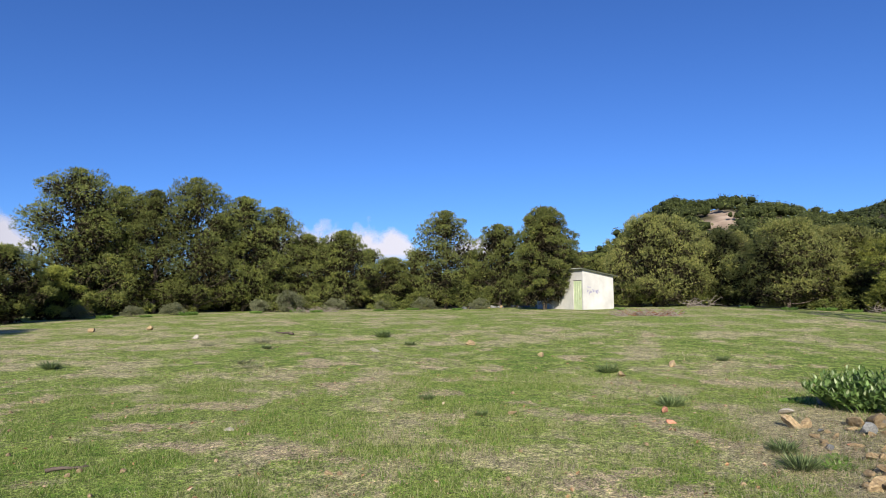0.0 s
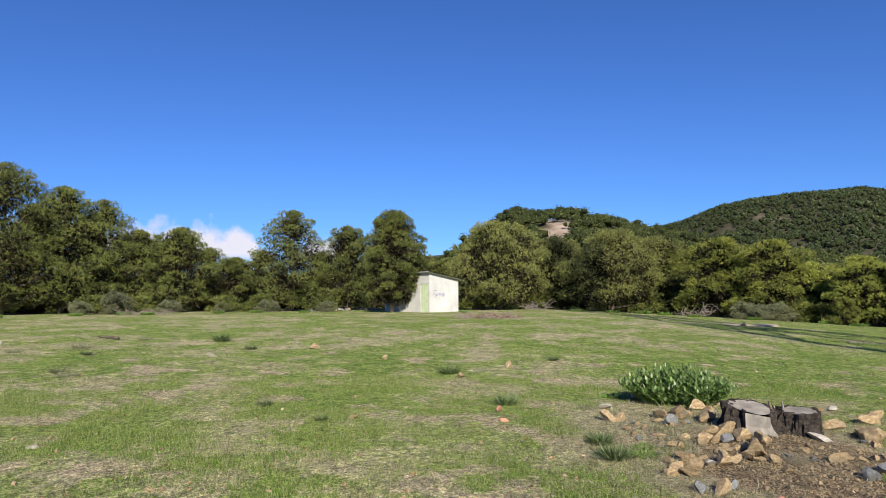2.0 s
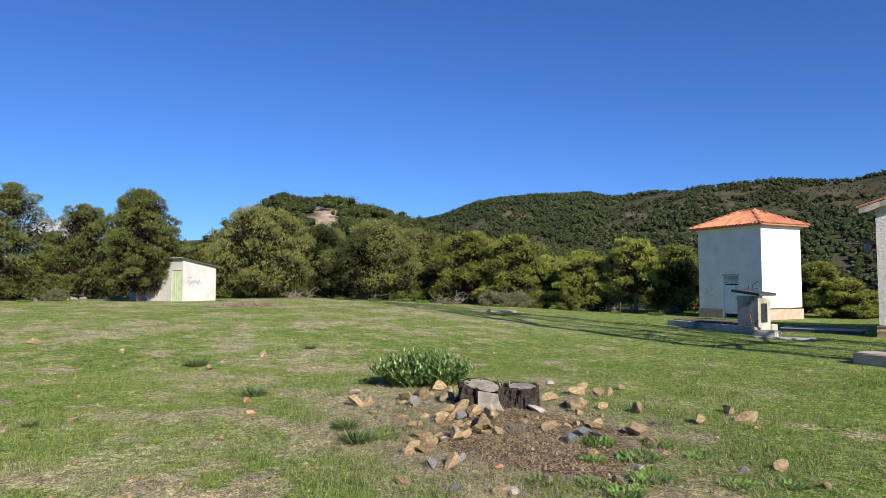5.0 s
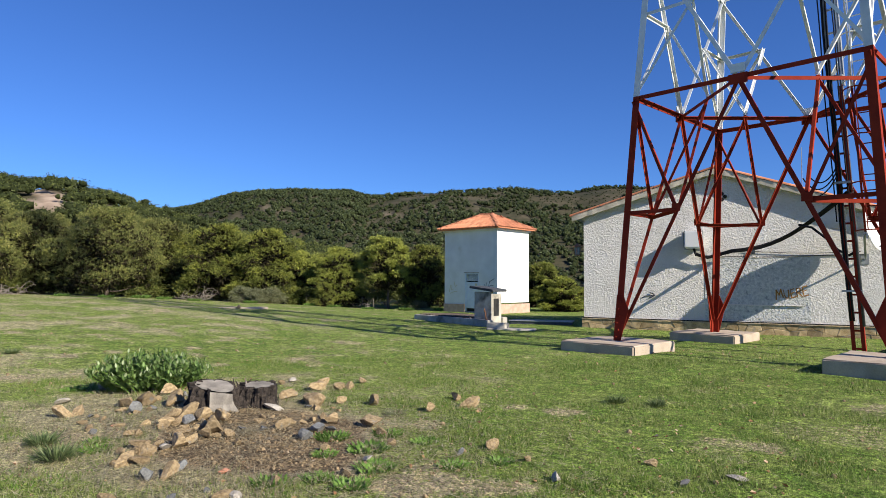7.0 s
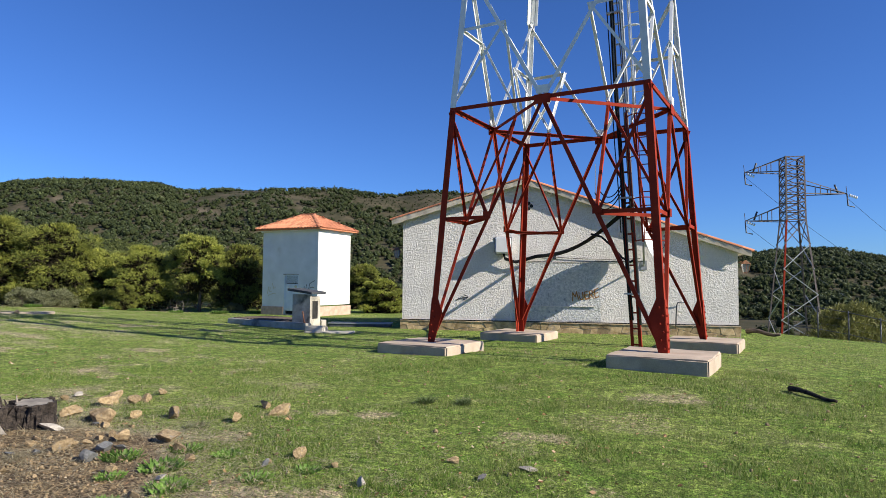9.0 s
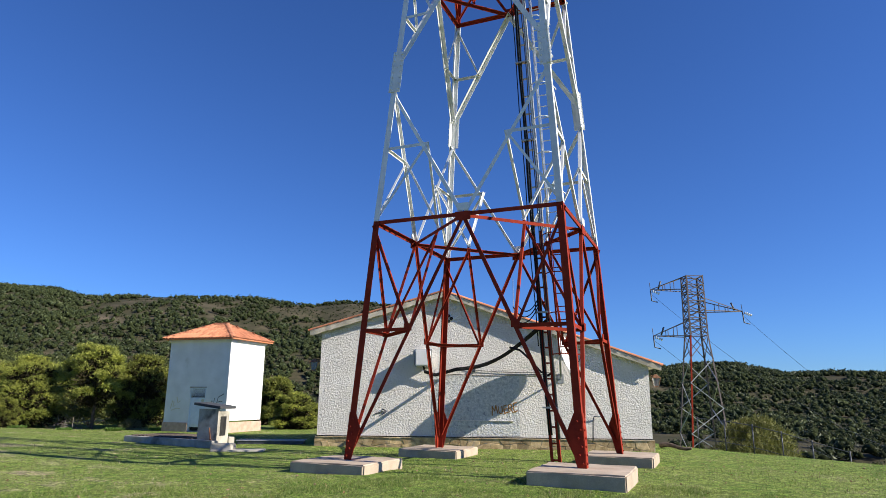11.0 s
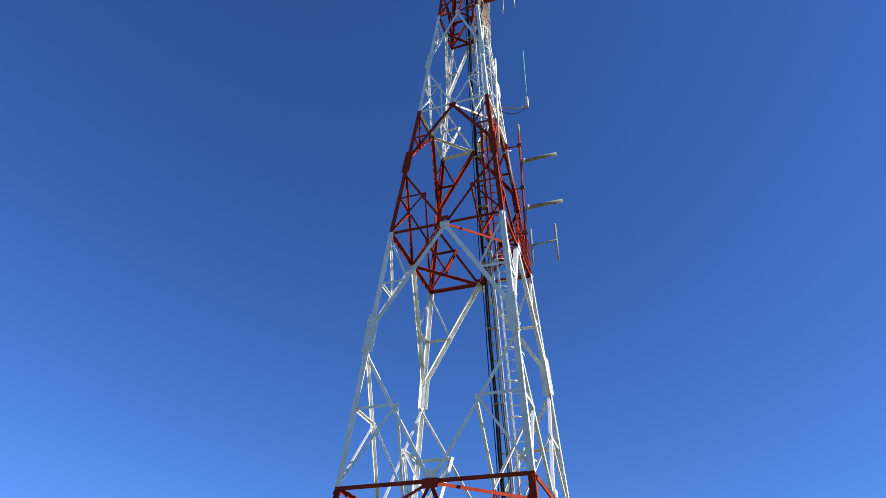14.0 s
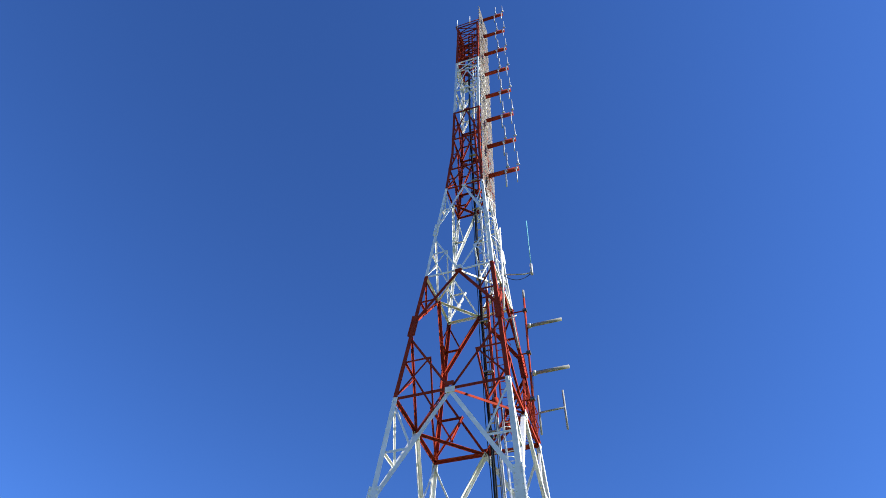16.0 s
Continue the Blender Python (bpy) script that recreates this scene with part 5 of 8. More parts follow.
def build_pine(seed, H=6.5, W=6.0, low=0.07, base=0.75, wide=0.4, lobes=60, tufts=72, needles=10, lean=0.0, size=1.0, mat=None, label="bushy green pine with a lumpy crown reaching low"):
    """A pine: trunk, limbs and a crown of boughs, each a rounded spray of needle tufts. base: how wide the crown is at its foot."""
    rng = np.random.default_rng(seed)
    tree = thing("pine_tree", label, "tree", pose(0, 0, 0), "pines round the field")
    trunk = [(lean * t * t + 0.10 * math.sin(5 * t + seed), 0.10 * math.sin(4 * t), -0.3 + (H * 0.88 + 0.3) * t) for t in np.linspace(0, 1, 9)]
    tube("trunk", trunk, 0.022 * H, M_BARK, tree, 8, taper=0.03)

    def envelope(h):
        if h > wide:
            return max(0.0, 1 - ((h - wide) / (1.0 - wide)) ** 1.8) ** 0.62
        return base + (1 - base) * math.sin(math.pi / 2 * h / wide)
    centres, radius, away = [], [], []
    for k in range(lobes):
        h = low + (0.95 - low) * ((k + rng.uniform(0, 1)) / lobes) ** 0.9
        ang = k * 2.4 + rng.uniform(-0.6, 0.6)
        full = W / 2 * envelope(h)
        r = min(rng.uniform(0.11, 0.20) * W, 1.35) * size * (0.75 + 0.25 * min(1, full / (W / 2)))
        rr = max(0.0, full * rng.uniform(0.52, 1.06) - r * 0.6)
        z = min(max(H * h, low * H + r * 0.5), H - r * 0.62)
        centres.append((math.cos(ang) * rr + lean * h * h, math.sin(ang) * rr, z))
        radius.append(r)
        away.append((math.cos(ang) * min(1, rr), math.sin(ang) * min(1, rr), 0.0))
    centres.append((lean, 0, H - 0.40 * size))
    radius.append(0.5 * size)
    away.append((0, 0, 0.6))
    for k in range(0, lobes, 2):
        c = np.array(centres[k])
        z0 = min(max(0.4, c[2] - np.hypot(c[0], c[1]) * 0.45), H * 0.82)
        b = np.array([np.interp(z0, [p[2] for p in trunk], [p[0] for p in trunk]), 0, z0])
        tube("limb", limb_points(rng, b, c, 0.15), 0.045, M_BARK, tree, 5, taper=0.012)
    # near-black inner sprays round the trunk and in each bough: crown shade put into colour
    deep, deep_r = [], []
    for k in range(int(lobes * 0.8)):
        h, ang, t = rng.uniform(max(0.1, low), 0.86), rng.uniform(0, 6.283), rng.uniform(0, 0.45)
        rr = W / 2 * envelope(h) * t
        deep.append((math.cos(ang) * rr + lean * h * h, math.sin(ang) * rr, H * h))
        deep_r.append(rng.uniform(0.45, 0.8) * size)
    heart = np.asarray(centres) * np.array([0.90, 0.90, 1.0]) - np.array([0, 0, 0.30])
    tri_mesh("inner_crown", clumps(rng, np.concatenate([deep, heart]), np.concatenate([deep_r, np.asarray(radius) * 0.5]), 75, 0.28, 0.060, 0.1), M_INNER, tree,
             "dead twigs inside the crown, near-black for its shade")
    outer = sprays(rng, centres, radius, away, tufts, needles, 0.125, 0.014)
    fill = sprays(rng, centres, np.asarray(radius) * 0.80, away, 26, 9, 0.17, 0.018)
    tri_mesh("crown", np.concatenate([outer, fill]), mat or M_PINE, tree)
    return tree


def place(x, y):
    return hz(x, y)


PINES = [build_pine(1, 10, 8.0, lobes=60), build_pine(2, 9.6, 7.0, lobes=54, wide=0.45), build_pine(3, 6.5, 5.6, lobes=42), build_pine(4, 6.4, 8.0, lobes=48, wide=0.36),
         build_pine(5, 5.2, 5.0, lobes=36), build_pine(6, 6.7, 4.9, low=0.13, base=0.20, wide=0.50, lobes=80, tufts=56, size=0.85, label="upright rounded pine standing in front of the shed"),
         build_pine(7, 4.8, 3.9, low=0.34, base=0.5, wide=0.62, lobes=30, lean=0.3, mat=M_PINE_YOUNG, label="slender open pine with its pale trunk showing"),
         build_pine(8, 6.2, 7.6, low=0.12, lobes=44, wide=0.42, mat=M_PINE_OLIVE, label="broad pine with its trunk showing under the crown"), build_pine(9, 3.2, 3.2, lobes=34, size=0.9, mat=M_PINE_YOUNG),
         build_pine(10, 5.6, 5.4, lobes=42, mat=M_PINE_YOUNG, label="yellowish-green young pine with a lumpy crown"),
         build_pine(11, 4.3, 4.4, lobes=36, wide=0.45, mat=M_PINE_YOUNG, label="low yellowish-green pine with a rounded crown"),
         build_pine(12, 6.2, 8.0, lobes=56, wide=0.38, mat=M_PINE_OLIVE, label="broad olive-green pine with boughs down to the turf")]
BACK_PINE = build_pine(15, 6.0, 6.2, lobes=40, tufts=34, needles=8)

# bearing, distance, height, width
WEST = ((135.4, 42, 4.4, 4.5), (131.0, 52, 10.6, 8.9), (127.7, 55, 9.4, 7.8), (125.4, 53, 9.5, 7.2), (122.2, 53, 10.0, 7.4), (118.4, 54, 9.5, 7.0),
        (115.7, 56, 9.0, 5.4), (132.3, 46, 3.3, 3.3), (113.2, 56, 6.6, 5.6), (110.0, 54, 6.6, 5.8), (105.7, 55, 5.3, 5.8), (101.0, 52, 8.2, 6.0),
        (96.2, 53, 6.9, 5.4), (92.35, 44.4, 7.2, 5.0), (87.3, 58, 5.5, 6.2), (82.9, 51, 7.2, 8.3), (77.8, 54, 5.2, 7.4), (73.1, 49, 6.2, 8.2), (69.4, 54, 5.4, 7.2))
NORTH = ((68.0, 54, 5.4, 5.8), (64.4, 48, 5.8, 6.0), (60.6, 46, 5.5, 5.4), (57.8, 47, 3.8, 3.6), (54.6, 44, 4.3, 4.4), (50.1, 42, 4.8, 3.9),
         (46.8, 43, 4.3, 4.0), (43.8, 46, 4.0, 4.5), (36.6, 46, 3.1, 3.4), (35.0, 40, 2.1, 3.2), (33.2, 41, 1.5, 2.4), (55.8, 40, 1.5, 1.4))
FILL = ((138.5, 44, 6.0, 6), (129.5, 58, 8.5, 7), (120.4, 58, 8.5, 7), (116.9, 60, 8.0, 7), (111.5, 61, 6.2, 6), (107.8, 60, 5.6, 6), (103.4, 59, 5.4, 6),
        (98.6, 60, 5.4, 6), (93.8, 58, 5.2, 6), (89.8, 60, 5.2, 6), (85.2, 60, 5.8, 6), (80.2, 60, 5.6, 7), (75.4, 58, 5.2, 6.5), (71.2, 60, 5.4, 7),
        (66.2, 58, 5.0, 6), (62.4, 56, 4.6, 6), (59.2, 55, 4.2, 5.5), (56.2, 54, 4.2, 5.5), (52.4, 52, 4.2, 5.5), (48.4, 52, 4.2, 5.5), (45.0, 54, 4.2, 5.5))


def plant_pines():
    rng = random.Random(12)
    used = set()
    shape = ((10, 8.0), (9.6, 7.0), (6.5, 5.6), (6.4, 8.0), (5.2, 5.0), (6.7, 4.9), (4.8, 3.9), (6.2, 7.6), (3.2, 3.2), (5.6, 5.4), (4.3, 4.4), (6.2, 8.0))
    special = {(50.1, 42): 6, (92.35, 44.4): 5, (73.1, 49): 7, (82.9, 51): 11, (77.8, 54): 11, (69.4, 54): 11}
    for az, dist, h, w in WEST + NORTH:
        x, y = around(az, dist)
        fits = sorted((0, 1, 2, 3, 4, 7, 8) if az > 78 else (8, 9, 10, 9 if az < 66 else 7), key=lambda k: abs(math.log(h / shape[k][0])) + abs(math.log(w / shape[k][1])))
        k = special.get((az, dist), fits[0] if rng.random() < 0.7 else fits[1])
        m = pose(x, y, place(x, y) - 0.05, 0, 0, rng.uniform(0, 360)) @ Matrix.Diagonal((w / shape[k][1], w / shape[k][1], h / shape[k][0], 1))
        if k not in used:
            used.add(k)
            PINES[k].matrix_basis = m
        else:
            copy_thing(PINES[k], m)
    for n, (az, dist, h, w) in enumerate(FILL):
        x, y = around(az, dist)
        m = pose(x, y, place(x, y) - 0.05, 0, 0, rng.uniform(0, 360)) @ Matrix.Diagonal((w / 6.2, w / 6.2, h / 6.0, 1))
        if n == 0:
            BACK_PINE.matrix_basis = m
        else:
            copy_thing(BACK_PINE, m)
    # the pine beside the field that throws its shadow on the turf
    copy_thing(PINES[2], pose(-10.0, -39.2, place(-10.0, -39.2) - 0.05, 0, 0, 40) @ Matrix.Diagonal((0.95, 0.95, 0.97, 1)))
    for k, t in enumerate(PINES):
        if k not in used:
            x, y = around(146 + 3 * k, 52)
            t.matrix_basis = pose(x, y, place(x, y))


plant_pines()


def forest(name, rng, az0, az1, r0, r1, count, h, leaves, size, keep, label, mat, coarse=False):
    """Woods far off, as one mass of crowns."""
    az = rng.uniform(az0, az1, count)
    r = np.sqrt(rng.uniform(r0 ** 2, r1 ** 2, count))
    x, y = EX - np.sin(np.radians(az)) * r, EY + np.cos(np.radians(az)) * r
    z = height(x, y)
    ok = keep(az, r, x, y, z)
    x, y, z = x[ok], y[ok], z[ok]
    n = len(x)
    hh = h * rng.uniform(0.55, 1.25, n)
    base = np.stack([x, y, z + hh * 0.30], 1)
    lobes, rad = [base], [hh * (0.42 if coarse else 0.34)]
    for k in range(0 if coarse else 3):
        off = np.clip(rng.normal(size=(n, 3)), -1.4, 1.4) * np.array([0.27, 0.27, 0.11]) * hh[:, None]
        lobes.append(base + off)
        rad.append(hh * rng.uniform(0.18, 0.28, n))
    c, rr = np.concatenate(lobes), np.concatenate(rad)
    # The cores get the dark shade colour, seen between the tufts.
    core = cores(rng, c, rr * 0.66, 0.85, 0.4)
    k = len(c) * leaves
    d = rng.normal(size=(k, 3))
    d[:, 2] = np.abs(d[:, 2]) * 1.1 - 0.35
    d /= np.linalg.norm(d, axis=1, keepdims=True)
    big = np.repeat(rr, leaves)
    at = np.repeat(c, leaves, axis=0) + d * (big * rng.uniform(0.68, 1.08, k))[:, None] * np.array([1, 1, 0.80])
    tufts = at[:, None, :] + rng.normal(size=(k, 3, 3)) * (big * size)[:, None, None]
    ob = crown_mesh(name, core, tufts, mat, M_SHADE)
    return tagged(ob, label, "woods", kind="stuff")


def knoll_keep(az, r, x, y, z):
    el = np.degrees(np.arctan2(z - 1.6, r))
    sc = (np.abs(az - 77.2 + 0.3 * (el - 6.0)) < 1.2) & (el > 5.0) & (el < 6.3) & (r > 120) & (r < 222)
    return ~sc


def range_keep(az, r, x, y, z):
    d = fbm(x / 45, y / 45, 4, 88)
    open_top = smooth(20, 30, az) * smooth(54, 50, az) * smooth(520, 720, r)
    thin = 0.26 + 0.19 * open_top + 0.22 * spot_field(az, r, z)
    lone = fbm(x / 7, y / 7, 2, 91)
    return (d > thin) & ((open_top < 0.5) | (lone > 0.44))


def scrub_keep(az, r, x, y, z):
    return (fbm(x / 30, y / 30, 3, 97) > 0.42) & (smooth(20, 30, az) * smooth(56, 50, az) * smooth(480, 660, r) > 0.3)


rng_w = np.random.default_rng(5)
forest("knoll_woods", rng_w, 42, 97, 74, 125, 330, 6.0, 120, 0.085, knoll_keep, "dense pine woods rising behind the field", M_PINE_FAR)
forest("knoll_woods", rng_w, 38, 97, 125, 236, 1650, 6.0, 50, 0.115, knoll_keep, "dense dark green pine woods over a rounded knoll", M_PINE_FAR)
forest("wood_behind", rng_w, 96, 142, 61, 78, 170, 4.6, 90, 0.075, lambda az, r, x, y, z: r > 0, "dark pines standing behind the wood's edge", M_PINE_FAR)
# The valley woods also take the hazy needles, darkened for a backlit side.
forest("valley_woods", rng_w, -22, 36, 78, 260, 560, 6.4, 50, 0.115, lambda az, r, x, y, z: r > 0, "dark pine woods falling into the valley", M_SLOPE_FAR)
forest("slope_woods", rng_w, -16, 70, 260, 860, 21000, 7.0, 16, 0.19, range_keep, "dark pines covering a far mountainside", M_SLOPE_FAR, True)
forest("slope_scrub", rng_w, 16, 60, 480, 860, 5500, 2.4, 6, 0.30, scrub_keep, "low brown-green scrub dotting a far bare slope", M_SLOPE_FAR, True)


# ---------------------------------------------------------------- aerials on the mast
def build_aerials():
    # stack of eight dipole pairs on red booms, before a reflector of rods
    for k, z in enumerate((25.16, 27.65, 30.19, 32.8, 35.56, 38.35, 41.2, 44.1)):
        bay = thing("dipole_bay", "red boom with two pairs of white vertical dipoles", "antenna", pose(0.95, -0.35, z), "dipole bays up the mast")
        tube("boom", [(0, 0, 0), (1.36, 0.02, 0)], 0.10, M_RED, bay, 10)
        for x, r, k in ((0.85, 1.32, 0.032), (1.32, 1.20, 0.022)):
            for s in (-1, 1):
                tube("dipole_arm", [(x + s * 0.05, -0.11, s * 0.05), (x + s * 0.05, -0.11, s * r)], k, M_GALV, bay, 8)
                tube("dipole_clamp", [(x - 0.07 + s * 0.05, -0.11, s * 0.16), (x + 0.07 + s * 0.05, -0.11, s * 0.13)], 0.04, M_GALV, bay, 8)
        screen = thing("reflector_screen", "weathered metal rod reflector behind a dipole bay", "antenna reflector", pose(0.86, 0, z), "reflector screens up the mast")
        for y in np.arange(-0.9, 0.91, 0.15):
            tube("rod", [(0, y, -1.22), (0, y, 1.22)], 0.014, M_BEIGE, screen, 5)
        for h in (-1.2, -0.6, 0.0, 0.6, 1.2):
            tube("cross_bar", [(-0.02, -0.95, h), (-0.02, 0.95, h)], 0.022, M_BEIGE, screen, 5)
        for y in (-0.5, 0.5):
            tube("bracket", [(-0.18, y, 0.3), (0.0, y, 0.3)], 0.03, M_RED, screen, 6)
    # side pole with two covered log-periodic aerials and a dipole frame
    pole = thing("side_pole", "red standoff pole clamped beside the mast", "antenna pole", pose(1.9, 0.25, 12.9))
    tube("pole", [(0, 0, 0), (0, 0, 4.9)], 0.035, M_RED, pole)
    tube("pole_cap", [(0, 0, 4.9), (0, 0, 5.3)], 0.04, M_GREYTUBE, pole)
    for z in (0.6, 2.4, 4.3):
        tube("standoff", [(0, 0, z), (-0.40 - 0.04 * z, 0, z)], 0.025, M_RED, pole)
        part("clamp", boxed(-0.07, 0.07, -0.07, 0.07, z - 0.05, z + 0.05, 0.008), M_DARKSTEEL, pole)
    for z, x0 in ((16.45, 0.0), (14.45, 0.02)):
        a = thing("covered_aerial", "grey tubular aerial cover pointing outward from a pole", "antenna", pose(1.94 + x0, 0.25, z), "covered aerials")
        tube("cover", [(0.12, 0, 0), (1.15, 0, 0)], 0.058, M_GREYTUBE, a, 10)
        tube("flange", [(0.0, 0, 0), (0.12, 0, 0)], 0.085, M_GALV, a, 10)
        tube("lead", sag((0.0, 0.03, -0.02), (-0.05, 0.05, -0.9), 0.1), 0.012, M_CABLE, a, 5)
    d = thing("twin_dipole", "grey bar with two vertical dipole tubes", "antenna", pose(1.96, 0.62, 13.25))
    tube("crossbar", [(0, 0, 0), (0.82, -0.05, 0)], 0.03, M_GREYTUBE, d)
    for x in (0.03, 0.80):
        tube("dipole_tube", [(x, -0.05 * x, -0.75), (x, -0.05 * x, 0.62)], 0.032, M_GREYTUBE, d)
    w = thing("whip_aerial", "thin teal whip aerial on a galvanised arm", "antenna", pose(1.37, -0.6, 18.3))
    tube("arm", [(0, 0, 0), (0.75, 0.25, 0.05), (1.0, 0.3, 0.12)], 0.025, M_GALV, w)
    tube("base", [(1.0, 0.3, 0.0), (1.0, 0.3, 0.55)], 0.05, M_GALV, w)
    tube("whip", [(1.0, 0.3, 0.55), (1.0, 0.3, 3.1)], 0.018, M_TEAL, w, 6)
    tube("lead", sag((0.95, 0.3, 0.05), (0.1, 0.0, -0.1), 0.25), 0.012, M_CABLE, w, 5)
    v = thing("pipe_aerial", "white vertical pipe aerial on short arms", "antenna", pose(1.62, -0.75, 14.7))
    tube("pipe", [(-0.22, 0.1, 1.9), (-0.22, 0.1, 6.2)], 0.035, M_DISH, v)
    tube("pipe", [(0.18, 0.0, 0.0), (0.05, 0.0, 1.4)], 0.035, M_GREYTUBE, v)
    tube("arm", [(-0.4, 0.0, 1.2), (0.2, 0.0, 1.35)], 0.025, M_GALV, v)


build_aerials()

# ---------------------------------------------------------------- things on the gable wall
rng_g = random.Random(21)
LETTER = {"M": (((0.0, 0.0), (0.03, 0.16), (0.05, 0.31)), ((0.05, 0.31), (0.09, 0.20), (0.11, 0.14), (0.15, 0.22), (0.19, 0.32)), ((0.19, 0.32), (0.20, 0.18), (0.22, 0.04))),
          "U": (((0.01, 0.28), (0.0, 0.12), (0.03, 0.02), (0.09, 0.0), (0.13, 0.08), (0.14, 0.26)),),
          "E": (((0.13, 0.28), (0.03, 0.26), (0.01, 0.13), (0.02, 0.0), (0.13, 0.02)), ((0.01, 0.14), (0.07, 0.15), (0.11, 0.16))),
          "R": (((0.0, 0.0), (0.01, 0.14), (0.02, 0.28)), ((0.02, 0.28), (0.11, 0.29), (0.13, 0.22), (0.09, 0.15), (0.01, 0.13)), ((0.05, 0.14), (0.10, 0.06), (0.15, -0.01)))}
word = thing("painted_word", "brown hand-sprayed capital letters on the plaster", "graffiti", HOUSE @ Matrix.Translation((5.76, -0.022, 1.05)) @ Matrix.Rotation(radians(-9), 4, "Y"))
along = 0.0
for ch in "MUERE":
    s = rng_g.uniform(0.86, 1.04)
    cell = bmesh.new()
    for k, pts in enumerate(LETTER[ch]):
        pts = [Vector((along + p[0] * s, p[1] * s)) for p in pts]
        for i, (a, b) in enumerate(zip(pts, pts[1:])):
            d = (b - a).normalized() * 0.012
            w = Vector((-d.y, d.x)) * rng_g.uniform(1.0, 1.7)
            y = -0.0012 * (k * 5 + i)
            cell.faces.new([cell.verts.new((p.x, y, p.y)) for p in (a - d + w, a - d - w, b + d - w, b + d + w)])
    part("letter", cell, M_SPRAY_BROWN, word)
    along += (0.26 if ch == "M" else 0.18) * s
arrow = thing("painted_arrow", "small black sprayed arrow on the plaster wall", "graffiti", HOUSE @ Matrix.Translation((1.9, -0.022, 1.04)))
stroke("shaft", [(0, 0), (0.1, 0.05), (0.22, 0.07), (0.38, 0.09)], 0.03, M_SPRAY_BLACK, arrow)
stroke("barb", [(0.24, 0.17), (0.33, 0.14), (0.40, 0.09), (0.32, 0.03), (0.22, 0.0)], 0.03, M_SPRAY_BLACK, arrow)


def wall_box():
    b = thing("siren_housing", "grey rounded metal housing fixed to the plaster wall", "wall housing", HOUSE @ Matrix.Translation((3.24, 0, 2.6)))
    part("body", boxed(0, 0.50, -0.40, -0.02, 0, 0.54, 0.04), M_DISH, b)
    part("back_plate", boxed(-0.03, 0.53, -0.02, -0.002, -0.03, 0.57), M_GALV, b)
    part("lid", boxed(-0.012, -0.002, -0.38, -0.05, 0.03, 0.51), M_DARKSTEEL, b)


wall_box()


def build_dish():
    d = thing("satellite_dish", "white satellite dish on a bent wall bracket", "satellite dish", HOUSE @ Matrix.Translation((8.02, -0.77, 2.98)))
    verts, faces = [], []
    n, rings = 28, 6
    for lay in (0.0, 0.012):
        for j in range(rings + 1):
            r = 0.60 * j / rings
            for i in range(n):
                a = 2 * math.pi * i / n
                verts.append((math.cos(a) * r * 0.86, math.sin(a) * r, 0.36 * r * r - lay))
    for lay in (0, 1):
        o = lay * (rings + 1) * n
        for j in range(rings):
            for i in range(n):
                f = (o + j * n + i, o + j * n + (i + 1) % n, o + (j + 1) * n + (i + 1) % n, o + (j + 1) * n + i)
                faces.append(f if lay == 0 else f[::-1])
    for i in range(n):
        a, b = rings * n + i, rings * n + (i + 1) % n
        faces.append((a, b, b + (rings + 1) * n, a + (rings + 1) * n))
    aim = Vector((0.86, -0.44, 0.25)).normalized()
    turn = aim.to_track_quat("Z", "Y").to_matrix().to_4x4()
    refl = mesh_ob("reflector", verts, faces, M_DISH, d, flat=False)
    refl.matrix_basis = turn
    tube("feed_arm", [turn @ Vector((0, -0.5, 0.11)), turn @ Vector((0, -0.35, 0.45)), turn @ Vector((0, -0.08, 0.62))], 0.016, M_DARKSTEEL, d, 6)
    tube("feed_horn", [turn @ Vector((0, -0.08, 0.66)), turn @ Vector((0, -0.02, 0.54))], 0.04, M_DARKSTEEL, d, 8)
    tube("bracket", [(-0.02, 0.77, -0.75), (-0.08, 0.12, -0.70), (-0.10, 0.06, -0.1), turn @ Vector((0, 0, -0.03))], 0.03, M_GALV, d, 8)
    part("wall_plate", boxed(-0.12, 0.08, 0.755, 0.768, -0.90, -0.60, 0.004), M_GALV, d)


build_dish()


def house_pt(x, y, z):
    return HOUSE @ Vector((x, y, z))


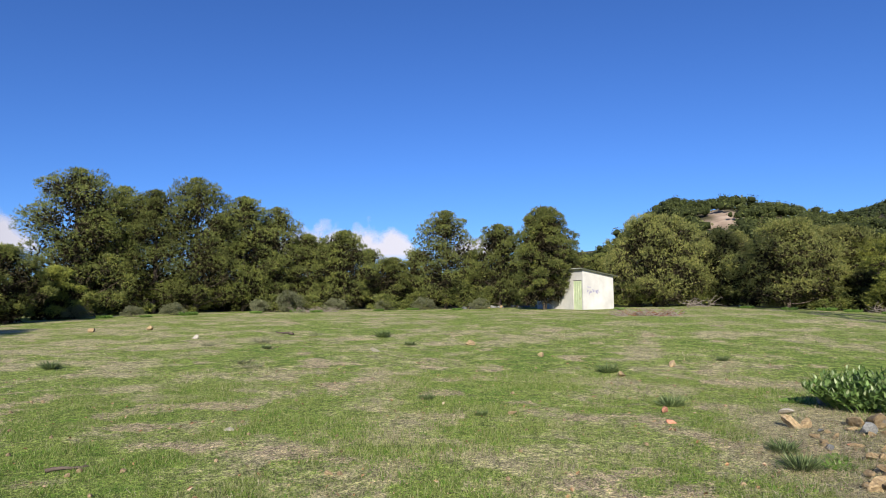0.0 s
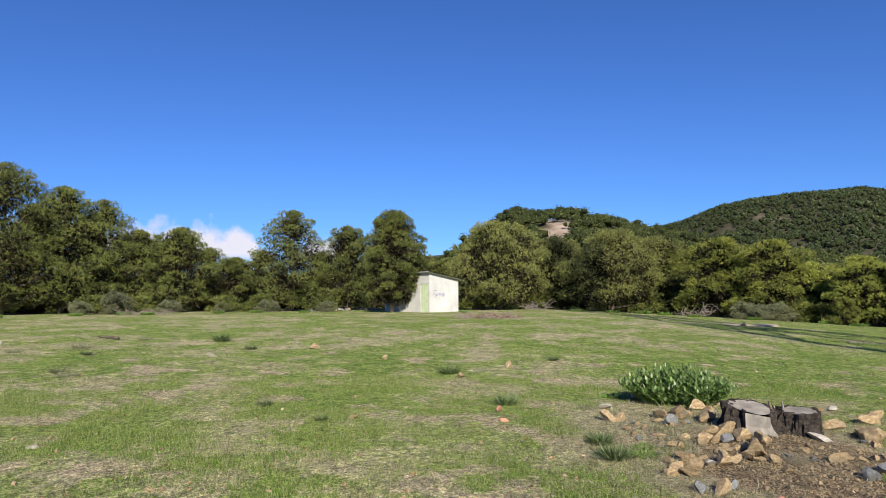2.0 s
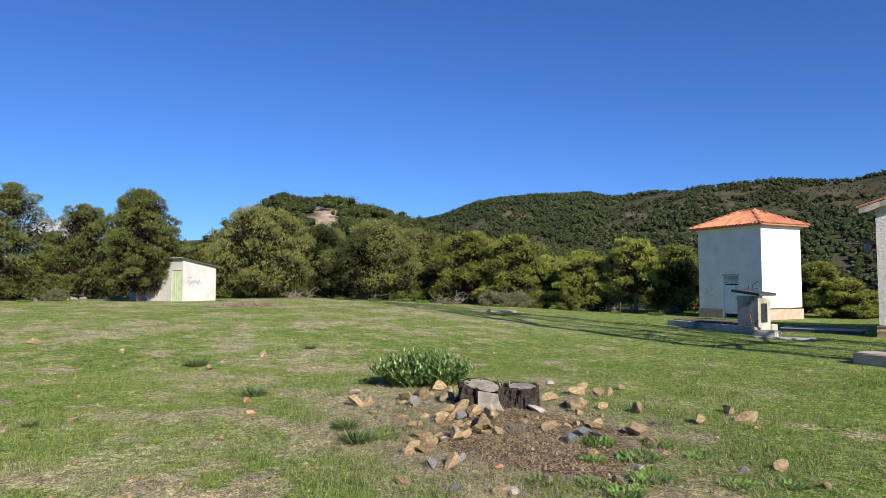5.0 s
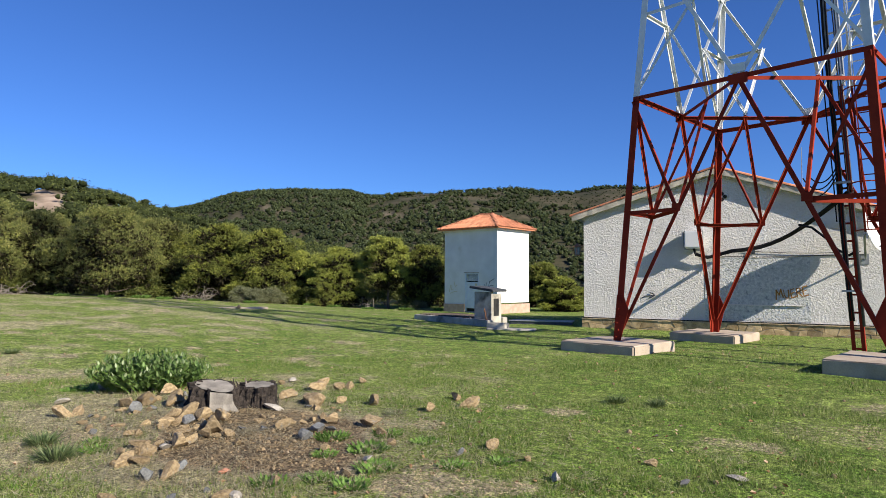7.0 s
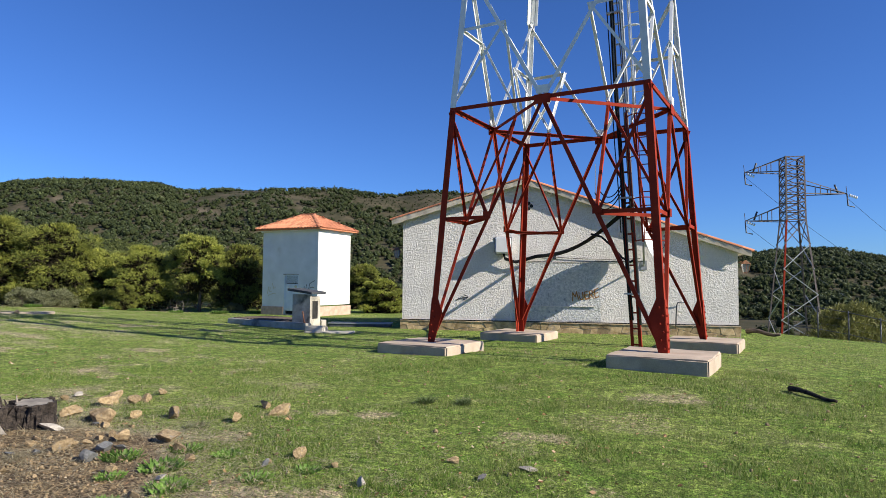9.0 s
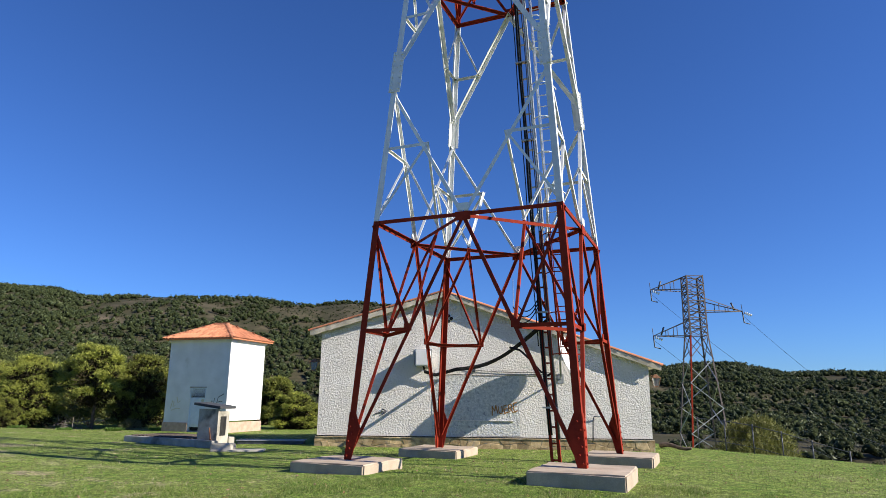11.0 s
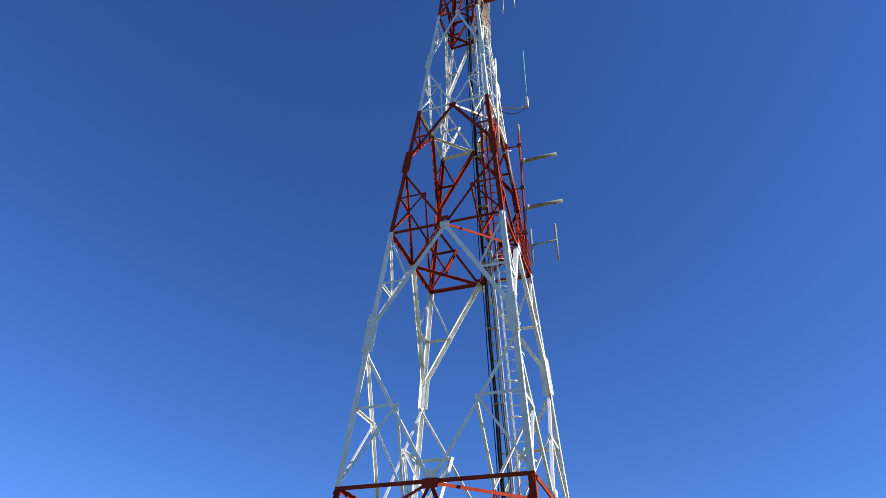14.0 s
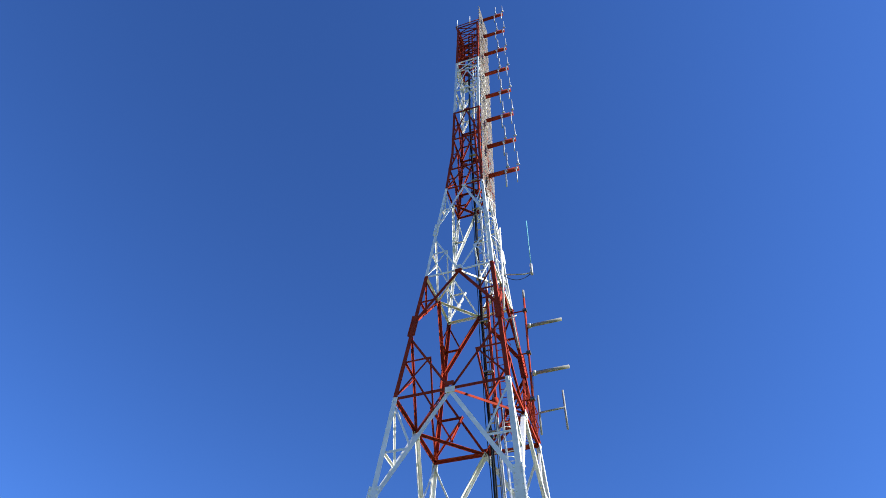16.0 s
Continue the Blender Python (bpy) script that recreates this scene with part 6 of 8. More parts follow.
def build_cables():
    way_in = Vector((1.33, -0.03, 3.58))
    for k, (dy, dz) in enumerate(((0, 0), (0.05, 0.06), (-0.05, 0.03))):
        c = thing("feeder_run", "thick black feeder cable slung from wall to mast", "cable", group="feeder cables to the mast")
        pts = [house_pt(3.5, -0.25, 2.62 + dz), house_pt(3.55, -0.14, 2.40 + dz), house_pt(3.9, -0.14, 2.30 + dz * 0.6), house_pt(4.6, -0.18, 2.48 + dz)]
        end = way_in + Vector((dy, 0, -0.2 + dz))
        start = pts[-1]
        for t in np.linspace(0.12, 1, 10):
            pts.append(start.lerp(end, float(t)) - Vector((0, 0, 0.32 * math.sin(math.pi * float(t)))))
        tube("cable", pts, 0.030, M_CABLE, c, 6)
    c = thing("drop_cable", "black cable sagging from the bundle down to the mast", "cable")
    tube("cable", [(0.11, 0.88, 2.86), (0.40, 0.76, 2.78), (0.71, 0.63, 2.52), (0.94, 0.59, 2.26), (1.15, 0.54, 2.14), (1.28, 0.47, 2.21)], 0.028, M_CABLE, c, 6)
    c = thing("thin_wall_cable", "thin grey cables stapled along the plaster", "cable")
    tube("cable", [house_pt(3.8, -0.03, 2.38), house_pt(5.2, -0.02, 2.32), house_pt(8.0, -0.02, 2.36)], 0.010, M_CABLE, c, 5)
    tube("cable", sag(house_pt(4.9, -0.03, 2.52), house_pt(7.9, -0.03, 2.45), 0.06), 0.009, M_CABLE, c, 5)
    part("junction_box", boxed(0, 0.10, 0, 0.06, 0, 0.13, 0.01), M_DARKSTEEL, c).matrix_basis = HOUSE @ Matrix.Translation((5.12, -0.062, 2.42))
    # slack loops hanging beside the tray
    for k in range(3):
        c = thing("cable_loop", "slack black cable loop hanging at the mast", "cable", group="cable loops")
        o = Vector((1.12, -0.06 - 0.04 * k, 3.95 - 0.12 * k))
        tube("cable", sag(o, o + Vector((-0.55 - 0.12 * k, 0.15, -0.15 + 0.1 * k)), 0.22 + 0.08 * k, 12), 0.014, M_CABLE, c, 5)
    c = thing("wall_pipe", "bent dark conduit standing on the wall foot", "conduit")
    tube("pipe", [house_pt(8.95, -0.10, 0.30), house_pt(8.98, -0.10, 0.95), house_pt(9.02, -0.09, 1.05), house_pt(9.22, -0.06, 1.05)], 0.02, M_DARKSTEEL, c, 6)


build_cables()


def build_lantern(m, label):
    l = thing("wall_lantern", label, "wall lantern", m, "lanterns of the house")
    tube("bracket", [(0, 0.0, 0.0), (-0.16, 0, 0.06), (-0.28, 0, 0.0)], 0.014, M_LANTERN, l, 6)
    part("wall_plate", boxed(-0.012, 0.0, -0.05, 0.05, -0.12, 0.12), M_LANTERN, l)
    bm = bmesh.new()
    bmesh.ops.create_cone(bm, cap_ends=True, segments=4, radius1=0.085, radius2=0.15, depth=0.26, matrix=Matrix.Translation((-0.28, 0, -0.14)) @ Matrix.Rotation(radians(45), 4, "Z"))
    part("glass", bm, M_GLASS, l)
    bm = bmesh.new()
    bmesh.ops.create_cone(bm, cap_ends=True, segments=4, radius1=0.19, radius2=0.03, depth=0.12, matrix=Matrix.Translation((-0.28, 0, 0.05)) @ Matrix.Rotation(radians(45), 4, "Z"))
    part("roof", bm, M_LANTERN, l)
    for a in range(4):
        s = Vector((math.cos(math.pi / 2 * a), math.sin(math.pi / 2 * a), 0))
        tube("rib", [Vector((-0.28, 0, -0.27)) + s * 0.087, Vector((-0.28, 0, -0.01)) + s * 0.152], 0.009, M_LANTERN, l, 5)
    part("base", boxed(-0.34, -0.22, -0.06, 0.06, -0.31, -0.272, 0.006), M_LANTERN, l)


build_lantern(HOUSE @ Matrix.Translation((0.0, 0.22, 2.75)), "copper-brown wall lantern with glass panes at the house corner")
build_lantern(HOUSE @ Matrix.Translation((HW, 0.25, 2.30)) @ Matrix.Rotation(radians(180), 4, "Z"), "copper-brown wall lantern under the low eave")
ant = thing("roof_whip", "thin bare whip aerial rising behind the roof ridge", "antenna", HOUSE @ Matrix.Translation((6.6, 2.4, 4.1)))
tube("whip", [(0, 0, 0), (0, 0, 1.9)], 0.012, M_GALV, ant, 5)

# painted scribbles, which cannot be read
tag1 = thing("painted_scribble", "faded ochre scribble on white plaster", "graffiti", PUMP @ Matrix.Translation((-3.5, -0.006, 1.1)))
stroke("mark", [(0, 0.1), (0.1, 0.5), (0.2, 0.45), (0.15, 0.2), (0.3, 0.25)], 0.05, M_SPRAY_OCHRE, tag1)
stroke("mark", [(0.35, 0.7), (0.45, 0.4), (0.6, 0.5)], 0.05, M_SPRAY_OCHRE, tag1)
stroke("mark", [(0.05, 0.0), (0.4, 0.12), (0.62, 0.1)], 0.04, M_SPRAY_OCHRE, tag1)
tag2 = thing("painted_scribble", "black sprayed scribble on white plaster", "graffiti", PUMP @ Matrix.Translation((-0.95, -0.006, 1.35)))
stroke("mark", [(0, 0.0), (0.05, 0.3), (0.15, 0.1), (0.2, 0.4)], 0.035, M_SPRAY_BLACK, tag2)
stroke("mark", [(0.35, 0.15), (0.42, 0.45), (0.75, 0.62)], 0.035, M_SPRAY_BLACK, tag2)
stroke("mark", [(0.40, 0.2), (0.58, 0.26), (0.70, 0.22)], 0.03, M_SPRAY_BLACK, tag2)
tag3 = thing("painted_scribble", "violet sprayed scribble on the shed side", "graffiti", SHED @ Matrix.Translation((0.006, 0.35, 0.95)) @ Matrix.Rotation(radians(90), 4, "Z"))
for k in range(8):
    stroke("mark", [(0.12 * k, 0.1 + 0.2 * rng_g.random()), (0.06 + 0.12 * k, 0.5 - 0.3 * rng_g.random()), (0.14 + 0.12 * k, 0.2 + 0.2 * rng_g.random())], 0.055, M_SPRAY_VIOLET, tag3)
stroke("mark", [(0.0, 0.62), (0.3, 0.60)], 0.05, M_SPRAY_VIOLET, tag3)


# ---------------------------------------------------------------- well hut, tank, trough
def build_well():
    hut = thing("well_hut", "small weathered concrete hut with a dark slanted roof slab", "well hut", Matrix.Translation((-9.82, 1.75, hz(-9.82, 1.75) - 0.02)) @ Matrix.Rotation(radians(6), 4, "Z") @ Matrix.Diagonal((0.84, 0.84, 0.97, 1)))
    bm = bmesh.new()
    box(bm, -0.86, 0, 0, 0.1, -0.2, 1.22)
    box(bm, -0.86, -0.76, 0.1, 0.72, -0.2, 1.18)
    box(bm, -0.76, 0, 0.62, 0.72, -0.2, 1.14)
    part("wall", bm, M_CONC_DARK, hut)
    bm = bmesh.new()
    box(bm, -0.1, 0, 0.1, 0.16, -0.2, 1.14)
    box(bm, -0.1, 0, 0.54, 0.62, -0.2, 1.14)
    box(bm, -0.1, 0, 0.16, 0.54, 0.98, 1.14)
    box(bm, -0.1, 0, 0.16, 0.54, -0.2, 0.36)
    part("wall", bm, M_CONC_DARK, hut)
    part("hatch", boxed(-0.06, -0.03, 0.16, 0.54, 0.36, 0.98, 0.004), M_DARK, hut, "black steel hatch")
    roof = part("roof", boxed(-1.02, 0.16, -0.16, 0.88, 0, 0.085, 0.012), M_ROOFGREY, hut)
    roof.matrix_basis = pose(0, 0, 1.24, 0, 6, 0)
    tube("lever", [(-0.34, -0.02, 0.62), (-0.26, -0.05, 0.4), (-0.20, -0.07, 0.15)], 0.022, M_RUST, hut, 6)
    part("valve", boxed(-0.30, -0.14, -0.10, -0.005, 0.10, 0.26, 0.03), M_RUST, hut)
    tank = thing("low_tank", "low concrete tank wall, dark slats and floor for inner shade", "water tank", Matrix.Translation((-9.55, 1.25, hz(-9.6, 1.4) - 0.02)) @ Matrix.Rotation(radians(-8), 4, "Z"))
    part("wall", boxed(-4.4, 0, 0, 0.26, -0.3, 0.24, 0.02), M_CONC, tank)
    part("wall", boxed(-4.6, -4.34, 0.26, 1.9, -0.3, 0.24, 0.02), M_CONC, tank)
    part("wall", boxed(-4.34, -1.1, 1.64, 1.9, -0.3, 0.24, 0.02), M_CONC, tank)
    # Dark bottom and slats stand in for the shade behind the tank wall.
    part("bottom", boxed(-4.34, -0.9, 0.26, 1.64, -0.3, -0.02), M_DARK, tank)
    for k in range(16):
        part("shade_slat", boxed(-4.3 + k * 0.2, -4.18 + k * 0.2, 0.2, 1.7, 0.245, 0.275), M_BARK, tank)
    blk = part("concrete_block", boxed(-0.32, 0.32, -0.22, 0.22, -0.05, 0.20, 0.03), M_CONC)
    blk.matrix_basis = pose(-8.75, 0.85, hz(-8.75, 0.85), 0, 0, 20)
    tagged(blk, "loose weathered concrete block on the grass", "concrete block")
    slab = part("paving_slab", boxed(-0.75, 0.75, -0.3, 0.3, -0.05, 0.045, 0.015), M_CONC)
    slab.matrix_basis = pose(-8.3, 1.0, hz(-8.3, 1.0), 0, 0, 30)
    tagged(slab, "flat worn concrete slab in the grass", "paving slab")
    slab = part("paving_slab", boxed(-1.1, 1.1, -0.35, 0.35, -0.05, 0.05, 0.015), M_CONC_PINK)
    slab.matrix_basis = pose(-23.2, -0.5, hz(-23.2, -0.5), 0, 0, 60)
    tagged(slab, "flat pale concrete slab out in the field", "paving slab")
    # The dark body below the pale rim stands in for deep shade.
    tr = thing("water_trough", "long low trough, pale blue rim, dark body for its shade", "trough", Matrix.Translation((-9.3, 3.9, hz(-9.3, 3.9))) @ Matrix.Rotation(radians(28), 4, "Z"))
    for a in ((-1.1, 1.1, -0.3, -0.22), (-1.1, 1.1, 0.22, 0.3)):
        part("side", boxed(a[0], a[1], a[2], a[3], -0.1, 0.10, 0.01), M_DARKSTEEL, tr)
    for x in (-1.1, 1.02):
        part("end", boxed(x, x + 0.08, -0.22, 0.22, -0.1, 0.10), M_DARKSTEEL, tr)
    part("bottom", boxed(-1.02, 1.02, -0.22, 0.22, -0.05, 0.0), M_DARKSTEEL, tr)
    part("rim", boxed(-1.14, 1.14, -0.34, -0.2, 0.102, 0.135, 0.01), M_GALV, tr)
    part("rim", boxed(-1.14, 1.14, 0.2, 0.34, 0.102, 0.135, 0.01), M_GALV, tr)


build_well()


# ---------------------------------------------------------------- rocks
def rock_mesh(seed, mat, flat=1.0):
    rng = random.Random(seed)
    bm = bmesh.new()
    bmesh.ops.create_icosphere(bm, subdivisions=3, radius=0.60)
    for k in range(9):
        n = Vector((rng.gauss(0, 1), rng.gauss(0, 1), rng.gauss(0, 0.9))).normalized()
        d = rng.uniform(0.22, 0.36)
        for v in bm.verts:
            over = v.co.dot(n) - d
            if over > 0:
                v.co -= n * over
    sx, sy, sz = rng.uniform(1.15, 1.55), rng.uniform(0.85, 1.25), rng.uniform(0.75, 1.15) * flat
    for v in bm.verts:
        j = noise.noise(v.co * 5 + Vector((seed, 0, 0))) * 0.05 + noise.noise(v.co * 13 + Vector((0, seed, 0))) * 0.025
        v.co = Vector((v.co.x * sx, v.co.y * sy, v.co.z * sz)) * (1 + j)
    me = bpy.data.meshes.new("rock")
    bm.to_mesh(me)
    bm.free()
    me.materials.append(mat)
    return me


ROCKS = {m: [rock_mesh(10 * i + k, m) for k in range(5)] for i, m in enumerate((M_ROCK, M_SLATE, M_PALEROCK, M_REDROCK))}
ROCK_WORD = {M_ROCK: "angular ochre-brown rock lying on earth", M_SLATE: "dark blue-grey slaty rock on the earth", M_PALEROCK: "pale whitish rock on the turf", M_REDROCK: "reddish brick fragment in the grass"}


def put_rock(x, y, s, mat, rng, sink=0.22):
    ob = new("rock", rng.choice(ROCKS[mat]))
    ob.matrix_basis = pose(x, y, hz(x, y) + s * (0.34 - sink * 0.5), rng.uniform(-25, 25), rng.uniform(-25, 25), rng.uniform(0, 360)) @ Matrix.Diagonal((s * 1.08, s, s * 0.78, 1))
    return tagged(ob, ROCK_WORD[mat], "rock", "loose rocks on the field")


HEAP = ((-5.52, -10.90, 0.22), (-4.16, -11.40, 0.23), (-4.47, -11.03, 0.18), (-3.49, -11.93, 0.28), (-3.56, -12.12, 0.23), (-3.13, -11.71, 0.30), (-2.29, -11.91, 0.21),
        (-2.34, -12.04, 0.15), (-2.10, -12.19, 0.16), (-2.03, -12.12, 0.13), (-2.01, -12.28, 0.14), (-2.04, -11.83, 0.19), (-1.89, -11.70, 0.20), (-1.74, -11.95, 0.13),
        (-1.51, -11.96, 0.24), (-1.40, -12.09, 0.15), (-1.62, -12.24, 0.12), (-1.25, -12.40, 0.18), (-1.31, -12.29, 0.13), (-1.45, -12.68, 0.18), (-1.27, -12.80, 0.14),
        (-1.09, -12.93, 0.17), (-1.41, -12.87, 0.12), (-1.18, -12.73, 0.16), (-1.07, -13.01, 0.10), (-1.01, -12.84, 0.15), (-0.52, -12.79, 0.19), (-1.26, -11.93, 0.11), (-3.46, -12.83, 0.18))
RING = ((-3.51, -12.66, 0.15), (-2.54, -12.82, 0.13), (-1.95, -12.60, 0.11), (-3.88, -9.81, 0.13), (-3.24, -9.50, 0.19), (-2.81, -9.52, 0.16), (-2.82, -9.33, 0.15),
        (-3.16, -8.85, 0.13), (-2.60, -10.47, 0.20), (-1.99, -10.47, 0.30), (-1.96, -10.09, 0.13), (-1.70, -9.77, 0.23), (-1.24, -11.34, 0.16), (-1.09, -10.83, 0.17),
        (-0.72, -10.59, 0.21), (-0.20, -11.52, 0.09), (0.48, -11.78, 0.10), (0.26, -12.28, 0.10), (0.29, -12.72, 0.12), (-0.19, -13.35, 0.11), (0.77, -10.33, 0.14),
        (2.02, -9.70, 0.10), (1.23, -10.40, 0.10), (-0.91, -9.54, 0.20), (-1.2, -8.8, 0.17), (-0.75, -9.01, 0.20), (-0.34, -10.75, 0.11), (0.05, -10.95, 0.10), (-3.03, -9.71, 0.24))
GREY = ((-5.06, -10.90, 0.24), (-2.97, -12.25, 0.19), (-2.02, -12.02, 0.14), (-0.54, -12.95, 0.16), (-0.61, -12.67, 0.14), (-5.14, -11.91, 0.18), (-0.70, -11.39, 0.16),
        (-0.86, -11.17, 0.15), (-0.79, -11.05, 0.12), (0.09, -12.76, 0.06), (0.10, -13.03, 0.09), (0.70, -10.69, 0.10))
PALE = ((-1.30, -12.53, 0.13), (-4.36, -12.59, 0.17), (-3.93, -9.57, 0.11), (0.29, -11.43, 0.11), (0.34, -12.66, 0.11), (1.72, -10.66, 0.12), (2.48, -10.07, 0.10), (-2.05, -10.98, 0.15))
BROKEN = ((-2.48, -12.59, 0.06), (-0.27, -12.45, 0.08))
FIELD = ((-4.31, -14.12, 0.12), (-3.49, -14.14, 0.10), (-3.95, -16.11, 0.10), (-9.47, -13.23, 0.22), (-7.9, -14.38, 0.16), (-2.5, -19.39, 0.07), (-0.89, -17.5, 0.07),
         (-16.0, -28.3, 0.22), (-20.0, -33.0, 0.3), (-19.0, -35.0, 0.25), (-12.2, -20.5, 0.2), (-14.0, -18.2, 0.25), (-11.0, -16.0, 0.16), (-22.9, -0.9, 0.22), (2.7, -9.6, 0.10))


def scatter_rocks():
    rng = random.Random(31)
    for mat, spots in ((M_ROCK, HEAP + RING), (M_SLATE, GREY), (M_PALEROCK, PALE), (M_REDROCK, BROKEN)):
        for x, y, s in spots:
            put_rock(x, y, s * 0.90, mat, rng, 0.12)
    for k, (x, y, s) in enumerate(FIELD):
        put_rock(x, y, s, rng.choice((M_ROCK, M_ROCK, M_REDROCK, M_PALEROCK)), rng, 0.3)
    # more of the heap against the stump
    for k in range(70):
        a = rng.uniform(0, 2 * math.pi)
        r = rng.uniform(0.55, 1.5)
        x, y = -2.3 + math.cos(a) * r * 1.0, -11.55 + math.sin(a) * r * 0.9
        if -3.05 < x < -2.0 and -11.7 < y < -10.6:
            continue
        put_rock(x, y, rng.uniform(0.04, 0.10), rng.choice((M_ROCK, M_ROCK, M_ROCK, M_ROCK, M_ROCK, M_SLATE)), rng)
    # low rubble along the wood's edge
    for k in range(34):
        t = rng.random()
        put_rock(-44.5 - 3.2 * t + rng.uniform(-0.5, 0.5), -23.2 + 5.0 * t + rng.uniform(-0.4, 0.4), rng.uniform(0.15, 0.4), rng.choice((M_ROCK, M_SLATE, M_SLATE)), rng)
    # stone chips, uncountable
    verts, faces = [], []
    ico = bmesh.new()
    bmesh.ops.create_icosphere(ico, subdivisions=1, radius=0.5)
    bv, bf = [v.co.copy() for v in ico.verts], [tuple(v.index for v in f.verts) for f in ico.faces]
    ico.free()
    for k in range(1700):
        if k < 1350:
            a, r = rng.uniform(0, 6.283), abs(rng.gauss(0, 0.8))
            x, y = -1.1 + math.cos(a) * r * 1.7, -11.7 + math.sin(a) * r * 1.1
            s = rng.uniform(0.007, 0.026) * (1.6 if rng.random() < 0.08 else 1)
        else:
            az, r = rng.uniform(-15, 136), rng.uniform(4, 24)
            x, y = around(az, r)
            s = rng.uniform(0.02, 0.06)
        z = hz(x, y) + s * 0.2
        m = pose(x, y, z, rng.uniform(0, 90), rng.uniform(0, 90), rng.uniform(0, 360))
        o = len(verts)
        verts += [m @ (v * s * rng.uniform(0.7, 1.3)) for v in bv]
        faces += [tuple(o + i for i in f) for f in bf]
    tagged(mesh_ob("stone_chips", verts, faces, M_CHIP), "small brown stone chips strewn over earth and turf", "gravel", kind="stuff")


scatter_rocks()


# ---------------------------------------------------------------- stump
def used_only(verts, faces):
    ids = sorted({i for f in faces for i in f})
    at = {i: k for k, i in enumerate(ids)}
    return [verts[i] for i in ids], [tuple(at[i] for i in f) for f in faces]


def build_stump():
    rng = random.Random(17)
    st = thing("tree_stump", "split grey sawn stump with charred black bark", "tree stump",
               Matrix.Translation((-2.33, -11.32, hz(-2.5, -11.3) - 0.05)) @ Matrix.Rotation(radians(62.7), 4, "Z") @ Matrix.Diagonal((0.86, 0.86, 0.70, 1)))

    def block(poly, h, tilt, pale):
        n = len(poly) * 8
        pts = []
        for i in range(n):
            a, b = Vector(poly[(i // 8) % len(poly)]), Vector(poly[(i // 8 + 1) % len(poly)])
            pts.append(a.lerp(b, (i % 8) / 8))
        c = sum(pts, Vector((0, 0))) / n
        levels = (-0.1, 0.0, 0.06, 0.12, 0.18, 0.24, 0.30, h)
        verts = []
        for z in levels:
            flare = 1.0 + 0.22 * max(0, 0.16 - z) / 0.16
            for i, p in enumerate(pts):
                j = 0.10 * noise.noise(Vector((p.x * 7, p.y * 7, z * 1.5))) + 0.085 * noise.noise(Vector((p.x * 26, p.y * 26, z * 4))) - 0.06 * max(0, z - 0.24) / 0.1 * (noise.noise(Vector((p.x * 12, p.y * 12, 7))) > 0.1)
                q = c + (p - c) * (flare + j * (0.5 if (i // 8) in pale else 2.9))
                top = tilt[0] * (p.x - c.x) + tilt[1] * (p.y - c.y) + 0.02 * noise.noise(Vector((p.x * 6, p.y * 6, 3)))
                verts.append((q.x, q.y, z + (top if z == h else 0)))
        side_b, side_p = [], []
        for k in range(len(levels) - 1):
            for i in range(n):
                f = (k * n + i, k * n + (i + 1) % n, (k + 1) * n + (i + 1) % n, (k + 1) * n + i)
                (side_p if (i // 8) in pale else side_b).append(f)
        mesh_ob("bark", *used_only(verts, side_b), M_BURNT, st, "charred black bark")
        if side_p:
            mesh_ob("split_face", *used_only(verts, side_p), M_CUT, st, "pale split wood face")
        ring = [Vector(v) for v in verts[-n:]]
        mid_p = sum(ring, Vector()) / n
        soft = [sum((ring[(i + k) % n] for k in range(-4, 5)), Vector()) / 9 for i in range(n)]
        edge = [mid_p.lerp(p, 0.93 + 0.04 * noise.noise(p * 9)) for p in soft]
        tv = [mid_p + Vector((0, 0, 0.004))] + [mid_p.lerp(p, 0.5) + Vector((0, 0, 0.006 * rng.uniform(-1, 1))) for p in edge] + [p + Vector((0, 0, 0.003)) for p in edge]
        tf = [(0, 1 + i, 1 + (i + 1) % n) for i in range(n)] + [(1 + i, 1 + n + i, 1 + n + (i + 1) % n, 1 + (i + 1) % n) for i in range(n)]
        mesh_ob("cut_top", tv, tf, M_CUT, st, "weathered grey sawn top", flat=False)
        # thick bark standing a little over the sawn wood
        crest = [p.lerp(q, 0.5) + Vector((0, 0, 0.012 + 0.03 * noise.noise(p * 14))) for p, q in zip(edge, ring)]
        rv = [p - Vector((0, 0, 0.01)) for p in edge] + crest + ring
        rim = [i for i in range(n) if (i // 8) not in pale]
        rf = [(a + i, a + (i + 1) % n, a + n + (i + 1) % n, a + n + i) for a in (0, n) for i in rim]
        mesh_ob("bark_rim", *used_only(rv, rf), M_BURNT, st, "charred bark edge round the sawn top")
    block([(-0.62, 0.32), (-0.60, 0.06), (-0.33, -0.12), (0.0, -0.16), (0.03, 0.14), (-0.1, 0.46), (-0.42, 0.52)], 0.43, (-0.10, 0.16), {2})
    block([(0.07, 0.06), (0.22, -0.03), (0.40, 0.0), (0.53, 0.12), (0.54, 0.36), (0.34, 0.52), (0.1, 0.42)], 0.40, (0.04, 0.06), set())
    for k in range(12):
        x, y = rng.uniform(-0.14, 0.14), rng.uniform(0.22, 0.46)
        h = rng.uniform(0.34, 0.47) + (0.10 if k in (3, 7) else 0.0)
        tube("splinter", [(x, y, 0.12), (x + rng.uniform(-0.03, 0.03), y, h * 0.7), (x + rng.uniform(-0.10, 0.10), y + 0.03, h)], 0.034, M_TWIG if k % 3 == 0 else M_BURNT, st, 5, taper=0.005)


build_stump()


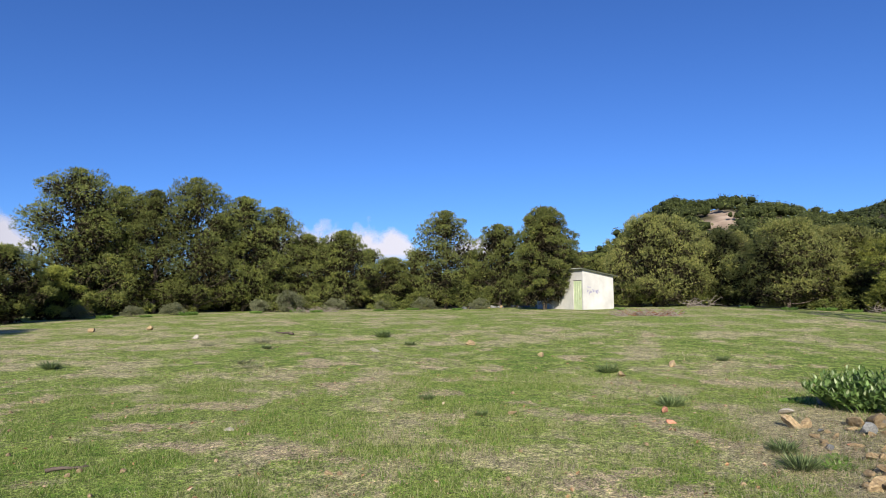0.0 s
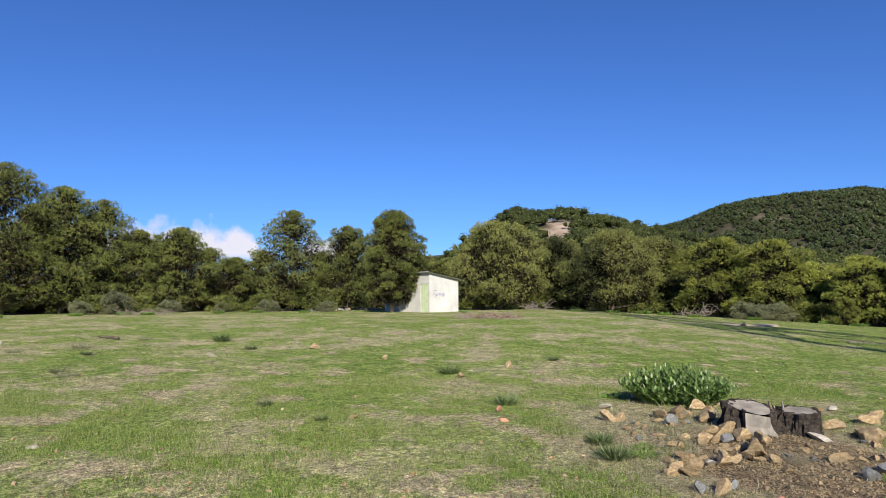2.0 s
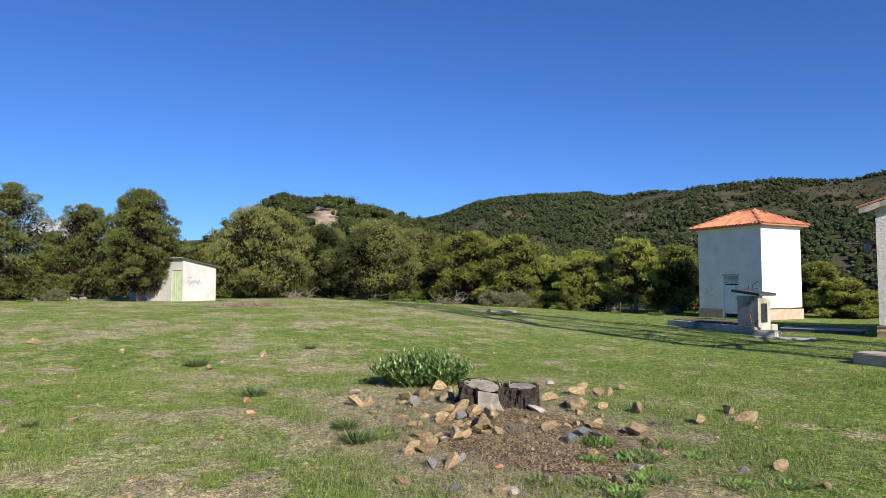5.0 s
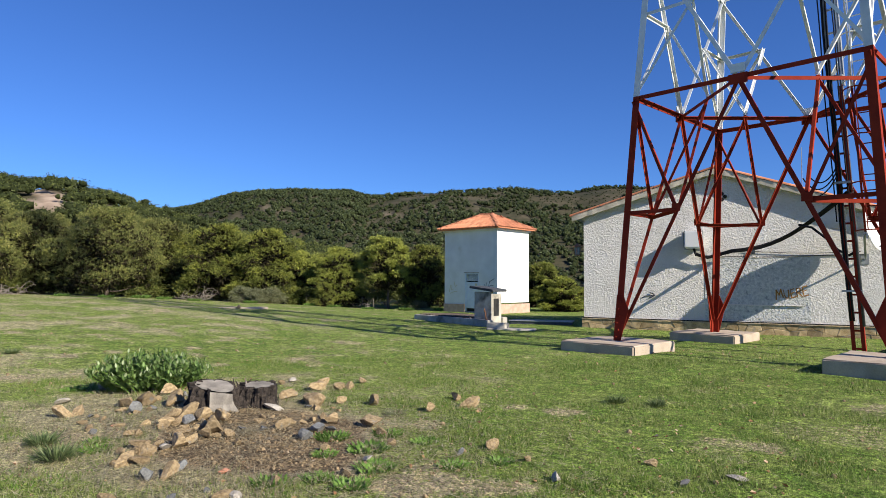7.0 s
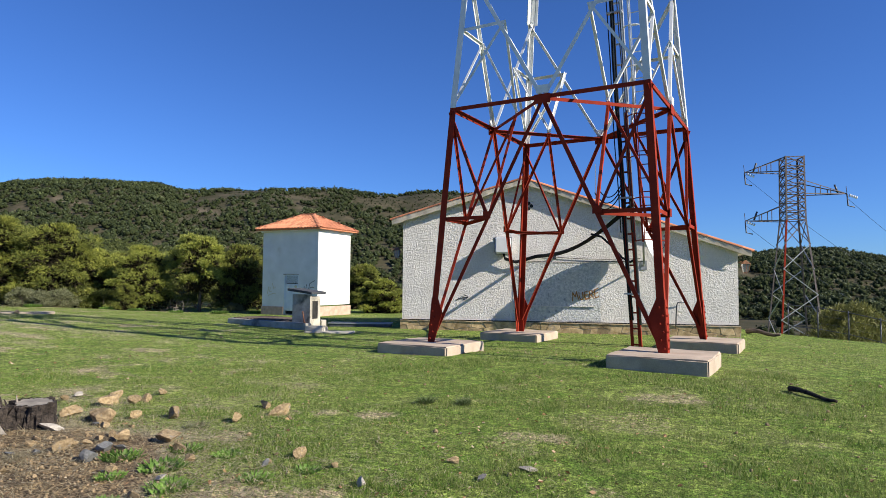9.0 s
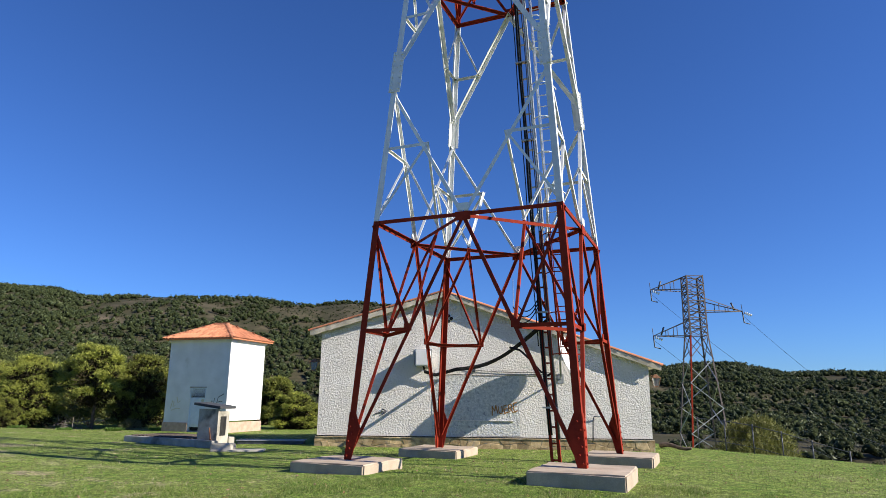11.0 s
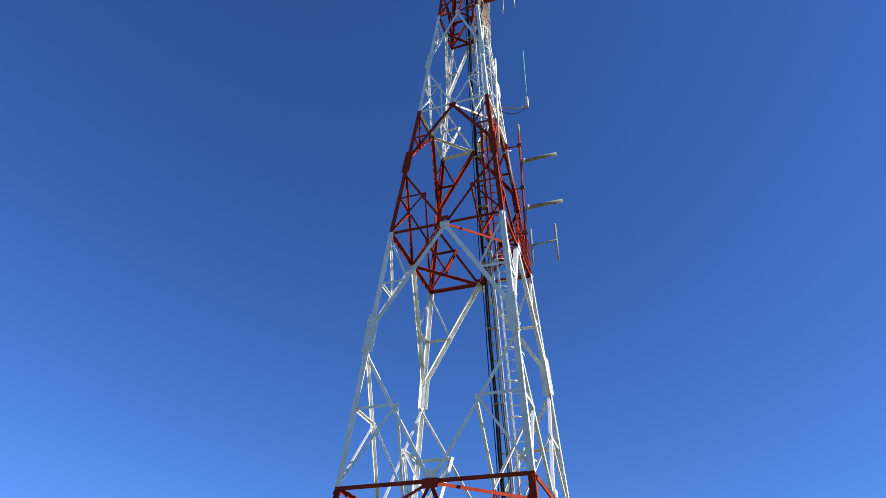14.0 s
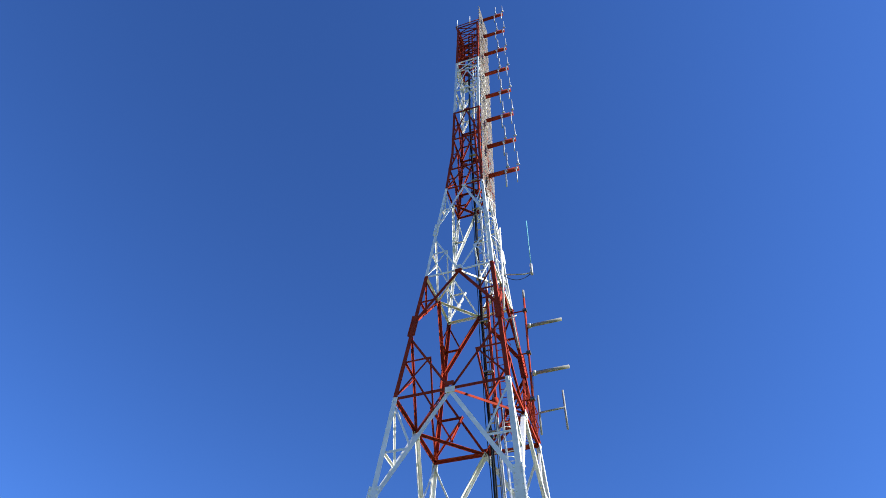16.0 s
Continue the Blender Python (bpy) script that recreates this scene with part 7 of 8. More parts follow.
# ---------------------------------------------------------------- broad-leaved bush
def leaf_mesh(name, mat, fold=0.25):
    prof = ((0.0, 0.0), (0.18, 0.16), (0.45, 0.20), (0.75, 0.12), (1.0, 0.0))
    verts, faces = [], []
    for x, w in prof:
        d = 0.10 * x * x
        verts += [(x, 0, -d), (x, w, -d + w * fold), (x, -w, -d + w * fold)]
    for i in range(4):
        a, b = 3 * i, 3 * i + 3
        faces += [(a, b, b + 1, a + 1), (a, a + 2, b + 2, b)]
    me = bpy.data.meshes.new(name)
    me.from_pydata(verts, [], faces)
    me.materials.append(mat)
    me.polygons.foreach_set("use_smooth", [True] * len(me.polygons))
    return me


LEAVES = [leaf_mesh("leaf", M_LEAF, 0.2), leaf_mesh("leaf", M_LEAF, 0.4), leaf_mesh("leaf", M_LEAF_PALE, 0.6)]


def build_bush():
    rng = random.Random(41)
    b = thing("leafy_bush", "low bush of felted green leaves with pale upright tips", "bush",
              Matrix.Translation((-4.75, -11.4, hz(-4.75, -11.4))) @ Matrix.Rotation(radians(62), 4, "Z") @ Matrix.Diagonal((0.9, 0.9, 0.78, 1)))
    made = 0
    rest_v, rest_f = [], []
    for k in range(300):
        a, r = rng.uniform(0, 6.283), math.sqrt(rng.random())
        fx, fy = math.cos(a) * r, math.sin(a) * r
        h = (0.68 - 0.34 * r * r) * rng.uniform(0.8, 1.1)
        foot = Vector((fx * 0.55, fy * 0.34, -0.02))
        top = Vector((fx * 0.98 + rng.uniform(-0.06, 0.06), fy * 0.62 + rng.uniform(-0.06, 0.06), h))
        bend = (top - foot).normalized()
        if k % 3 == 0:
            tube("stem", [foot, foot.lerp(top, 0.5) + Vector((0, 0, 0.04)), top], 0.008, M_HERB, b, 4)
        n = rng.randint(7, 10)
        for i in range(n):
            t = 0.25 + 0.75 * (i + 1) / n
            p = foot.lerp(top, t)
            yaw = i * 1.75 + k
            tip = t > 0.93
            pitch = radians(78 if tip else rng.uniform(22, 70))
            s = rng.uniform(0.10, 0.15) * (0.8 if tip else 1.0) * (1.15 - 0.3 * t)
            me = LEAVES[2] if tip and rng.random() < 0.8 else LEAVES[0 if rng.random() < 0.6 else 1]
            m = Matrix.Translation(p) @ Matrix.Rotation(yaw, 4, "Z") @ Matrix.Rotation(-pitch, 4, "Y") @ Matrix.Rotation(rng.uniform(-0.4, 0.4), 4, "X") @ Matrix.Scale(s, 4)
            if made < 300 and (tip or rng.random() < 0.2):
                ob = new("leaf", me)
                ob.parent = b
                ob.matrix_basis = m
                made += 1
            else:
                o = len(rest_v)
                rest_v += [m @ v.co for v in me.vertices]
                rest_f += [tuple(o + q for q in f.vertices) for f in me.polygons]
    tagged(mesh_ob("leaves", rest_v, rest_f, M_LEAF, b, flat=False), kind="stuff")


build_bush()


# ---------------------------------------------------------------- herbs, tufts and shrubs
def herb(seed, kind_name, label, mat, count, spread, length, width, lift, group):
    rng = np.random.default_rng(seed)
    t = thing(kind_name, label, "plant", pose(0, 0, 0), group)
    a = rng.uniform(0, 6.283, count)
    r = spread * np.sqrt(rng.uniform(0, 1, count))
    base = np.stack([np.cos(a) * r * 0.6, np.sin(a) * r * 0.6, np.zeros(count)], 1)
    aim = np.stack([np.cos(a) * rng.uniform(0.2, 1.1, count), np.sin(a) * rng.uniform(0.2, 1.1, count), rng.uniform(0.2, 1, count) * lift], 1)
    aim /= np.linalg.norm(aim, axis=1, keepdims=True)
    side = np.cross(aim, np.array([0.1, 0.2, 1.0]) + rng.normal(size=(count, 3)) * 0.3)
    side /= np.linalg.norm(side, axis=1, keepdims=True)
    L = (length * rng.uniform(0.5, 1.2, count))[:, None]
    W = (width * rng.uniform(0.6, 1.2, count))[:, None]
    mid_ = base + aim * L * 0.5
    tip = base + aim * L * np.array([1, 1, 0.85])
    tri = np.concatenate([np.stack([base, mid_ - side * W, mid_ + side * W], 1), np.stack([mid_ + side * W, mid_ - side * W, tip], 1)])
    tri_mesh("foliage", tri, mat, t)
    return t


def plant(source, spots, rng):
    for n, (x, y, s) in enumerate(spots):
        m = pose(x, y, hz(x, y) - 0.01, 0, 0, rng.uniform(0, 360)) @ Matrix.Scale(s, 4)
        if n == 0:
            source.matrix_basis = m
        else:
            copy_thing(source, m)


def plant_herbs():
    rng = random.Random(51)
    rosette = herb(3, "green_herb", "bright green leafy herb beside the bare earth", M_HERB, 190, 0.25, 0.085, 0.014, 1.2, "green herbs round the stump")
    plant(rosette, [(-0.54, -11.2, 1.0), (0.02, -11.2, 1.1), (0.22, -12.3, 0.9), (0.4, -12.0, 0.8), (-0.3, -10.7, 0.9), (0.5, -11.5, 1.0), (0.9, -11.0, 0.8), (0.15, -10.6, 0.8),
                    (-0.1, -11.6, 0.7), (0.7, -11.9, 0.9), (-5.4, -12.2, 1.0), (1.1, -10.6, 0.7), (-2.0, -12.9, 0.7), (-1.7, -13.0, 0.8)], rng)
    tuft = herb(7, "dark_tuft", "dark green wiry tuft standing in the turf", M_TUFT, 300, 0.17, 0.22, 0.006, 1.2, "dark tufts in the turf")
    plant(tuft, [(-4.81, -13.95, 1.0), (-8.4, -14.6, 1.2), (-1.61, -13.33, 0.9), (-2.2, -13.3, 0.8), (0.38, -7.47, 0.7), (0.85, -7.3, 0.65), (-16.6, -21.6, 1.6), (-8.1, -27.0, 1.2),
                 (-5.0, -17.5, 0.6), (-14.0, -20.0, 0.9), (-3.8, -16.5, 0.5), (-10.5, -12.0, 0.7), (-12.8, -24.0, 0.8)], rng)
    dry = herb(9, "twiggy_plant", "greyish dry twiggy plant on the turf", M_SHRUB, 170, 0.28, 0.30, 0.004, 0.8, "dry twiggy plants")
    plant(dry, [(-14.45, -25.0, 1.0), (-8.5, -22.2, 0.8), (-17.2, -24.3, 0.9), (-4.4, -12.9, 0.4), (-13.5, -26.3, 0.8), (-9.2, -22.8, 0.7), (-1.0, -10.0, 0.5)], rng)
    low = herb(11, "low_green_clump", "low bright green clump at the wood's edge", M_HERB, 420, 0.85, 0.30, 0.024, 1.7, "green clumps at the wood's edge")
    spots = []
    for az, d, s in ((129, 45, 0.8), (122.8, 46, 1.3), (126, 44, 0.8), (112.4, 46, 1.0), (114, 47, 1.2), (86, 43, 0.8), (76, 45, 0.9), (73, 44, 1.0), (70.5, 45, 1.2), (68.8, 44, 1.0),
                     (66.5, 43, 0.9), (62, 42, 1.0), (57, 40, 0.9), (55, 39, 0.9), (52, 39, 0.8), (48.6, 39, 1.0), (45.6, 39.5, 0.9), (117.5, 46, 0.9), (104, 47, 1.0), (107, 47, 0.9), (100, 46, 0.8)):
        spots.append((*around(az, d), s))
    plant(low, spots, rng)


plant_herbs()


def build_shrub(seed, name, label, mat, group, w=2.4, h=1.6, clump_count=42):
    rng = np.random.default_rng(seed)
    t = thing(name, label, "shrub", pose(0, 0, 0), group)
    cs, rs = [], []
    for k in range(clump_count):
        a, r, z = rng.uniform(0, 6.283), math.sqrt(rng.uniform(0, 1)), rng.uniform(0.10, 0.96)
        e = math.sqrt(max(0.04, 1 - z * z))
        cs.append((math.cos(a) * r * e * w / 2, math.sin(a) * r * e * w / 2, z * h))
        rs.append(rng.uniform(0.2, 0.38))
    tri_mesh("foliage", clumps(rng, cs, rs, 100, 0.16, 0.02, 0.7), mat, t)
    for k in range(9):
        tube("stem", limb_points(rng, (0, 0, -0.1), cs[k * 4], 0.1), 0.025, M_BARK, t, 4, taper=0.008)
    return t


def plant_shrubs():
    rng = random.Random(61)
    broom = build_shrub(71, "broom_shrub", "grey-green twiggy broom shrub at the wood's edge", M_SHRUB, "broom shrubs")
    rows = [(114.6, 49, 1.2), (117.2, 48, 0.8), (124, 47, 0.7), (127, 46.5, 0.6), (62.6, 43, 0.9), (60.4, 43, 0.9), (61.5, 42.6, 0.8), (110.8, 50, 0.8), (106.5, 50, 0.7), (103, 49, 0.8), (47.5, 40, 0.5),
            (98, 48, 0.7), (131, 45, 0.7)]
    for n, (az, d, s) in enumerate(rows):
        x, y = around(az, d)
        m = pose(x, y, hz(x, y), 0, 0, rng.uniform(0, 360)) @ Matrix.Diagonal((s * 0.9, s * 0.9, s * 0.75, 1))
        broom.matrix_basis = m if n == 0 else broom.matrix_basis
        if n:
            copy_thing(broom, m)
    green = build_shrub(73, "green_shrub", "dense green shrub under the pines", M_PINE, "green shrubs under the pines")
    k = 0
    for az in np.arange(44, 139, 3.3):
        if 88 < az < 94:
            continue
        d = rng.uniform(50, 56) if az > 66 else rng.uniform(43, 48)
        x, y = around(az + rng.uniform(-1, 1), d)
        s = rng.uniform(0.7, 1.3)
        m = pose(x, y, hz(x, y), 0, 0, rng.uniform(0, 360)) @ Matrix.Diagonal((s * 1.3, s * 1.3, s, 1))
        if k == 0:
            green.matrix_basis = m
        else:
            copy_thing(green, m)
        k += 1
    olive = build_shrub(79, "olive_shrub", "rounded yellowish-olive shrub behind a wire fence", M_OLIVE, "shrubs by the fence", 3.0, 2.0, 110)
    olive.matrix_basis = pose(6.05, 11.6, hz(6.05, 11.6) - 0.15)


plant_shrubs()


# ---------------------------------------------------------------- dead branches, brush pile, sticks
def build_dead_wood():
    rng = np.random.default_rng(81)
    for az, d, s in ((79.5, 47.5, 1.0), (66.3, 45.5, 0.9), (51.5, 42.5, 0.6)):
        x, y = around(az, d)
        t = thing("dead_branches", "bare grey fallen branches under the pines", "dead wood", pose(x, y, hz(x, y)), "fallen branches")
        for k in range(34):
            a = rng.uniform(0, 6.283)
            p = np.array([rng.uniform(-0.9, 0.9), rng.uniform(-0.9, 0.9), rng.uniform(0.05, 0.35)])
            q = p + np.array([math.cos(a) * 1.3, math.sin(a) * 1.3, rng.uniform(-0.05, 0.75)]) * s * rng.uniform(0.4, 1.0)
            tube("branch", limb_points(rng, p, q, 0.22), 0.018, M_TWIG, t, 4, taper=0.004)
    pile = thing("brush_pile", "low heap of reddish dead brush and stones on the grass", "brush pile", Matrix.Translation((-28.8, -11.4, hz(-28.8, -11.4))) @ Matrix.Rotation(radians(70), 4, "Z"))
    for k in range(170):
        c = np.array([rng.uniform(-1.5, 1.5), rng.uniform(-0.5, 0.5), 0])
        a = rng.uniform(0, 6.283)
        q = c + np.array([math.cos(a) * 0.6, math.sin(a) * 0.4, rng.uniform(0.05, 0.38)])
        tube("branch", limb_points(rng, c, q, 0.08), 0.018, M_TWIG if k % 3 else M_RUST, pile, 4, taper=0.006)
    pile2 = thing("brush_pile", "grey and brown cut brush lying at the wood's edge", "brush pile", Matrix.Translation((*around(112.5, 46.5), hz(*around(112.5, 46.5)))) @ Matrix.Rotation(radians(110), 4, "Z"))
    for k in range(60):
        c = np.array([rng.uniform(-1.6, 1.6), rng.uniform(-0.5, 0.5), 0])
        a = rng.uniform(0, 6.283)
        q = c + np.array([math.cos(a) * 0.7, math.sin(a) * 0.4, rng.uniform(0.05, 0.45)])
        tube("branch", limb_points(rng, c, q, 0.1), 0.02, M_TWIG, pile2, 4, taper=0.006)
    for name, p, q, r in (("charred_branch", (4.55, -3.95), (5.12, -4.6), 0.045), ("stick", (-0.5, -20.1), (-0.75, -19.85), 0.02), ("stick", (-17.5, -25.3), (-18.6, -26.5), 0.05), ("stick", (3.0, 8.7), (4.0, 8.2), 0.09)):
        t = thing(name, "dark dead branch lying on the grass", "dead wood", group="sticks on the grass")
        pts = [(p[0] + (q[0] - p[0]) * k, p[1] + (q[1] - p[1]) * k, hz(p[0] + (q[0] - p[0]) * k, p[1] + (q[1] - p[1]) * k) + r * (1 + 0.5 * math.sin(6 * k))) for k in np.linspace(0, 1, 6)]
        tube("branch", pts, r, M_BURNT if name == "charred_branch" else M_BARK, t, 6, taper=r * 0.5)


build_dead_wood()


# ---------------------------------------------------------------- power pylon, wires, fence
def build_pylon():
    gz = hz(3.95, 33.15)
    py = thing("power_pylon", "slim galvanised lattice power pylon with three arms", "pylon", Matrix.Translation((3.95, 33.15, 0)) @ Matrix.Rotation(radians(21), 4, "Z"))

    def hw(z):
        return float(np.interp(z, [-7, -1.55, 5.95, 10.1], [1.72, 1.3, 0.63, 0.60]))

    def pt(s, z):
        return Vector((s[0] * hw(z), s[1] * hw(z), z))
    zs = [gz - 0.2] + list(np.linspace(gz + 1.4, 5.95, 7)) + [6.55, 7.15, 7.75, 8.35, 8.95, 9.5, 10.1]
    for s in ((-1, -1), (1, -1), (1, 1), (-1, 1)):
        for a, b in ((zs[0], 5.95), (5.95, 10.1)):
            angle_bar("leg", pt(s, a), pt(s, b), 0.095, M_RED if s == (-1, -1) and a < 3 else M_PYLON, py, (-s[0], 0, 0), (0, -s[1], 0))
    for s0, s1 in SIDES:
        inn = Vector((-(s0[0] + s1[0]) / 2, -(s0[1] + s1[1]) / 2, 0))
        for k, (a, b) in enumerate(zip(zs, zs[1:])):
            for u, v in (((s0, s1), (s1, s0)) if b > 5.9 else (((s0, s1),) if k % 2 else ((s1, s0),))):
                angle_bar("brace", pt(u, a), pt(v, b), 0.050, M_PYLON if b > 5.0 else M_GALV, py, (0, 0, 1), inn)
            if b > 5.5:
                angle_bar("brace", pt(s0, b), pt(s1, b), 0.055, M_PYLON, py, (0, 0, -1), inn)
    tips = []
    for sx, z0, z1, ln in ((-1, 9.1, 10.1, 2.35), (1, 7.6, 8.5, 2.75), (-1, 5.85, 6.95, 2.35)):
        tip = Vector((sx * (0.6 + ln), 0, z0 + 0.02))
        tips.append(py.matrix_basis @ (tip + Vector((0, 0, -0.25))))
        for sy in (-1, 1):
            angle_bar("arm_chord", (sx * 0.61, sy * 0.61, z0), tip, 0.06, M_PYLON, py, (0, -sy, 0), (0, 0, 1))
            angle_bar("arm_chord", (sx * 0.61, sy * 0.61, z1), tip + Vector((0, 0, 0.06)), 0.055, M_PYLON, py, (0, -sy, 0), (0, 0, -1))
            for t in (0.35, 0.6):
                a, b = Vector((sx * 0.61, sy * 0.61, z0)).lerp(tip, t), Vector((sx * 0.61, sy * 0.61, z1)).lerp(tip, t)
                angle_bar("arm_strut", a, b, 0.04, M_PYLON, py, (1, 0, 0), (0, 1, 0))
        # insulators: one standing, one hung, one string
        tube("insulator", [tip + Vector((-sx * 0.55, 0, 0.1)), tip + Vector((-sx * 0.75, 0, 0.65))], 0.06, M_DARKSTEEL, py, 8)
        tube("hanger", [tip, tip + Vector((0.05, 0, -0.75)), tip + Vector((0.45, 0, -0.85))], 0.045, M_DARKSTEEL, py, 6)
        for k in range(4):
            tube("insulator", [tip + Vector((0.15 + 0.13 * k, 0, -0.06 - 0.05 * k)), tip + Vector((0.21 + 0.13 * k, 0, -0.085 - 0.05 * k))], 0.09, M_DISH, py, 8)
        tube("horn", [tip, tip + Vector((-0.05, 0, 0.55))], 0.02, M_PYLON, py, 5)
    for tip in tips:
        w = thing("power_line", "thin bare overhead conductor sagging downhill", "wire", group="overhead wires")
        tube("wire", sag(tip, tip + Vector((34, 50, -14)), 4.0, 24), 0.014, M_DARKSTEEL, w, 4)


build_pylon()


def build_fence():
    f = thing("wire_fence", "dark post and rail fence along the brow", "fence")
    pts = [(4.2, 9.6), (5.05, 9.56), (5.9, 9.52), (6.75, 9.47), (7.6, 9.42), (8.6, 9.3)]
    for x, y in pts:
        g = hz(x, y)
        tube("post", [(x, y, g - 0.2), (x, y, g + 1.05)], 0.022, M_DARKSTEEL, f, 6)
    for h, r in ((0.30, 0.012), (0.5, 0.004), (0.75, 0.004), (1.0, 0.014)):
        tube("rail" if r > 0.009 else "strand", [(x, y, hz(x, y) + h) for x, y in pts], r, M_DARKSTEEL, f, 5)


build_fence()


# ---------------------------------------------------------------- grass
def blades(name, rng, count, r0, r1, h, w, mat, want, label, az0=-24, az1=140, spread=1.0):
    az = rng.uniform(az0, az1, count)
    r = r0 + (r1 - r0) * rng.uniform(0, 1, count) ** spread
    x, y = EX - np.sin(np.radians(az)) * r, EY + np.cos(np.radians(az)) * r
    ok = want(x, y, rng)
    for bx, by, bw in ((-2.5, -2.5, 1.0), (2.5, -2.5, 1.0), (2.5, 2.5, 1.0), (-2.5, 2.5, 1.0)):
        ok &= ~((np.abs(x - bx) < bw) & (np.abs(y - by) < bw))
    u = (x + 7.37) * 0.9475 + (y - 3.69) * 0.3197
    v = -(x + 7.37) * 0.3197 + (y - 3.69) * 0.9475
    ok &= ~((u > -0.1) & (u < 11) & (v > -0.1))
    x, y, r = x[ok], y[ok], r[ok]
    z = height(x, y)
    n = len(x)
    a = rng.uniform(0, 6.283, n)
    hh = h * rng.uniform(0.45, 1.3, n) * (0.62 + 1.15 * smooth(0.35, 0.75, fbm(x * 1.6, y * 1.6, 3, 61)))
    ww = w * rng.uniform(0.7, 1.3, n) * (1 + r * 0.03)
    lean = rng.uniform(0.1, 0.9, n) * hh
    la = rng.uniform(0, 6.283, n)
    base = np.stack([x, y, z - 0.004], 1)
    side = np.stack([np.cos(a) * ww, np.sin(a) * ww, np.zeros(n)], 1)
    tip = base + np.stack([np.cos(la) * lean, np.sin(la) * lean, hh], 1)
    ob = tri_mesh(name, np.stack([base - side, base + side, tip], 1), mat)
    tagged(ob, label, "grass", kind="stuff")


rng_b = np.random.default_rng(91)


def green_spot(x, y, rng):
    return (rng.uniform(0, 1, len(x)) < np.clip(1.12 - 0.85 * dryness(x, y), 0.12, 1)) & (bare(x, y) < rng.uniform(0.15, 0.9, len(x)))


def weed_spot(x, y, rng):
    return (fbm(x * 1.9, y * 1.9, 4, 52) + rng.uniform(-0.10, 0.10, len(x)) > 0.50) & (dryness(x, y) < rng.uniform(0.2, 0.9, len(x))) & (bare(x, y) < 0.3)


def straw_spot(x, y, rng):
    return (rng.uniform(0, 1, len(x)) < np.clip(dryness(x, y) * 1.1 - 0.05, 0, 1)) & (bare(x, y) < rng.uniform(0.3, 1.3, len(x)))


blades("turf_blades", rng_b, 520000, 2.6, 13, 0.034, 0.0024, M_GRASS, green_spot, "short green grass blades")
blades("turf_blades", rng_b, 220000, 11, 46, 0.030, 0.0045, M_GRASS, green_spot, "short green grass blades farther out")
blades("turf_weeds", rng_b, 170000, 2.6, 13, 0.022, 0.0085, M_WEED, weed_spot, "small broad-leaved weeds growing in the turf")
blades("straw_blades", rng_b, 190000, 2.6, 15, 0.040, 0.0018, M_STRAW, straw_spot, "dry straw-coloured grass blades")
blades("straw_blades", rng_b, 60000, 13, 44, 0.045, 0.005, M_STRAW, straw_spot, "dry straw-coloured grass farther out")

rng_n = np.random.default_rng(92)
blades("turf_blades", rng_n, 60000, 0.0, 2.6, 0.034, 0.0024, M_GRASS, green_spot, "short green grass blades underfoot", spread=0.5)
blades("turf_blades", rng_n, 300000, 0.0, 9, 0.034, 0.0026, M_GRASS, green_spot, "short green grass blades on the open plateau", 140, 336, 0.5)


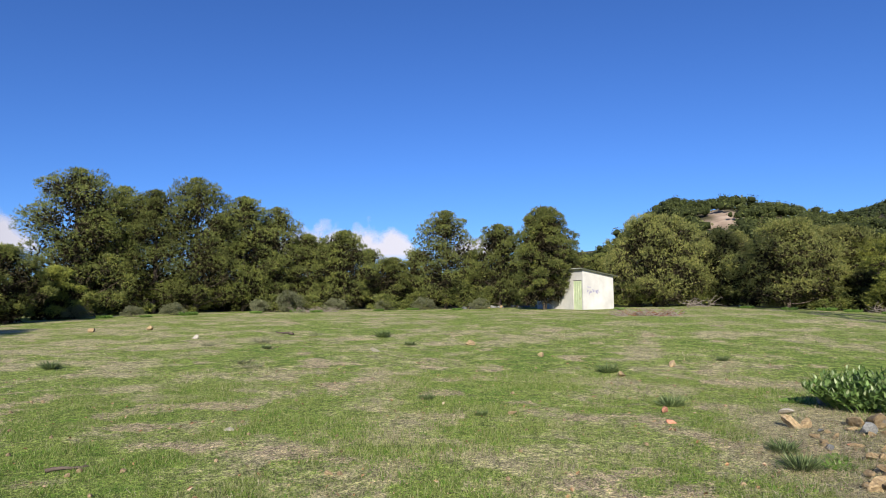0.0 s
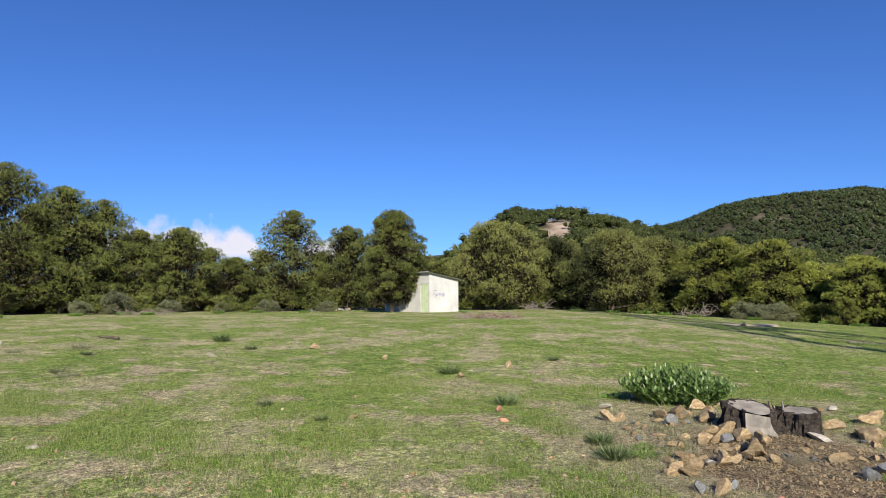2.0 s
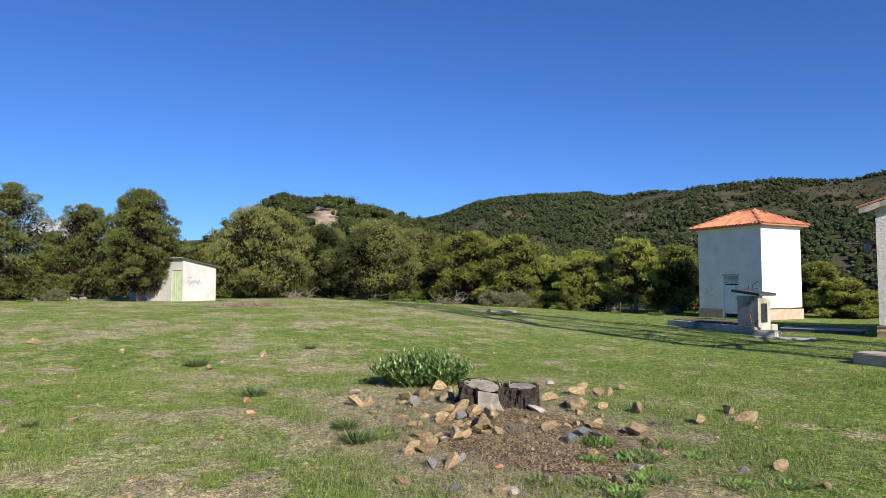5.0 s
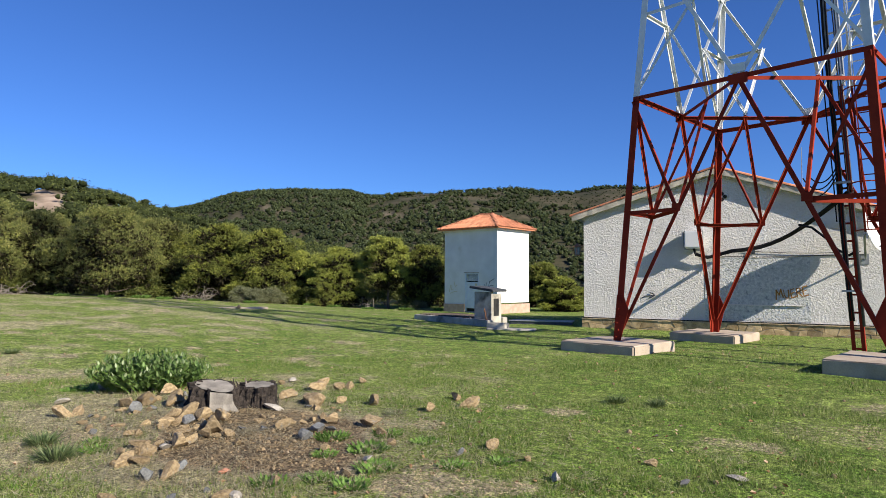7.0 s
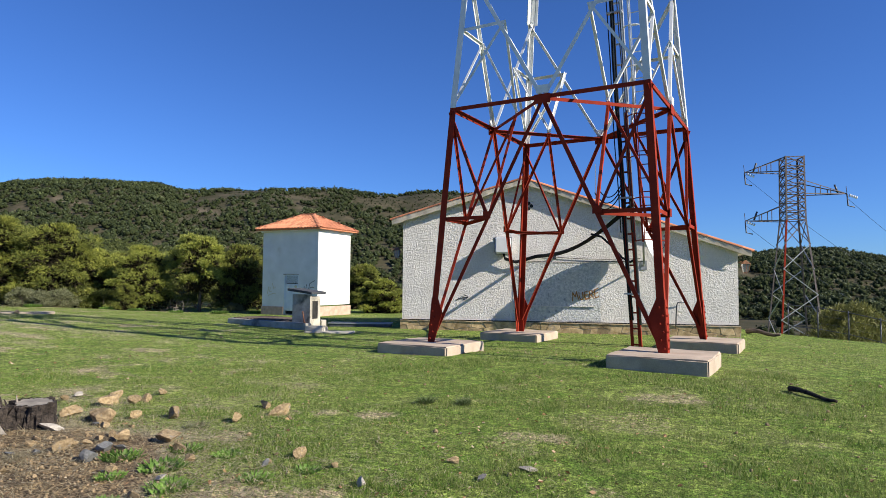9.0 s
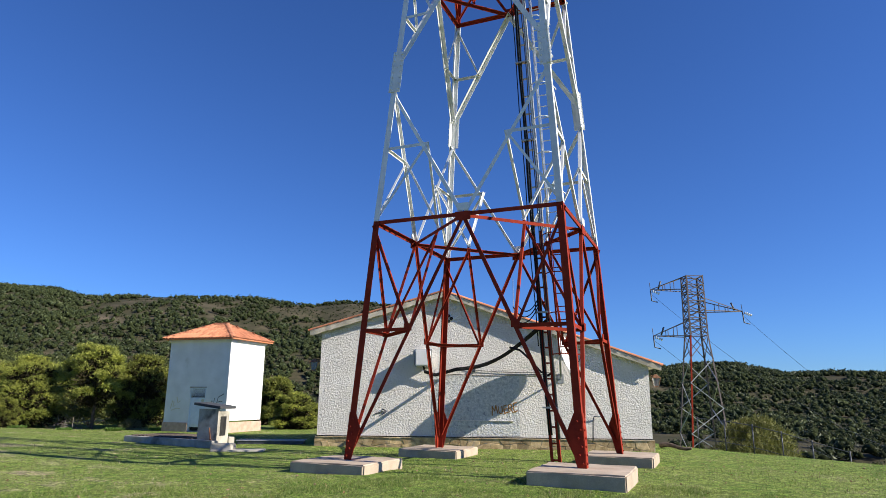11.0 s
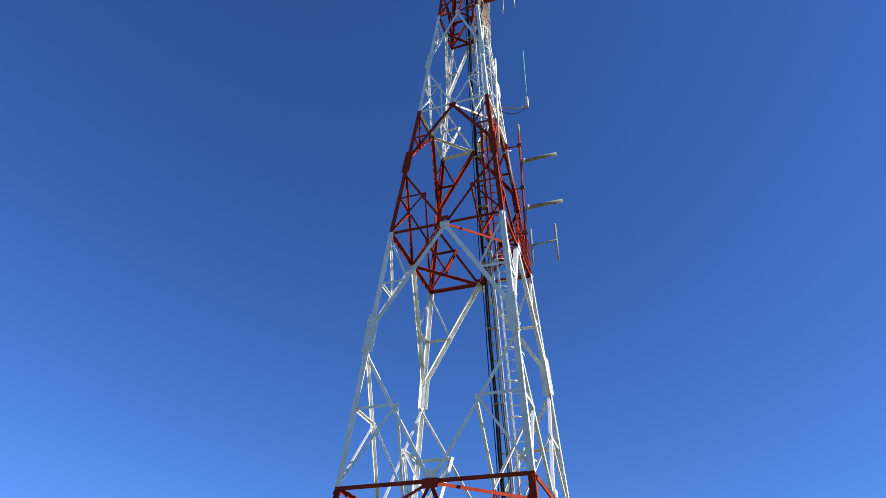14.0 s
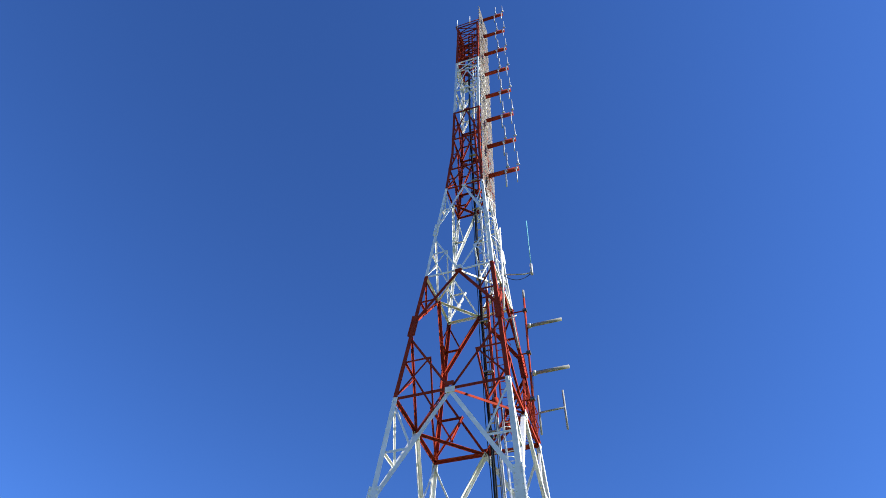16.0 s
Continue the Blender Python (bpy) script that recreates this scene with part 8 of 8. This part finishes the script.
def litter(name, rng, count, label):
    """Dead straw lying flat round the stump and the bare spots."""
    k = count // 2
    a, q = rng.uniform(0, 6.283, k), np.abs(rng.normal(0, 1.0, k))
    x1, y1 = -1.3 + np.cos(a) * q * 2.1, -11.7 + np.sin(a) * q * 1.5
    az, r = rng.uniform(-24, 140, count), rng.uniform(2.6, 20, count)
    x2, y2 = EX - np.sin(np.radians(az)) * r, EY + np.cos(np.radians(az)) * r
    ok = rng.uniform(0, 1, count) < np.clip(bare(x2, y2) * 2 + 0.6 * (dryness(x2, y2) - 0.4), 0.04, 1)
    x, y = np.concatenate([x1, x2[ok]]), np.concatenate([y1, y2[ok]])
    thin = (bare(x, y) < 0.75) | (rng.uniform(0, 1, len(x)) < 0.15)
    x, y = x[thin], y[thin]
    n = len(x)
    z = height(x, y) + rng.uniform(0.004, 0.03, n)
    a = rng.uniform(0, 6.283, n)
    ln = rng.uniform(0.03, 0.13, n)
    d = np.stack([np.cos(a) * ln, np.sin(a) * ln, rng.uniform(-0.012, 0.03, n)], 1)
    s = np.stack([-np.sin(a), np.cos(a), np.zeros(n)], 1) * rng.uniform(0.0015, 0.004, n)[:, None]
    p = np.stack([x, y, z], 1)
    tagged(tri_mesh(name, np.stack([p - s, p + s, p + d], 1), M_STRAW), label, "litter", kind="stuff")


def dead_leaves(rng, count):
    """Small curled leaves and crumbs lying on the turf."""
    az, r = rng.uniform(-24, 140, count), 2.6 + 22 * rng.uniform(0, 1, count) ** 1.3
    x, y = EX - np.sin(np.radians(az)) * r, EY + np.cos(np.radians(az)) * r
    near = fbm(x * 0.8, y * 0.8, 3, 71) + rng.uniform(-0.2, 0.2, count) > 0.5
    x, y = x[near], y[near]
    n = len(x)
    a, s = rng.uniform(0, 6.283, n), 0.007 + 0.024 * rng.uniform(0, 1, n) ** 3
    p = np.stack([x, y, height(x, y) + 0.012], 1)
    u = np.stack([np.cos(a) * s, np.sin(a) * s, rng.uniform(-0.3, 0.6, n) * s], 1)
    v = np.stack([-np.sin(a) * s * 0.6, np.cos(a) * s * 0.6, rng.uniform(0, 0.6, n) * s], 1)
    tagged(tri_mesh("dead_leaves", np.concatenate([np.stack([p - u, p + v, p + u], 1), np.stack([p - u, p + u, p - v], 1)]), M_DEADLEAF),
           "brown curled dead leaves strewn on the turf", "litter", kind="stuff")


dead_leaves(rng_b, 20000)
litter("straw_litter", rng_b, 100000, "pale dead straw lying on earth and turf")


# ---------------------------------------------------------------- clouds low over the woods
def build_cloud(az, dist, el, width, tall):
    """A far bank of vapour: a shallow curved sheet facing the plateau."""
    n, verts, faces = 24, [], []
    for i in range(n + 1):
        u = i / n - 0.5
        verts += [(u * width, 0.08 * width * math.cos(u * 3.0), 0.0), (u * width, 0.08 * width * math.cos(u * 3.0), tall)]
    for i in range(n):
        faces.append((2 * i, 2 * i + 2, 2 * i + 3, 2 * i + 1))
    ob = mesh_ob("cloud", verts, faces, M_CLOUD, flat=False)
    x, y = around(az, dist)
    ob.matrix_basis = pose(x, y, math.tan(radians(el)) * dist, 0, 0, az)
    tagged(ob, "soft white cloud bank low over the horizon", "cloud", "clouds", "structure")


build_cloud(109.8, 4000, 2.8, 1020, 325)
build_cloud(98.3, 4050, 3.0, 420, 175)
build_cloud(137.6, 4000, 3.2, 620, 330)
